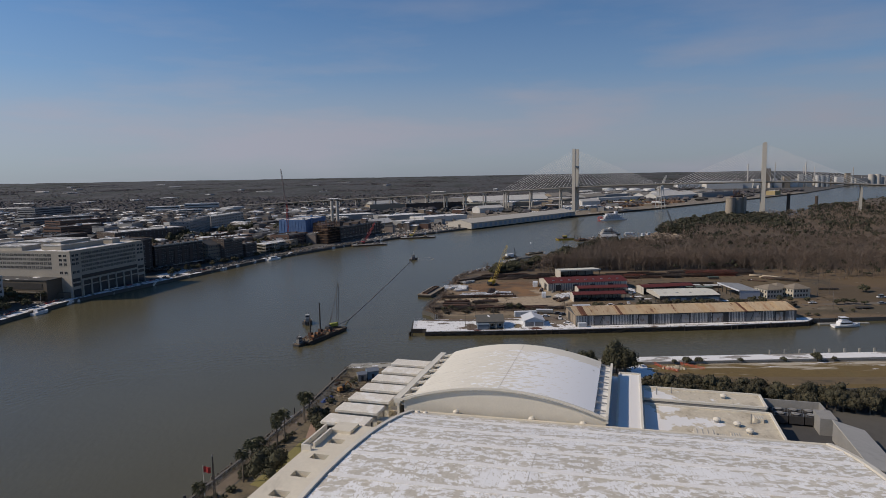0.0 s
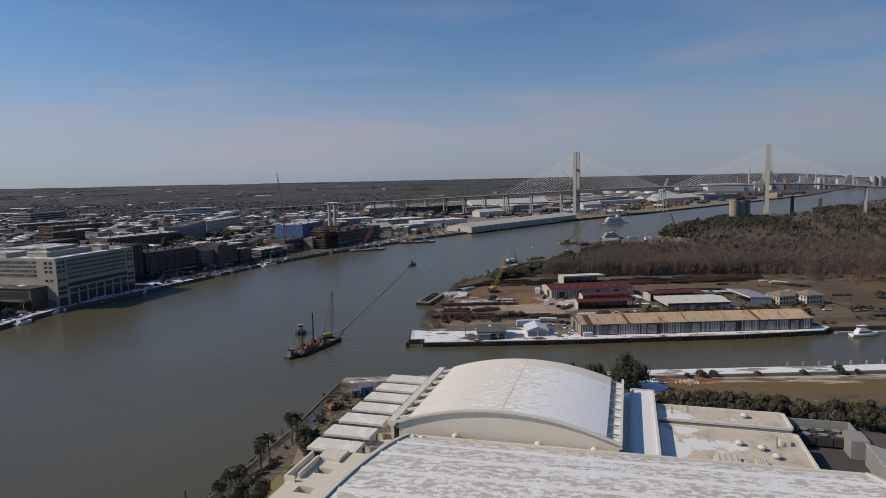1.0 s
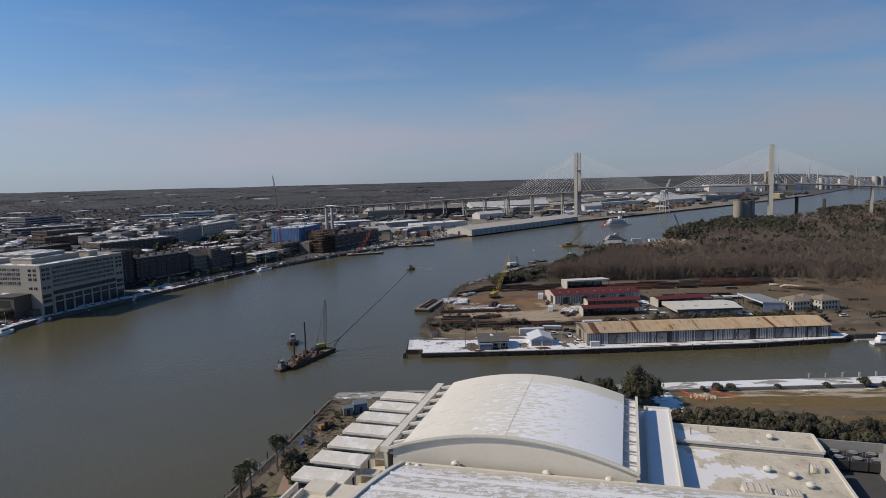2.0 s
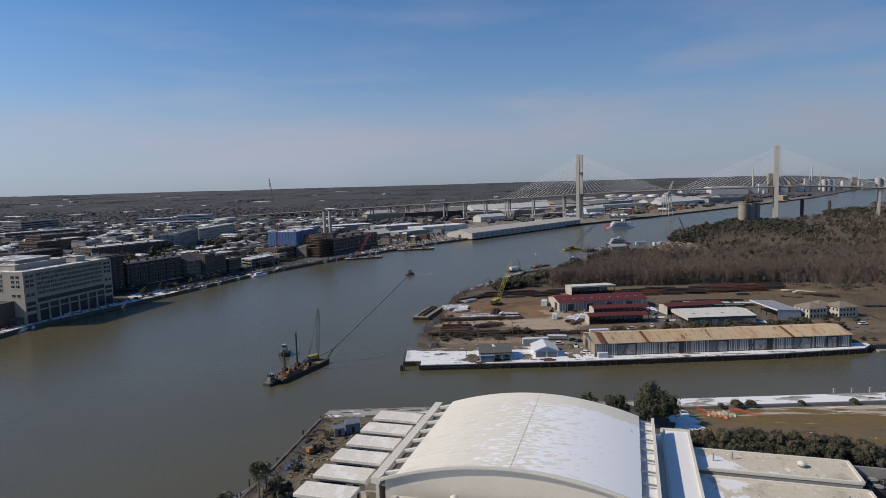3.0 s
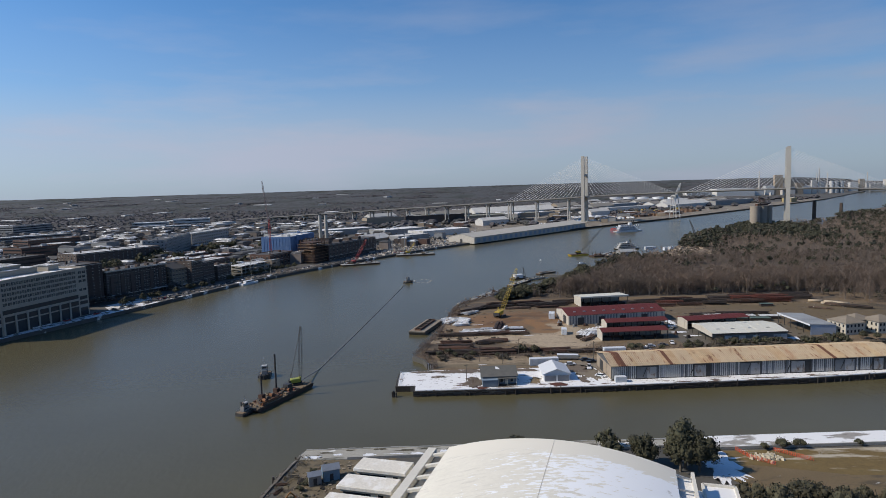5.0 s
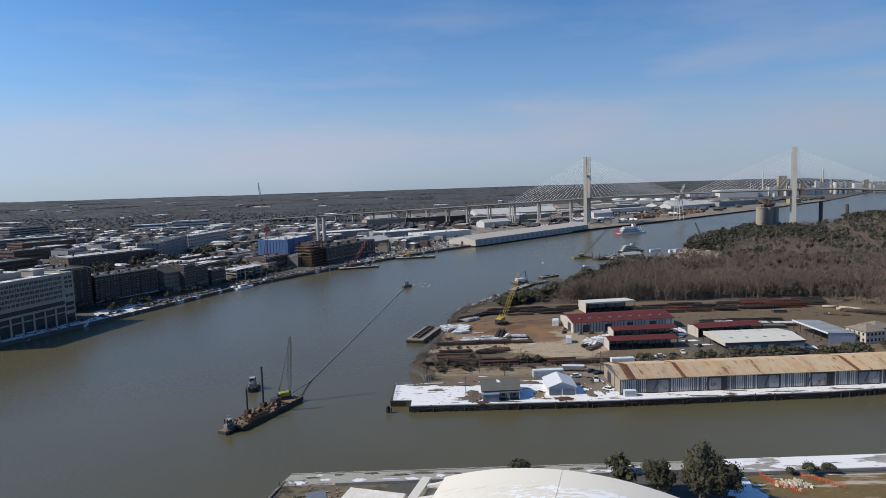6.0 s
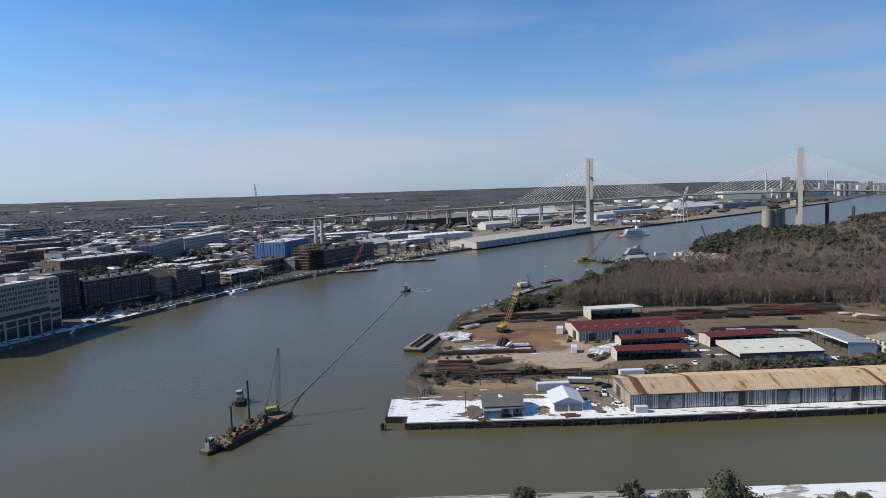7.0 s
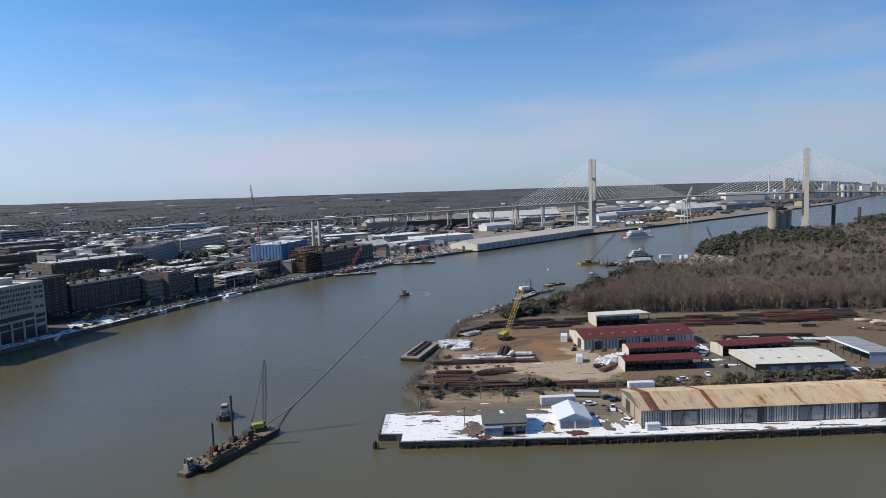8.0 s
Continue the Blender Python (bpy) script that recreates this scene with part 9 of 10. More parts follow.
part("jib", lattice(M(), (-1.2, 0, 48), (-4.5, -2, 85.5), 1.2, 16, 0.18), mat("crane_grey", (0.25, 0.2, 0.19), (0.2, 0.15, 0.14)), tc)
crawler_crane("barge_crane", -98, 711, 1.6, 60, (-86, 722, 25), M_REDPAINT, M_REDPAINT, "red crawler crane on a work barge", base=1.6)
for x, y, rz, L, W, m_, lab in ((-92, 711, 22, 40, 11, M_HULL, "dark work barge with a red crane"), (-40, 786, 12, 44, 11, M_HULL, "work barge with a small yellow crane")):
    b = thing("work_barge", x, y, 0, rz, lab, "barge")
    part("hull", hull(L, W, -1, 1.5), m_, b)
    part("deck", box(M(), -L / 2 + 0.4, L / 2 - 0.4, -W / 2 + 0.3, W / 2 - 0.3, 1.5, 1.6), M_CONC, b)
    for i in range(26):
        s = random.uniform(0.4, 1.5)
        a, c = random.uniform(-L * 0.4, L * 0.4), random.uniform(-W * 0.3, W * 0.3)
        part("deck_load", box(M(), a - s, a + s, c - s * 0.7, c + s * 0.7, 1.6, 1.6 + s), random.choice((M_RUST, M_WHITEB, M_STEEL, M_DECKBROWN)), b)
crawler_crane("barge_crane", -48, 785, 1.6, 40, (-41, 792, 14), M_YELLOW, M_YELLOW, "yellow crawler crane on a barge by the works", base=1.2)
# yachts on the town quay
for x, y, rz, L in ((-169.5, 601, 66, 21), (-160.5, 630, 66, 9), (-247.0, 371, 82, 12)):
    b = thing("moored_yacht", x, y, 0, rz, "white yacht moored along the town quay", "boat")
    bm = prism(M(), [(-L / 2, -2), (L * 0.2, -2.1), (L * 0.42, -1), (L / 2, 0), (L * 0.42, 1), (L * 0.2, 2.1), (-L / 2, 2)], -0.5, 1.4)
    part("hull", bm, P_WHITE, b)
    part("cabin", box(M(), -L * 0.3, L * 0.15, -1.4, 1.4, 1.4, 3.2), P_WHITE, b)
    part("cabin_window", box(M(), -L * 0.28, L * 0.13, -1.45, 1.45, 2.1, 2.7), M_GLASS, b)
    part("mast", cyl(M(), L * 0.1, 0, 3.2, 3.2 + L * 0.75, 0.14, 0.08, 6), M_PANELWALL, b)

# town quay wall, walk and street
def offset_line(line, d):
    out = []
    for i, (x, y) in enumerate(line):
        (ax, ay), (bx, by) = line[max(0, i - 1)], line[min(len(line) - 1, i + 1)]
        L = math.hypot(bx - ax, by - ay)
        out.append((x - (by - ay) / L * d, y + (bx - ax) / L * d))
    return out


TOWN = BANK_SOUTH[1:11]
M_TOWNQUAY = mat("town_quay", (0.11, 0.10, 0.09), (0.07, 0.065, 0.06), scale=0.15, layers=[(SNOW, 0.10, 0.58, 0.62, (1, 1, 1))])
for d0, d1, z, m_, nm, lab in ((-0.5, 4.5, 2.28, M_TOWNQUAY, "town_quay", "weathered concrete town quay with rests of snow"), (4.5, 13, 2.27, M_ASPHALT, "river_street", "dark river street along the quay"), (13, 20, 2.3, M_TOWNQUAY, "pavement", "snowy brick pavement beside the street")):
    a, b = offset_line(TOWN, d0), offset_line(TOWN, d1)
    vs, fs = [], []
    for (x0, y0), (x1, y1) in zip(a, b):
        vs += [(x0, y0, z), (x1, y1, z), (x0, y0, -1.5 if d0 < 0 else z - 0.2), (x1, y1, z - 0.2)]
    for i in range(len(a) - 1):
        k = i * 4
        fs += [(k, k + 4, k + 5, k + 1), (k + 2, k + 6, k + 4, k), (k + 1, k + 5, k + 7, k + 3)]
    tagged(new(nm, raw(nm, vs, fs, m_)), lab, "quay" if d0 < 0 else "road", kind="structure")
snowm = mat("walk_snow", SNOW, (0.66, 0.69, 0.75), scale=0.4)
M_QUAYDRIFT = mat("trodden_snow", SNOW, (0.60, 0.62, 0.66), scale=0.3, layers=[((0.10, 0.09, 0.08), 0.22, 0.54, 0.57, (1, 1, 1))])
drift = [(-253.5, 330), (-251, 362), (-248, 388), (-245, 405), (-226, 454), (-209, 500), (-204.5, 512)]
for d0, d1, z in ((-0.4, 5.4, 2.31), (6.4, 9.0, 2.32)):
    aa, bb = offset_line(drift, d0), offset_line(drift, d1)
    bm = M()
    va, vb = [bm.verts.new((x, y, z)) for x, y in aa], [bm.verts.new((x, y, z)) for x, y in bb]
    for i in range(len(va) - 1):
        bm.faces.new((va[i], va[i + 1], vb[i + 1], vb[i]))
    solo("snow_bank", bm, M_QUAYDRIFT, "trodden strip of snow on the town quay", "snow", "structure")
patch("snow_plaza", [(-238, 500), (-221, 478), (-206.5, 512), (-224, 535)], 2.33, mat("plaza_snow", SNOW, (0.5, 0.5, 0.5), scale=0.2, layers=[((0.10, 0.09, 0.08), 0.13, 0.50, 0.54, (1, 1, 1))]), "trodden snowy plaza before the brick hotel")
CAR_KINDS = []
for p_ in (P_WHITE, P_SILVER, P_DARK, P_RED):
    c = thing("car", -3000, 100, 2.3, 0, "car parked along the river street", "car", "cars on river street")
    bm = box(M(), -2.2, 2.2, -0.9, 0.9, 0.3, 0.85)
    bmesh.ops.bevel(bm, geom=bm.edges[:], offset=0.12, segments=1, affect="EDGES")
    part("body", bm, p_, c)
    part("cabin", box(M(), -1.4, 1.0, -0.8, 0.8, 0.85, 1.45, 0, 0.2), M_GLASS, c)
    CAR_KINDS.append(c)
town_mid = offset_line(TOWN, 7)
random.seed(3)
count = 0
for (ax, ay), (bx, by) in zip(town_mid[1:], town_mid[2:]):
    L = math.hypot(bx - ax, by - ay)
    ang = math.degrees(math.atan2(by - ay, bx - ax))
    for i in range(int(L / 6.5)):
        if random.random() < 0.6:
            k = (i + 0.5) * 6.5 / L
            m_ = pose(ax + (bx - ax) * k, ay + (by - ay) * k, 2.28, 0, 0, ang)
            src = random.choice(CAR_KINDS)
            copy_thing(src, m_)
for i, c in enumerate(CAR_KINDS):
    c.matrix_basis = pose(town_mid[2][0] - 4 - i * 1.2, town_mid[2][1] + i * 6 - 60, 2.28, 0, 0, 78)

# blocks behind the front
block("grey_flats", (-328, 795), (-346, 912), 24, 22, M_GREYB, M_ROOFDARK, "long grey block of flats with bays", 6, 22, 5, ww=1.6, wh=1.9)
block("white_flats", (-346, 916), (-333, 1022), 24, 20.5, mat("flats_render", (0.40, 0.38, 0.355), (0.32, 0.305, 0.285), scale=0.1), M_ROOFPALE, "long white block of flats with dark windows", 5, 20, 5, ww=2.0, wh=2.2)
block("brick_store", (-368, 690), (-322, 770), 34, 18, M_BRICKDARK, M_ROOFPALE, "big dark brick store with a white-edged roof", 6, 18, 6)
for p, q, d, h in (((-262, 632), (-246, 680), 26, 11), ((-262, 705), (-236, 760), 20, 8.5), ((-292, 735), (-268, 790), 20, 8.5), ((-222, 640), (-212, 676), 20, 13)):
    block("snowy_roof_building", p, q, d, h, M_BRICK, M_ROOFPALE, "low brick building under a snow-white roof", 3, 8, 4)
for p, q, d, h, fl, c in (((-690, 1020), (-625, 1110), 34, 15, 4, 12), ((-820, 1250), (-805, 1345), 40, 22, 5, 14), ((-560, 905), (-525, 965), 40, 18, 5, 10), ((-470, 760), (-455, 800), 30, 20, 5, 8), ((-520, 640), (-500, 690), 36, 16, 4, 9), ((-400, 520), (-390, 560), 34, 18, 5, 8), ((-330, 470), (-318, 520), 30, 20, 5, 9), ((-410, 640), (-398, 690), 30, 19, 5, 9), ((-640, 800), (-620, 850), 36, 20, 5, 9)):
    block("office_block", p, q, d, h, random.choice((M_TAN, M_GREYB, M_BRICK, M_BROWNB)), random.choice((M_ROOFPALE, M_ROOFDARK, M_ROOFDARK)), "plain office block with bands of windows", fl, c, 5, ww=2.4, wh=1.7)

for p, q, d, h in (((-690, 1440), (-622, 1462), 34, 13), ((-618, 1480), (-546, 1505), 36, 17), ((-566, 1322), (-522, 1340), 26, 11), ((-640, 1378), (-600, 1392), 22, 9)):
    block("office_block", p, q, d, h, M_WHITEB, M_SNOWROOF, "pale office block with a snowy roof among woods", 3, 10, 3, ww=3.0, wh=1.7)

# quayside warehouses and yards under the bridge
lw = thing("long_warehouse", 31, 890, 2.2, 49.5, "very long low white quayside warehouse", "warehouse")
BUILT.append((120, 1020, 120))
part("wall", gable_wall(M(), 0, 294, 0, 44, -1, 7.2, 11.4), mat("beige_sheet", (0.50, 0.46, 0.40), (0.44, 0.41, 0.355), scale=0.05), lw)
part("roof", gable(M(), 0, 294, 0, 44, 7.3, 11.6, 0.6, 0.25), mat("pale_roof", (0.46, 0.43, 0.375), (0.39, 0.365, 0.32), scale=0.05, layers=[((0.30, 0.27, 0.22), 0.1, 0.58, 0.75, (0.4, 1, 1))]), lw)
for i in range(23):
    part("bay_door", box(M(), 6 + i * 12.2, 12 + i * 12.2, -0.15, 0.05, 0.2, 5.4), mat("bay_blue", (0.30, 0.36, 0.44), (0.25, 0.31, 0.38), scale=0.3), lw)
part("gable_door", box(M(), -0.15, 0.05, 20, 24, 0, 4.5), M_DARK, lw)
for p, q, d, h, m_, r in (((-40, 1005), (30, 1060), 40, 8, M_WHITEB, M_SNOWROOF), ((-100, 1040), (-40, 1090), 45, 9, M_GREYB, M_SNOWROOF), ((-205, 1080), (-130, 1130), 40, 8.5, M_GREYB, M_SNOWROOF), ((-70, 925), (-30, 965), 30, 8, M_GREYB, M_PORTROOF), ((-110, 900), (-82, 945), 26, 7, M_TAN, M_PORTROOF),
                          ((60, 1225), (110, 1265), 22, 9, M_WHITEB, M_PORTROOF), ((20, 1400), (200, 1480), 50, 9, M_TAN, mat("olive_roof", (0.23, 0.23, 0.17), (0.28, 0.27, 0.21), scale=0.05)), ((-60, 1380), (20, 1420), 40, 10, M_BRICK, M_ROOFDARK), ((60, 1560), (260, 1640), 50, 9, M_WHITEB, M_PORTROOF),
                          ((-160, 1290), (-90, 1330), 24, 16, M_TAN, M_ROOFDARK), ((-90, 1350), (30, 1400), 24, 15, M_BRICKDARK, M_PORTROOF), ((300, 1420), (350, 1460), 24, 10, M_WHITEB, M_PORTROOF), ((380, 1600), (520, 1690), 30, 9, M_WHITEB, M_PORTROOF), ((540, 1650), (690, 1760), 36, 10, M_WHITEB, M_PORTROOF),
                          ((360, 1800), (560, 1900), 40, 9, M_GREYB, M_PORTROOF), ((700, 1750), (860, 1880), 50, 12, M_GREYB, M_ROOFDARK)):
    block("warehouse", p, q, d, h, m_, r, "low wide warehouse near the bridge approach", 0, category="warehouse", gabled=random.random() < 0.5 and h < 12 and r is not M_SNOWROOF)
for x, y in ((585, 2322), (622, 2280), (658, 2238), (694, 2192), (730, 2148)):
    t = thing("storage_tank", x, y, 2.2, 0, "wide white round storage tank", "tank", "tank farm")
    part("shell", cyl(M(), 0, 0, 0, 15, 19, 19, 28), P_WHITE, t)
    part("roof", cyl(M(), 0, 0, 15, 17, 19.2, 2, 28), M_WHITEB, t)
for x, y in ((744, 2000), (772, 1968), (800, 1936), (828, 1904)):
    t = thing("storage_tank", x, y, 2.2, 0, "wide brown round storage tank", "tank", "tank farm")
    part("shell", cyl(M(), 0, 0, 0, 11, 16, 16, 28), M_TAN, t)
    part("roof", cyl(M(), 0, 0, 11, 12.4, 16.2, 2, 28), M_WHITEB, t)
pc = thing("quay_crane", 428, 1284, 2.2, 40, "white quay crane with a raised boom", "crane")
for a in (-7, 7):
    for b in (-7, 7):
        part("leg", beam(M(), (a, b, 0), (a * 0.6, b * 0.6, 38), 1.3), M_WHITEB, pc)
for z in (12, 24, 37):
    for a in (-1, 1):
        part("brace", beam(M(), (-7 + z * 0.07, a * (7 - z * 0.07), z), (7 - z * 0.07, a * (7 - z * 0.07), z), 0.9), M_WHITEB, pc)
        part("brace", beam(M(), (a * (7 - z * 0.07), -7 + z * 0.07, z), (a * (7 - z * 0.07), 7 - z * 0.07, z), 0.9), M_WHITEB, pc)
part("machinery_house", box(M(), -5, 5, -4, 4, 38, 44), M_WHITEB, pc)
part("boom", lattice(M(), (3, 0, 42), (14, -4, 66), 3, 9, 0.5), M_WHITEB, pc)
part("boom", lattice(M(), (-3, 0, 42), (-14, 0, 40), 2.6, 6, 0.5), M_WHITEB, pc)
tk = thing("parked_trailer", 250, 1330, 2.3, 20, "white lorry trailer parked in a freight yard", "trailer", "trailers in the freight yard")
part("body", box(M(), -6, 6, -1.3, 1.3, 1.1, 4.0), P_WHITE, tk)
part("undercarriage", box(M(), -5, 5, -1.1, 1.1, 0, 1.1), M_DARK, tk)
for i in range(70):
    copy_thing(tk, pose(235 + (i % 14) * 9 + random.uniform(-3, 3), 1300 + (i // 14) * 22 + random.uniform(-5, 5), 2.3, 0, 0, random.choice((20, 110)) + random.uniform(-8, 8)))
mach = []
for m_ in (M_RUST, M_YELLOW, M_BRICK):
    k = thing("earth_mover", 360 + len(mach) * 12, 1470, 2.3, 30, "earth-moving machine parked in a port yard", "machine", "machines in the port yard")
    part("body", box(M(), -4, 3, -1.6, 1.6, 1.0, 3.4, 0, 0.15), m_, k)
    part("cab", box(M(), -1, 1.5, -1.2, 1.2, 3.4, 5.0), M_GLASS, k)
    part("undercarriage", box(M(), -3.4, 2.8, -1.7, 1.7, 0.0, 1.0, 0, 0.08), M_DARK, k)
    mach.append(k)
for i in range(56):
    copy_thing(random.choice(mach), pose(352 + (i % 14) * 16 + random.uniform(-5, 5), 1475 + (i // 14) * 26 + (i % 14) * 9, 2.3, 0, 0, random.uniform(0, 180)))
bm = M()
qa = offset_line(BANK_SOUTH[10:15], -0.8)
for (ax, ay), (bx, by) in zip(qa, qa[1:]):
    beam(bm, (ax, ay, 0.9), (bx, by, 0.9), 1.6, 3.4)
solo("port_quay", bm, M_TIMBER, "long dark timber-faced port quay", "quay", "structure")
a, b = offset_line(BANK_SOUTH[10:15], 0), offset_line(BANK_SOUTH[10:15], 300)
vs, fs = [], []
for (x0, y0), (x1, y1) in zip(a, b):
    vs += [(x0, y0, 2.26), (x1, y1, 2.26)]
for i in range(len(a) - 1):
    fs.append((i * 2, i * 2 + 2, i * 2 + 3, i * 2 + 1))
tagged(new("port_yard", raw("port_yard", vs, fs, mat("port_yard", (0.24, 0.20, 0.15), (0.15, 0.13, 0.105), scale=0.03, rough=0.95, amount=0.3, layers=[((0.10, 0.085, 0.07), 0.06, 0.55, 0.65, (1, 1, 1)), (SNOW, 0.08, 0.64, 0.67, (1, 1, 1))]))), "wide grey-tan port yard surface", "yard", kind="structure")

# paddle steamer
st = thing("paddle_steamer", 266.5, 1027, 0, 20, "white three-deck paddle steamer with a red wheel", "ship")
st.scale = (1.0, 1.0, 0.92)
part("hull", prism(M(), [(-22, -5), (16, -5), (23, -2.4), (26, 0), (23, 2.4), (16, 5), (-22, 5)], -1, 2.0), P_WHITE, st)
for k in range(3):
    d = part("deck", box(M(), -21 + k * 2, 18 - k * 3, -5.2 + k * 0.3, 5.2 - k * 0.3, 2.0 + k * 3.2, 2.35 + k * 3.2), P_WHITE, st)
    # white deckhouse greyed, the shade beneath the decks being in its colour
    part("deckhouse", box(M(), -18 + k * 2, 13 - k * 3, -4 + k * 0.3, 4 - k * 0.3, 2.35 + k * 3.2, 5.2 + k * 3.2), mat("boat_shade", (0.45, 0.45, 0.47), (0.35, 0.35, 0.37), scale=1), d)
    for i in range(12):
        part("deck_post", box(M(), -19 + i * 3 + k, -18.7 + i * 3 + k, -5.0 + k * 0.3, -4.7 + k * 0.3, 2.35 + k * 3.2, 5.2 + k * 3.2), P_WHITE, d)
part("pilot_house", box(M(), 2, 7, -2, 2, 11.6, 14.8), P_WHITE, st)
for s in (-2.2, 2.2):
    part("funnel", cyl(M(), 9, s, 11, 19, 0.5, 0.5, 10), M_DARK, st)
wheel = part("paddle_wheel", beam(M(), (-24.5, -4.2, 3.0), (-24.5, 4.2, 3.0), 0.6), M_REDPAINT, st)
for i in range(10):
    a = 2 * math.pi * i / 10
    part("paddle", beam(M(), (-24.5 + 3.6 * math.cos(a), -4, 3.0 + 3.6 * math.sin(a)), (-24.5 + 3.6 * math.cos(a), 4, 3.0 + 3.6 * math.sin(a)), 0.5, 0.9), M_REDPAINT, wheel)

# boatyard on the island shore
crawler_crane("barge_crane", 135, 738, 1.6, 20, (163, 748, 28), M_YELLOW, M_DARK, "crane barge with a long dark boom", base=1.3)
yb = thing("crane_barge", 134, 738, 0, 15, "low barge with a bright yellow hull", "barge")
part("hull", hull(20, 8, -1, 1.5, 1), M_YELLOW, yb)
part("deck", box(M(), -9.6, 9.6, -3.8, 3.8, 1.5, 1.6), M_RUST, yb)
by = thing("boatyard_barge", 163, 728, 0, 20, "rusty barges rafted at the boatyard", "barge")
part("hull", hull(40, 10, -1, 1.4, 1), M_HULL, by)
part("deck", box(M(), -19.6, 19.6, -4.8, 4.8, 1.4, 1.5), M_RUST, by)
for i in range(16):
    a, s = random.uniform(-18, 18), random.uniform(0.6, 1.8)
    part("deck_load", box(M(), a - s, a + s, random.uniform(-4, 0), random.uniform(0.5, 4), 1.5, 1.5 + s), random.choice((M_RUST, M_STEEL, M_WHITEB, M_BARK)), by)
M_SHIPGREY = mat("chalky_ship_paint", (0.50, 0.49, 0.47), (0.33, 0.32, 0.30), scale=0.4, rough=0.7, layers=[((0.20, 0.13, 0.09), 0.5, 0.62, 0.7, (1, 1, 0.3))])
sb = thing("laid_up_ship", 198, 786, 0, 12, "chalky laid-up river boat with stacked open decks", "ship")
sb.scale = (0.95, 0.95, 0.72)
part("hull", hull(29, 9, -1, 1.9, 2.4), M_DARK, sb)
for k in range(3):
    z0, a0, a1 = 1.9 + k * 2.7, -13.2 + k * 1.6, 12.6 - k * 2.6
    dk2 = part("deck", box(M(), a0, a1, -4.4 + k * 0.4, 4.4 - k * 0.4, z0, z0 + 0.22), M_SHIPGREY, sb)
    part("cabin", box(M(), a0 + 2, a1 - 3, -3.0 + k * 0.3, 3.0 - k * 0.3, z0 + 0.22, z0 + 2.7), M_SHIPGREY, dk2)
    for sd in (-1, 1):
        part("cabin_windows", box(M(), a0 + 2.6, a1 - 3.6, sd * (3.02 - k * 0.3) - 0.04, sd * (3.02 - k * 0.3) + 0.04, z0 + 1.1, z0 + 1.9), M_GLASS, dk2)
        part("deck_rail", box(M(), a0, a1, sd * (4.35 - k * 0.4) - 0.05, sd * (4.35 - k * 0.4) + 0.05, z0 + 0.75, z0 + 1.15), M_SHIPGREY, dk2)
        for i in range(7):
            a = a0 + 0.3 + (a1 - a0 - 0.6) * i / 6
            part("deck_post", box(M(), a - 0.09, a + 0.09, sd * (4.3 - k * 0.4) - 0.09, sd * (4.3 - k * 0.4) + 0.09, z0 + 0.22, z0 + 2.7), M_SHIPGREY, dk2)
part("top_deck", box(M(), -8.6, 4.8, -3.2, 3.2, 10.0, 10.2), M_SHIPGREY, sb)
part("pilot_house", box(M(), 0, 3.4, -1.5, 1.5, 10.2, 12.6), M_SHIPGREY, sb)
for sd in (-1.4, 1.4):
    part("funnel", cyl(M(), 4.4, sd, 10.0, 15, 0.32, 0.32, 9), M_DARK, sb)
workboat(163, 720, 10, 11, 4.6, "small dark tug moored at the boatyard", 3.0)
block("boatyard_shed", (170, 706), (187, 709), 10, 4, M_GREYB, M_GREYROOF, "grey tin shed at the boatyard", 0, category="shed", gabled=True, z=2.0)
for x, y, rz in ((209, 752, 10), (226, 742, 25), (232, 741, 60)):
    trailer(x, y, rz, 12, 3, 3.4, W_METAL, "white container stored at the boatyard", False)
bc = thing("derrick", 285, 800, 2, 0, "thin dark derrick boom above the trees", "crane")
part("boom", lattice(M(), (0, 0, 0), (-9, 6, 27), 1.4, 10, 0.25), M_DARK, bc)
sk = thing("small_skiff", 122.5, 667, 0, 10, "small grey skiff at anchor", "boat")
part("hull", hull(8, 2.6, -0.3, 0.8, 1), M_STEEL, sk)
part("cabin", box(M(), -1.5, 1.2, -0.9, 0.9, 0.8, 1.9), P_WHITE, sk)

# works on the skyline up river
def works(name, x, y, parts_, label):
    t = thing(name, x, y, 3, 0, label, "factory")
    for nm, dx, w, z1, m_ in parts_:
        if nm == "chimney":
            part(nm, cyl(M(), dx, 0, 0, z1, w, w * 0.7, 12), m_, t)
        elif nm == "tank":
            part(nm, cyl(M(), dx, 0, 0, z1, w, w, 18), m_, t)
        else:
            part(nm, box(M(), dx - w, dx + w, -w * 0.5, w * 0.5, 0, z1), m_, t)


WK = mat("works_grey", (0.50, 0.47, 0.43), (0.40, 0.38, 0.35), scale=0.05)
works("mill", 1248, 2500, (("chimney", -71, 3, 94, WK), ("hall", 0, 15, 76, M_TAN), ("hall", -34, 17, 36, M_WHITEB), ("chimney", 35, 2.4, 97, WK), ("hall", 46, 16, 30, WK), ("hall", 80, 13, 44, M_TAN)), "tall pale paper mill with stacks on the skyline")
works("mill", 1414, 2520, (("chimney", 0, 3, 97, WK), ("chimney", -9, 1.6, 80, WK), ("hall", -20, 9, 52, WK), ("hall", 13, 10, 46, M_STEEL), ("hall", -52, 18, 30, M_WHITEB), ("tank", 47, 8, 46, M_WHITEB), ("tank", 66, 9, 46, M_STEEL), ("tank", 86, 9, 46, M_STEEL)), "pale mill with silver silos and a tall stack")
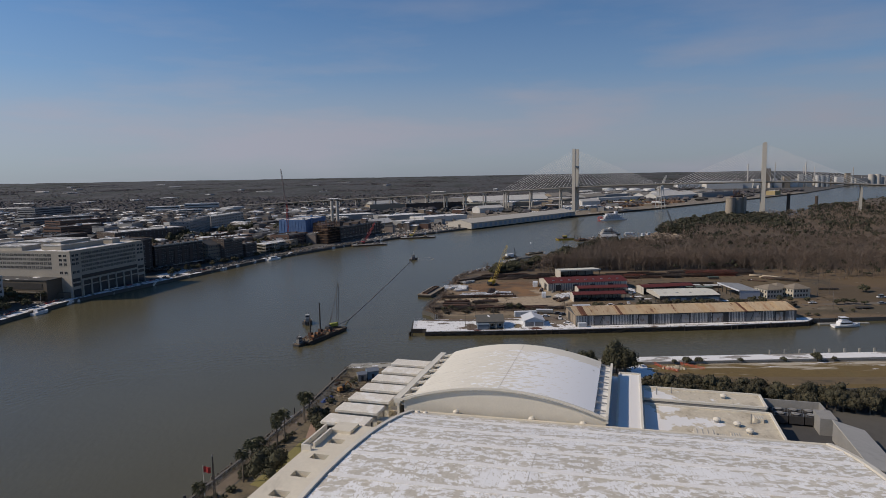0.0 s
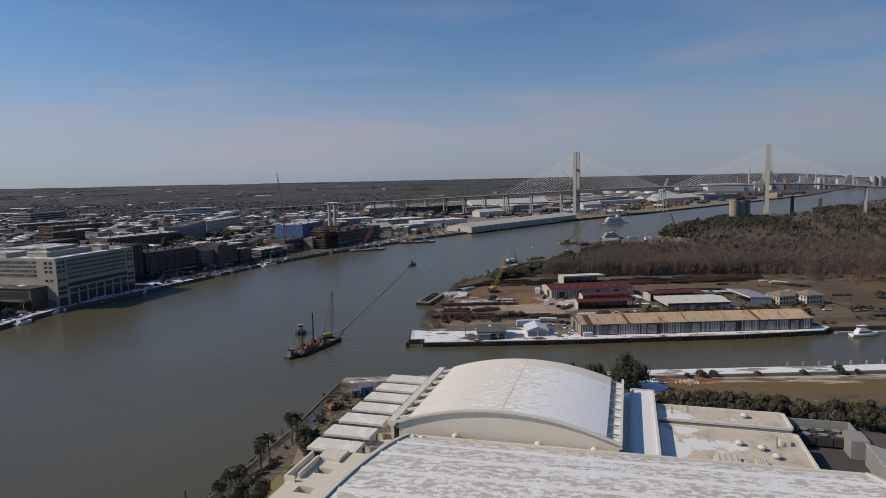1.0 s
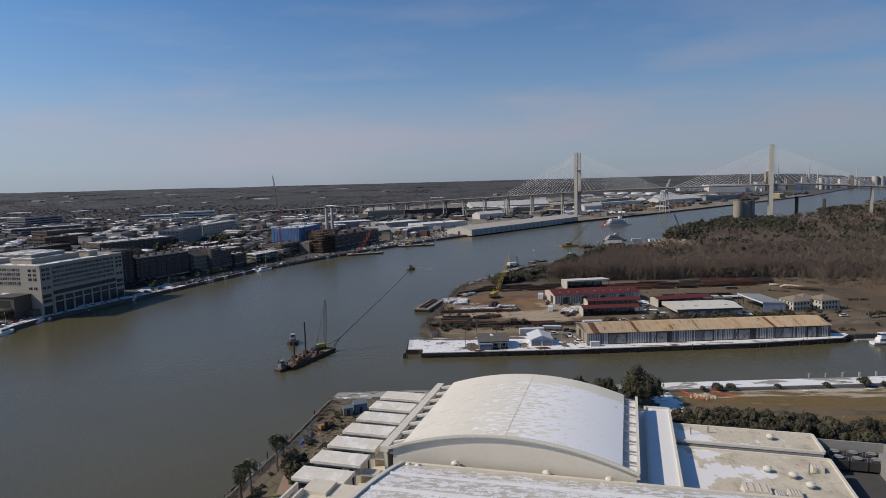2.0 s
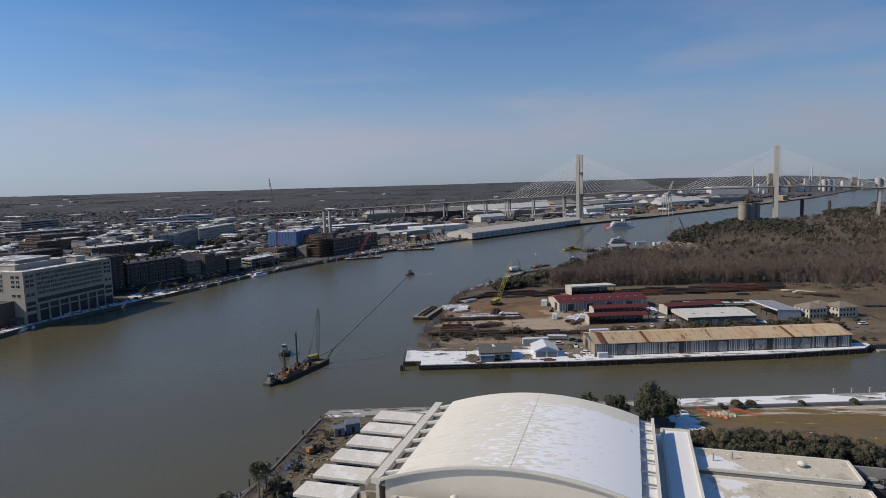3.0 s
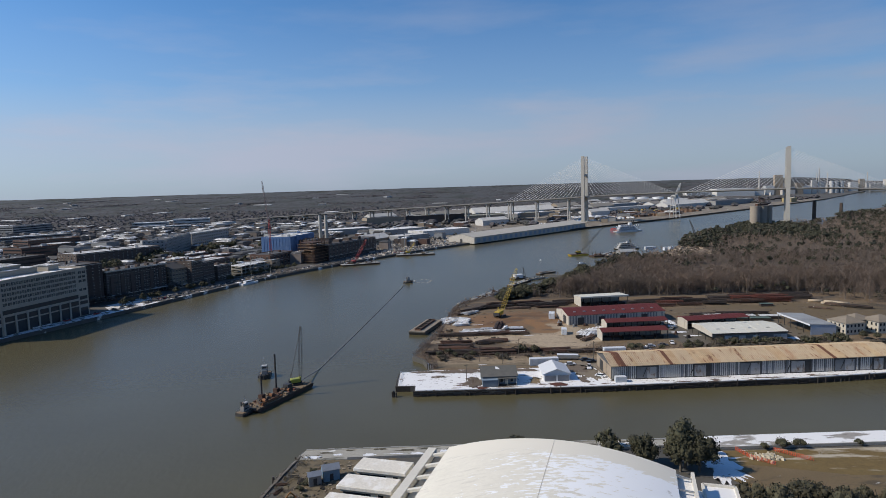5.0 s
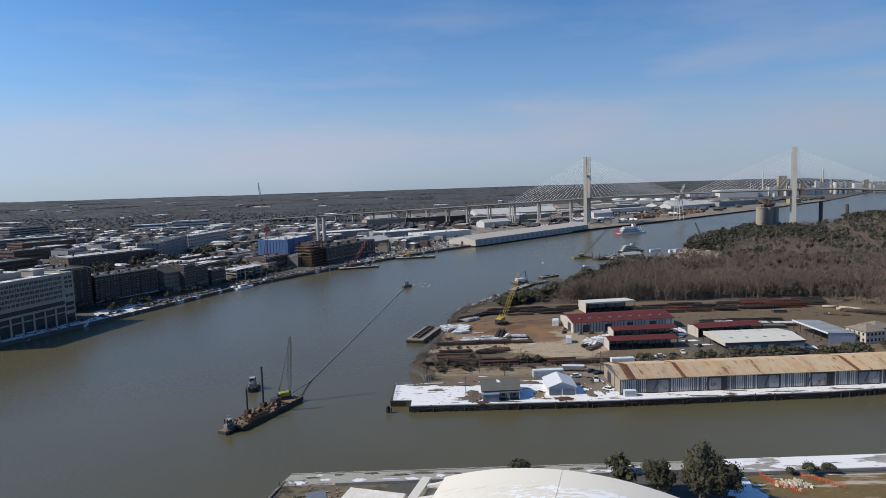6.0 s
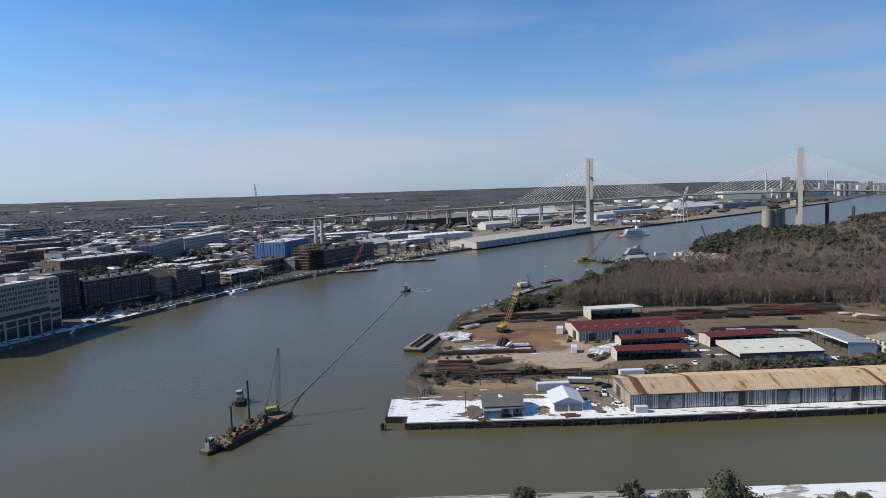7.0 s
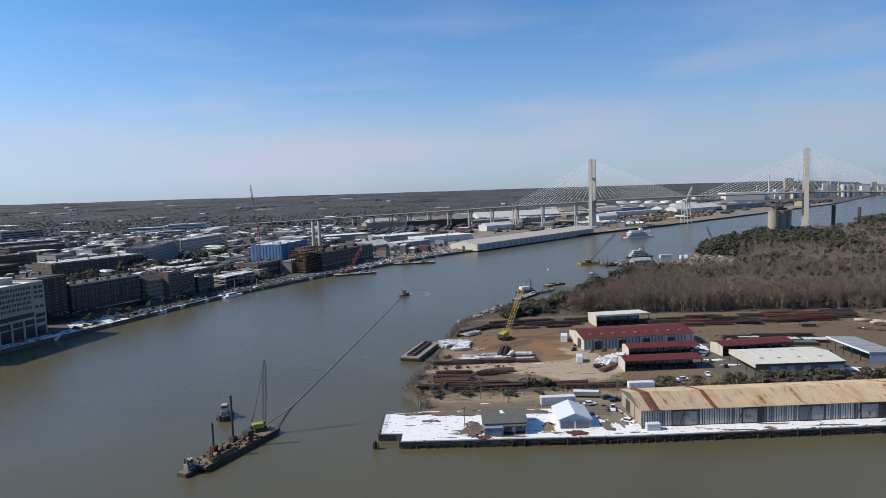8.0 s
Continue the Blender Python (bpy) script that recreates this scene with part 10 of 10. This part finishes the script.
works("mill", 1065, 2480, (("hall", 0, 70, 30, M_WHITEB), ("hall", -130, 46, 20, M_ROOFPALE), ("hall", 96, 20, 26, M_WHITEB)), "long white mill hall on the skyline")
works("mill", 1600, 2720, (("hall", 0, 30, 30, M_TAN), ("chimney", -36, 2.4, 80, WK), ("hall", 70, 16, 36, M_WHITEB), ("hall", 105, 10, 50, M_TAN), ("chimney", 128, 2, 76, WK), ("hall", 160, 26, 28, M_GREYB), ("tank", 206, 12, 44, WK), ("tank", 234, 12, 44, WK), ("hall", 282, 24, 34, WK)), "far pale works along the upper river")

block("yellow_shed", (945, 1838), (982, 1878), 24, 11, mat("yellow_sheet", (0.40, 0.31, 0.15), (0.32, 0.25, 0.13), scale=0.06), M_ROOFPALE, "pale yellow sheet-metal quay shed", 0, category="shed")
rm = random.Random(77)
for i in range(44):
    x = rm.uniform(1130, 2000)
    y = 2420 + (x - 1130) * 0.62 + rm.uniform(-20, 160)
    w, h = rm.uniform(8, 26), rm.uniform(9, 34)
    if h > 24:
        w *= 0.6
    pb = thing("plant_building", x, y, 3, rm.uniform(-20, 50), "pale works building among stacks on the skyline", "building")
    part("wall", box(M(), -w / 2, w / 2, -w / 3, w / 3, -2, h), rm.choice((M_TAN, M_WHITEB, M_GREYB, WK, WK)), pb)
    part("roof", box(M(), -w / 2 - 0.5, w / 2 + 0.5, -w / 3 - 0.5, w / 3 + 0.5, h, h + 0.8), M_ROOFPALE, pb)
    if i % 4 == 0:
        part("flue", cyl(M(), w * 0.3, 0, h + 0.8, h + rm.uniform(8, 26), 1.2, 1.0, 8), WK, pb)

# ---- houses and trees of the town, thinning into far woods ----
rt = np.random.default_rng(23)
house_walls = (M_WHITEB, M_GREYB, M_BRICK, M_TAN, M_BRICKDARK, M_BRICKDARK, M_GREYB)
made = 0
tries = 0
while made < 240 and tries < 6000:
    tries += 1
    y = 430 + 1000 * rt.uniform() ** 1.2
    x = rt.uniform(-0.82 * y - 60, 0.5 * y)
    if not inside(x, y, POLY_SOUTH) or seg_dist(x, y, BANK_SOUTH) < 34:
        continue
    big = rt.uniform() < 0.34
    w, d = (rt.uniform(22, 46), rt.uniform(16, 30)) if big else (rt.uniform(10, 20), rt.uniform(9, 15))
    r = math.hypot(w, d) / 2
    if any(math.hypot(x - a, y - b) < r + c for a, b, c in BUILT):
        continue
    if abs((x - 250) * BN.x + (y - 1250) * BN.y) < 16 + r * 0.4 and x < 260:
        continue
    h = rt.uniform(8, 15) if big else rt.uniform(5.5, 9)
    if y > 1100:
        h *= 0.8
    ang = radians(74 if rt.uniform() < 0.6 else -16)
    p = (x - math.cos(ang) * w / 2, y - math.sin(ang) * w / 2)
    q = (x + math.cos(ang) * w / 2, y + math.sin(ang) * w / 2)
    near = y < 700 and x > -0.75 * y and made % 2 == 0
    block("town_building", p, q, d, h, house_walls[rt.integers(7)], M_ROOFPALE if rt.uniform() < 0.36 else M_ROOFDARK, "town building with a flat or ridged roof holding snow", 2 if near else 0, 4 if near else 0, 2 if near else 0, z=south_z(x, y), plain=y > 760, gabled=(not big and rt.uniform() < 0.4))
    made += 1

def many_boxes(rows, z0, z1, grow=0.0, taper=0.0):
    """Boxes from rows x, y, w, d, z, h, angle as one pair of arrays."""
    unit = np.array([(-1, -1, 0), (1, -1, 0), (1, 1, 0), (-1, 1, 0), (-1, -1, 1), (1, -1, 1), (1, 1, 1), (-1, 1, 1)], float)
    tri = np.array([(0, 1, 5), (0, 5, 4), (1, 2, 6), (1, 6, 5), (2, 3, 7), (2, 7, 6), (3, 0, 4), (3, 4, 7), (4, 5, 6), (4, 6, 7)])
    vs, ts = [], []
    for k, (x, y, w, d, z, h, r) in enumerate(rows):
        v = unit.copy()
        sh = np.where(v[:, 2] > 0.5, 1 - taper, 1.0)
        a, b = v[:, 0] * (w / 2 + grow) * sh, v[:, 1] * (d / 2 + grow) * sh
        c, sn = math.cos(r), math.sin(r)
        vs.append(np.stack([x + a * c - b * sn, y + a * sn + b * c, z + np.where(v[:, 2] > 0.5, z1(h), z0(h))], 1))
        ts.append(tri + 8 * k)
    return np.concatenate(vs), np.concatenate(ts)


snowy, dark, taken = [], [], {}
tries = 0
while tries < 9000 and len(snowy) + len(dark) < 720:
    tries += 1
    y = 440 + 960 * rt.uniform() ** 1.1
    x = rt.uniform(-0.84 * y - 60, 0.3 * y)
    if not inside(x, y, POLY_SOUTH) or seg_dist(x, y, BANK_SOUTH) < 40 or any(math.hypot(x - a, y - b) < c * 0.9 + 6 for a, b, c in BUILT):
        continue
    if x > -170 and y > 880 and seg_dist(x, y, BANK_SOUTH) < 420:
        continue
    if abs((x - 250) * BN.x + (y - 1250) * BN.y) < 18 and x < 260:
        continue
    cell = (int(x // 17), int(y // 17))
    if any((cell[0] + a, cell[1] + b) in taken for a in (0, 1) for b in (0, 1)):
        continue
    taken[cell] = 1
    row = (x, y, rt.uniform(9, 26), rt.uniform(7, 14), south_z(x, y), rt.uniform(4.5, 11), radians(rt.choice([74, 74, -16]) + rt.normal() * 3))
    (snowy if rt.uniform() < 0.33 else dark).append(row)
v, t = many_boxes(snowy + dark, lambda h: -1, lambda h: h)
tagged(new("far_houses", tri_mesh("far_houses", v, t, mat("house_mix", (0.20, 0.17, 0.15), (0.13, 0.105, 0.09), scale=0.02, piece=0.8))), "close-set small town houses in brick and render", "houses", kind="stuff")
for rows, m_, lab in ((snowy, M_ROOFPALE, "snowy roofs of small town houses"), (dark, M_ROOFDARK, "dark roofs of small town houses")):
    v, t = many_boxes(rows, lambda h: h, lambda h: h + 1.4, 0.4, 0.35)
    tagged(new("far_house_roofs", tri_mesh("far_house_roofs", v, t, m_)), lab, "roofs", kind="stuff")
wide = []
for i in range(34):
    y = 1350 + 2500 * rt.uniform() ** 1.4
    x = rt.uniform(-0.85, 0.2) * y
    if inside(x, y, POLY_SOUTH) and seg_dist(x, y, BANK_SOUTH) > 250:
        wide.append((x, y, rt.uniform(18, 80), rt.uniform(14, 34), south_z(x, y), rt.uniform(7.5, 11), radians(rt.choice([74, -16]) + rt.normal() * 6)))
v, t = many_boxes(wide, lambda h: -1, lambda h: h)
tagged(new("far_sheds", tri_mesh("far_sheds", v, t, M_GREYB)), "scattered wide sheds standing among far woods", "sheds", kind="stuff")
v, t = many_boxes(wide, lambda h: h, lambda h: h + 0.9, 0.5, 0.1)
tagged(new("far_shed_roofs", tri_mesh("far_shed_roofs", v, t, M_ROOFPALE)), "snowy roofs of wide sheds among far woods", "roofs", kind="stuff")
# loose goods, vehicles and rubble on the working quays
def clutter(name, rows, material, label, category):
    v, t = many_boxes(rows, lambda h: -0.2, lambda h: h)
    tagged(new(name, tri_mesh(name, v, t, material)), label, category, kind="stuff")


rows = []
while len(rows) < 150:
    k = rt.uniform()
    x, y = np.interp(k, [0, 1], [-207, -172]), np.interp(k, [0, 1], [505, 603])
    o = rt.uniform(2, 12)
    rows.append((x - 0.94 * o, y + 0.34 * o, rt.uniform(1.0, 3.4), rt.uniform(0.6, 1.5), 2.3, rt.uniform(0.4, 1.3), radians(70 + rt.choice([0, 90]) + rt.normal() * 8)))
clutter("quay_stalls", rows, mat("quay_stalls", (0.26, 0.25, 0.24), (0.05, 0.047, 0.044), scale=0.3, amount=0.1, piece=0.9), "small stalls, benches and parked carts on the river walk", "stalls")
rows = []
while len(rows) < 800:
    k = rt.uniform()
    x, y = np.interp(k, [0, 0.6, 1], [-172, -136, -100]), np.interp(k, [0, 0.6, 1], [606, 668, 728])
    o = abs(rt.normal()) * 7 + 1
    s_ = rt.uniform(0.3, 1.4)
    rows.append((x - 0.85 * o, y + 0.5 * o, s_ * rt.uniform(1, 2.2), s_, 2.2, rt.uniform(0.3, 1.5), rt.uniform(0, 3.1)))
clutter("rubble", rows, mat("rubble_mix", (0.36, 0.32, 0.27), (0.20, 0.15, 0.11), scale=0.1, amount=0.2, piece=0.7), "pale rubble and building goods along the quay", "rubble")
rows = []
while len(rows) < 1500:
    k = rt.uniform()
    x, y = np.interp(k, [0, 0.4, 1], [-96, -30, 60]), np.interp(k, [0, 0.4, 1], [734, 832, 940])
    o = 3 + 150 * rt.uniform() ** 1.6
    x, y = x - 0.8 * o, y + 0.6 * o
    if any(math.hypot(x - a, y - b) < c * 0.72 for a, b, c in BUILT):
        continue
    s_ = rt.uniform(0.35, 1.3)
    rows.append((x, y, s_ * rt.uniform(1, 4), s_, 2.2, rt.uniform(0.3, 1.7), radians(rt.choice([52, -38]) + rt.normal() * 12)))
clutter("quay_goods", rows, mat("quay_goods", (0.46, 0.42, 0.37), (0.13, 0.105, 0.085), scale=0.05, amount=0.15, piece=0.8), "crowded goods, machines and stores on the working quay", "goods")
rows = []
for i in range(700):
    rows.append((275 + (i % 50) * 3.4 + (i // 50) * 5 + rt.normal() * 0.4, 1330 + (i // 50) * 7 + (i % 50) * 2.4, 4.4, 1.8, 2.25, 1.5, radians(120)))
for i in range(420):
    rows.append((150 + (i % 30) * 4.6 + rt.normal() * 0.5, 1225 + (i // 30) * 8 + (i % 30) * 2.0, 4.6, 1.9, 2.25, 1.6, radians(110)))
clutter("vehicle_rows", rows, P_WHITE, "rows of white vehicles on the port yard", "vehicles")
rows = []
for i in range(500):
    x, y = rt.uniform(325, 560), 0
    y = 1285 + (x - 325) * 0.9 + rt.uniform(10, 90)
    s_ = rt.uniform(1.5, 5)
    rows.append((x, y, s_ * 2, s_, 2.2, rt.uniform(1, 5), rt.uniform(0, 3)))
clutter("scrap_heaps", rows, mat("scrap_heap", (0.20, 0.11, 0.06), (0.12, 0.08, 0.06), scale=0.05, piece=0.6), "brown scrap heaps on the port yard", "scrap")
for i in range(22):
    k = rt.uniform()
    o = rt.uniform(10, 130)
    x, y = np.interp(k, [0, 1], [-90, 60]) - 0.8 * o, np.interp(k, [0, 1], [745, 940]) + 0.6 * o
    if any(math.hypot(x - a, y - b) < c * 0.5 for a, b, c in BUILT):
        continue
    lm = thing("light_mast", x, y, 2.2, 0, "slim pale lamp mast on the working quay", "mast", "masts on the quay")
    hh = rt.uniform(13, 22)
    part("mast", cyl(M(), 0, 0, 0, hh, 0.22, 0.12, 6), M_STEEL, lm)
    part("lamp_arm", box(M(), -1.2, 1.2, -0.12, 0.12, hh, hh + 0.3), M_STEEL, lm)
# boatyard goods
rows = []
while len(rows) < 260:
    x, y = rt.uniform(150, 268), rt.uniform(696, 770)
    if not inside(x, y, POLY_YARD) or abs(x - 189) < 15 and abs(y - 712) < 12:
        continue
    s_ = rt.uniform(0.6, 2.4)
    rows.append((x, y, s_ * rt.uniform(1, 3), s_, 1.9, rt.uniform(0.6, 2.6), rt.uniform(0, 3)))
clutter("boatyard_goods", rows, mat("yard_goods", (0.34, 0.27, 0.2), (0.12, 0.09, 0.07), scale=0.06, amount=0.15, piece=0.8), "rusty and pale gear strewn over the boatyard", "gear")
for i in range(14):
    solo("mooring_pile", cyl(M(), 0, 0, -2, rt.uniform(3, 5.5), 0.35, 0.3, 7), M_TIMBER, "dark timber mooring pile at the boatyard", "pile", group="boatyard piles").matrix_basis = pose(146 + i * 3.4, 741 - i * 1.6 + rt.normal() * 3, 0)
# low sheds of the port
made = 0
for i in range(400):
    if made >= 46:
        break
    k = rt.uniform(0.05, 0.95)
    x, y = np.interp(k, [0, 1], [60, 960]), np.interp(k, [0, 1], [1180, 2060])
    o = rt.uniform(40, 420)
    x, y = x - 0.68 * o, y + 0.73 * o
    w, d = rt.uniform(50, 120), rt.uniform(22, 40)
    if any(math.hypot(x - a, y - b) < c * 0.8 + 28 for a, b, c in BUILT) or abs((x - 250) * BN.x + (y - 1250) * BN.y) < 26 and x < 300:
        continue
    c, sn = math.cos(radians(45)), math.sin(radians(45))
    block("port_shed", (x - c * w / 2, y - sn * w / 2), (x + c * w / 2, y + sn * w / 2), d, rt.uniform(6, 9), (M_WHITEB, M_TAN, M_GREYB, M_WHITEB)[rt.integers(4)], M_PORTROOF if rt.uniform() < 0.5 else mat("tan_port_roof", (0.30, 0.27, 0.22), (0.24, 0.21, 0.17), scale=0.03), "long low port shed with a pale roof", category="shed", plain=True, gabled=rt.uniform() < 0.4)
    BUILT[-1] = (x, y, 30)
    made += 1

def lump_tree(rng):
    """A far tree: two uneven lumps with loose sprays round their outline."""
    return leaf_cloud(7, 0.62, 0.5, 0.42, 0.085, rng, 2)


TOWN_TREE = [lump_tree(RNG) for i in range(8)]
spots = []
tries = 0
while tries < 34000:
    tries += 1
    y = 430 + 1700 * rt.uniform() ** 1.1
    x = rt.uniform(-0.86 * y - 80, 0.84 * y)
    if not inside(x, y, POLY_SOUTH) or seg_dist(x, y, BANK_SOUTH) < (26 if y < 900 else 40):
        continue
    port = x > -170 and y < 2100 and seg_dist(x, y, BANK_SOUTH) < 330
    if port and rt.uniform() < 0.93:
        continue
    if y < 1200 and rt.uniform() < 0.08:
        continue
    if any(math.hypot(x - a, y - b) < c * 0.9 + 2 for a, b, c in BUILT):
        continue
    h = rt.uniform(7, 13)
    spots.append((x, y, south_z(x, y) - 0.5, h * rt.uniform(1.0, 1.4), h))
spots.sort(key=lambda q: q[1])
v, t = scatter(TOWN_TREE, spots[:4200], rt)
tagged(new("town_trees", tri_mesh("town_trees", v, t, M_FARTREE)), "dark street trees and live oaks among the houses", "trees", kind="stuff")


def dome_crown(rng):
    """A far crown: a ragged six-sided dome."""
    ring = [(z, r) for z, r in ((0.0, 0.42), (0.5, 0.55), (0.85, 0.3))]
    vs = [(math.cos(i * 1.0472 + z) * r * rng.uniform(0.7, 1.3), math.sin(i * 1.0472 + z) * r * rng.uniform(0.7, 1.3), z * rng.uniform(0.8, 1.2)) for z, r in ring for i in range(6)]
    ts = []
    for k in (0, 6):
        for i in range(6):
            j = (i + 1) % 6
            ts += [(k + i, k + j, k + 6 + j), (k + i, k + 6 + j, k + 6 + i)]
    ts += [(12, 13, 14), (12, 14, 15), (12, 15, 16), (12, 16, 17)]
    return np.array(vs), np.array(ts)


CROWNS = [dome_crown(RNG) for i in range(10)]
# grey-purple base colour carries the haze over the far bare woods
M_FARBARE = mat("far_bare_crowns_hazed", (0.090, 0.081, 0.083), (0.066, 0.061, 0.064), rough=1.0, scale=0.02, bump=0, piece=0.16)
rest = [(x, y, z, w * 1.5, h * 0.8) for x, y, z, w, h in spots[4200:]]
for k, m_, lab in ((0, M_FARTREE, "dark evergreen trees among the outer streets"), (1, M_FARBARE, "bare trees among the outer streets, greyed for haze")):
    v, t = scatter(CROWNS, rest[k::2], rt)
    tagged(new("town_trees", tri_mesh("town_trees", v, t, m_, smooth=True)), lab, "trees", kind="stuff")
# unbroken woods out to the skyline: a lumpy canopy sheet
rows_v, ks = [], []
y = 1350.0
while y < 4890:
    st = 7 + (y - 1350) * 0.0035
    rows_v.append((y, st))
    y += st * 1.3
vs, fs, prev = [], [], None
NX = 330
for y, st in rows_v:
    cur = []
    for i in range(NX + 1):
        x = (-0.9 + 1.8 * i / NX) * y + rt.uniform(-0.5, 0.5) * st
        d = seg_dist(x, y, BANK_SOUTH) if y < 3200 or x > 0.3 * y else 999
        cover = inside(x, y, POLY_SOUTH) and d > (380 if (x > -150 and y < 2150) else (420 if x > 0.25 * y else 60))
        fade = min(1.0, max(0.0, (y - 1400) / 700))
        n = noise.noise(Vector((x * 0.004, y * 0.004, 0)))
        cover = cover and (rt.uniform() < 0.35 + 0.65 * fade) and n > -0.32
        h = (rt.uniform(4.4, 6.4) + 1.5 * n) if cover else -3.0
        cur.append(len(vs))
        vs.append((x, y + rt.uniform(-0.4, 0.4) * st, south_z(x, y) + h))
    if prev:
        for i in range(NX):
            q = (prev[i], prev[i + 1], cur[i + 1], cur[i])
            if max(vs[k][2] - (2 if vs[k][1] < 1500 else 0) for k in q) > 1:
                fs += [(q[0], q[1], q[2]), (q[0], q[2], q[3])]
    prev = cur
for cnt, m_, lab in ((9500, M_FARBARE, "bare crowns of far woods, greyed for haze"), (7500, M_FARTREE, "dark evergreen crowns of far woods")):
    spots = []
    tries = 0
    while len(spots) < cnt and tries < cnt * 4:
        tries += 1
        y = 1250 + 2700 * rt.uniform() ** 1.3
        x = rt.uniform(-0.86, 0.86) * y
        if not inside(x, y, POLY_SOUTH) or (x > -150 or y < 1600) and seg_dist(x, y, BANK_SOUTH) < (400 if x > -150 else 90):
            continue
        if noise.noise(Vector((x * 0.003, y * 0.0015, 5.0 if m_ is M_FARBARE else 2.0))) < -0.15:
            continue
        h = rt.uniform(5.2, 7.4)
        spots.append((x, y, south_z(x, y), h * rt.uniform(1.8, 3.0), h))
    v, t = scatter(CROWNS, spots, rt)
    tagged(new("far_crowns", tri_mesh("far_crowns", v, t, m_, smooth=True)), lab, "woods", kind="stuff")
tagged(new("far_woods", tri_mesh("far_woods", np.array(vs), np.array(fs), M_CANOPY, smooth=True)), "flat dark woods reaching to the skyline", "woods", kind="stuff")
for x, y, h, w in ((-276, 540, 24, 18), (-268, 552, 25, 20), (-258, 572, 23, 16), (-288, 546, 25, 20), (-282, 566, 24, 18), (-250, 592, 22, 16), (-262, 362, 9, 9), (-270, 372, 11, 11), (-266, 384, 10, 10), (-280, 392, 12, 12), (-262, 396, 9, 9), (-258, 376, 8, 8), (-285, 376, 12, 12), (-276, 356, 10, 10), (-290, 402, 12, 12), (-232, 600, 20, 15), (-226, 628, 18, 15), (-204, 640, 14, 12), (-200, 655, 14, 12), (-214, 690, 14, 12), (-208, 705, 13, 12), (-330, 560, 24, 20), (-310, 590, 22, 18), (-300, 620, 20, 18), (-350, 600, 22, 18), (-320, 650, 20, 16), (-390, 740, 20, 18), (-400, 800, 18, 16), (-300, 830, 16, 16), (-296, 850, 16, 16), (-290, 880, 15, 15), (-280, 900, 15, 15)):
    leafy_tree("live_oak", x, y, 2.2, h, w, "broad dark live oak behind the riverfront", int(x) % 4, M_SHORELEAF)
for i in range(44):
    y = rt.uniform(560, 900)
    x = np.interp(y, [560, 700, 900], [-265, -240, -200]) - rt.uniform(0, 150)
    if any(math.hypot(x - a, y - b) < c * 0.8 for a, b, c in BUILT):
        continue
    h = rt.uniform(13, 20)
    leafy_tree("live_oak", x, y, 2.2, h, h * rt.uniform(0.8, 1.1), "broad dark live oak behind the riverfront", i % 4, M_SHORELEAF)
for i in range(30):
    k = rt.uniform(0, 1)
    y = 455 + k * 240
    x = np.interp(y, [454, 500, 603, 681, 731], [-226, -209, -172, -143, -73]) - 15 + rt.normal() * 1.5
    leafy_tree("street_tree", x, y, 2.2, rt.uniform(5, 8), rt.uniform(5, 7), "small evergreen street tree by the river street", i % 4)
# right bank behind the bridge
spots = []
for i in range(2600):
    y = rt.uniform(1000, 2100)
    x = rt.uniform(640, 2000)
    if inside(x, y, POLY_YARD) and seg_dist(x, y, SHORE_YARD) > 6 and x < 0.86 * y + 80:
        h = rt.uniform(7, 14)
        spots.append((x, y, 1.8, h * rt.uniform(0.9, 1.3), h))
for i in range(260):
    x = rt.uniform(664, 790)
    y = 1145 + (x - 664) * 0.9 + rt.uniform(-8, 60)
    if inside(x, y, POLY_YARD) and seg_dist(x, y, SHORE_YARD) > 4:
        h = rt.uniform(8, 13)
        spots.insert(0, (x, y, 1.8, h * rt.uniform(0.8, 1.2), h))
v, t = scatter(TOWN_TREE, spots[:1700], rt)
tagged(new("evergreen_woods", tri_mesh("evergreen_woods", v, t, M_PINE)), "dark evergreen woods beyond the bridge", "woods", kind="stuff")
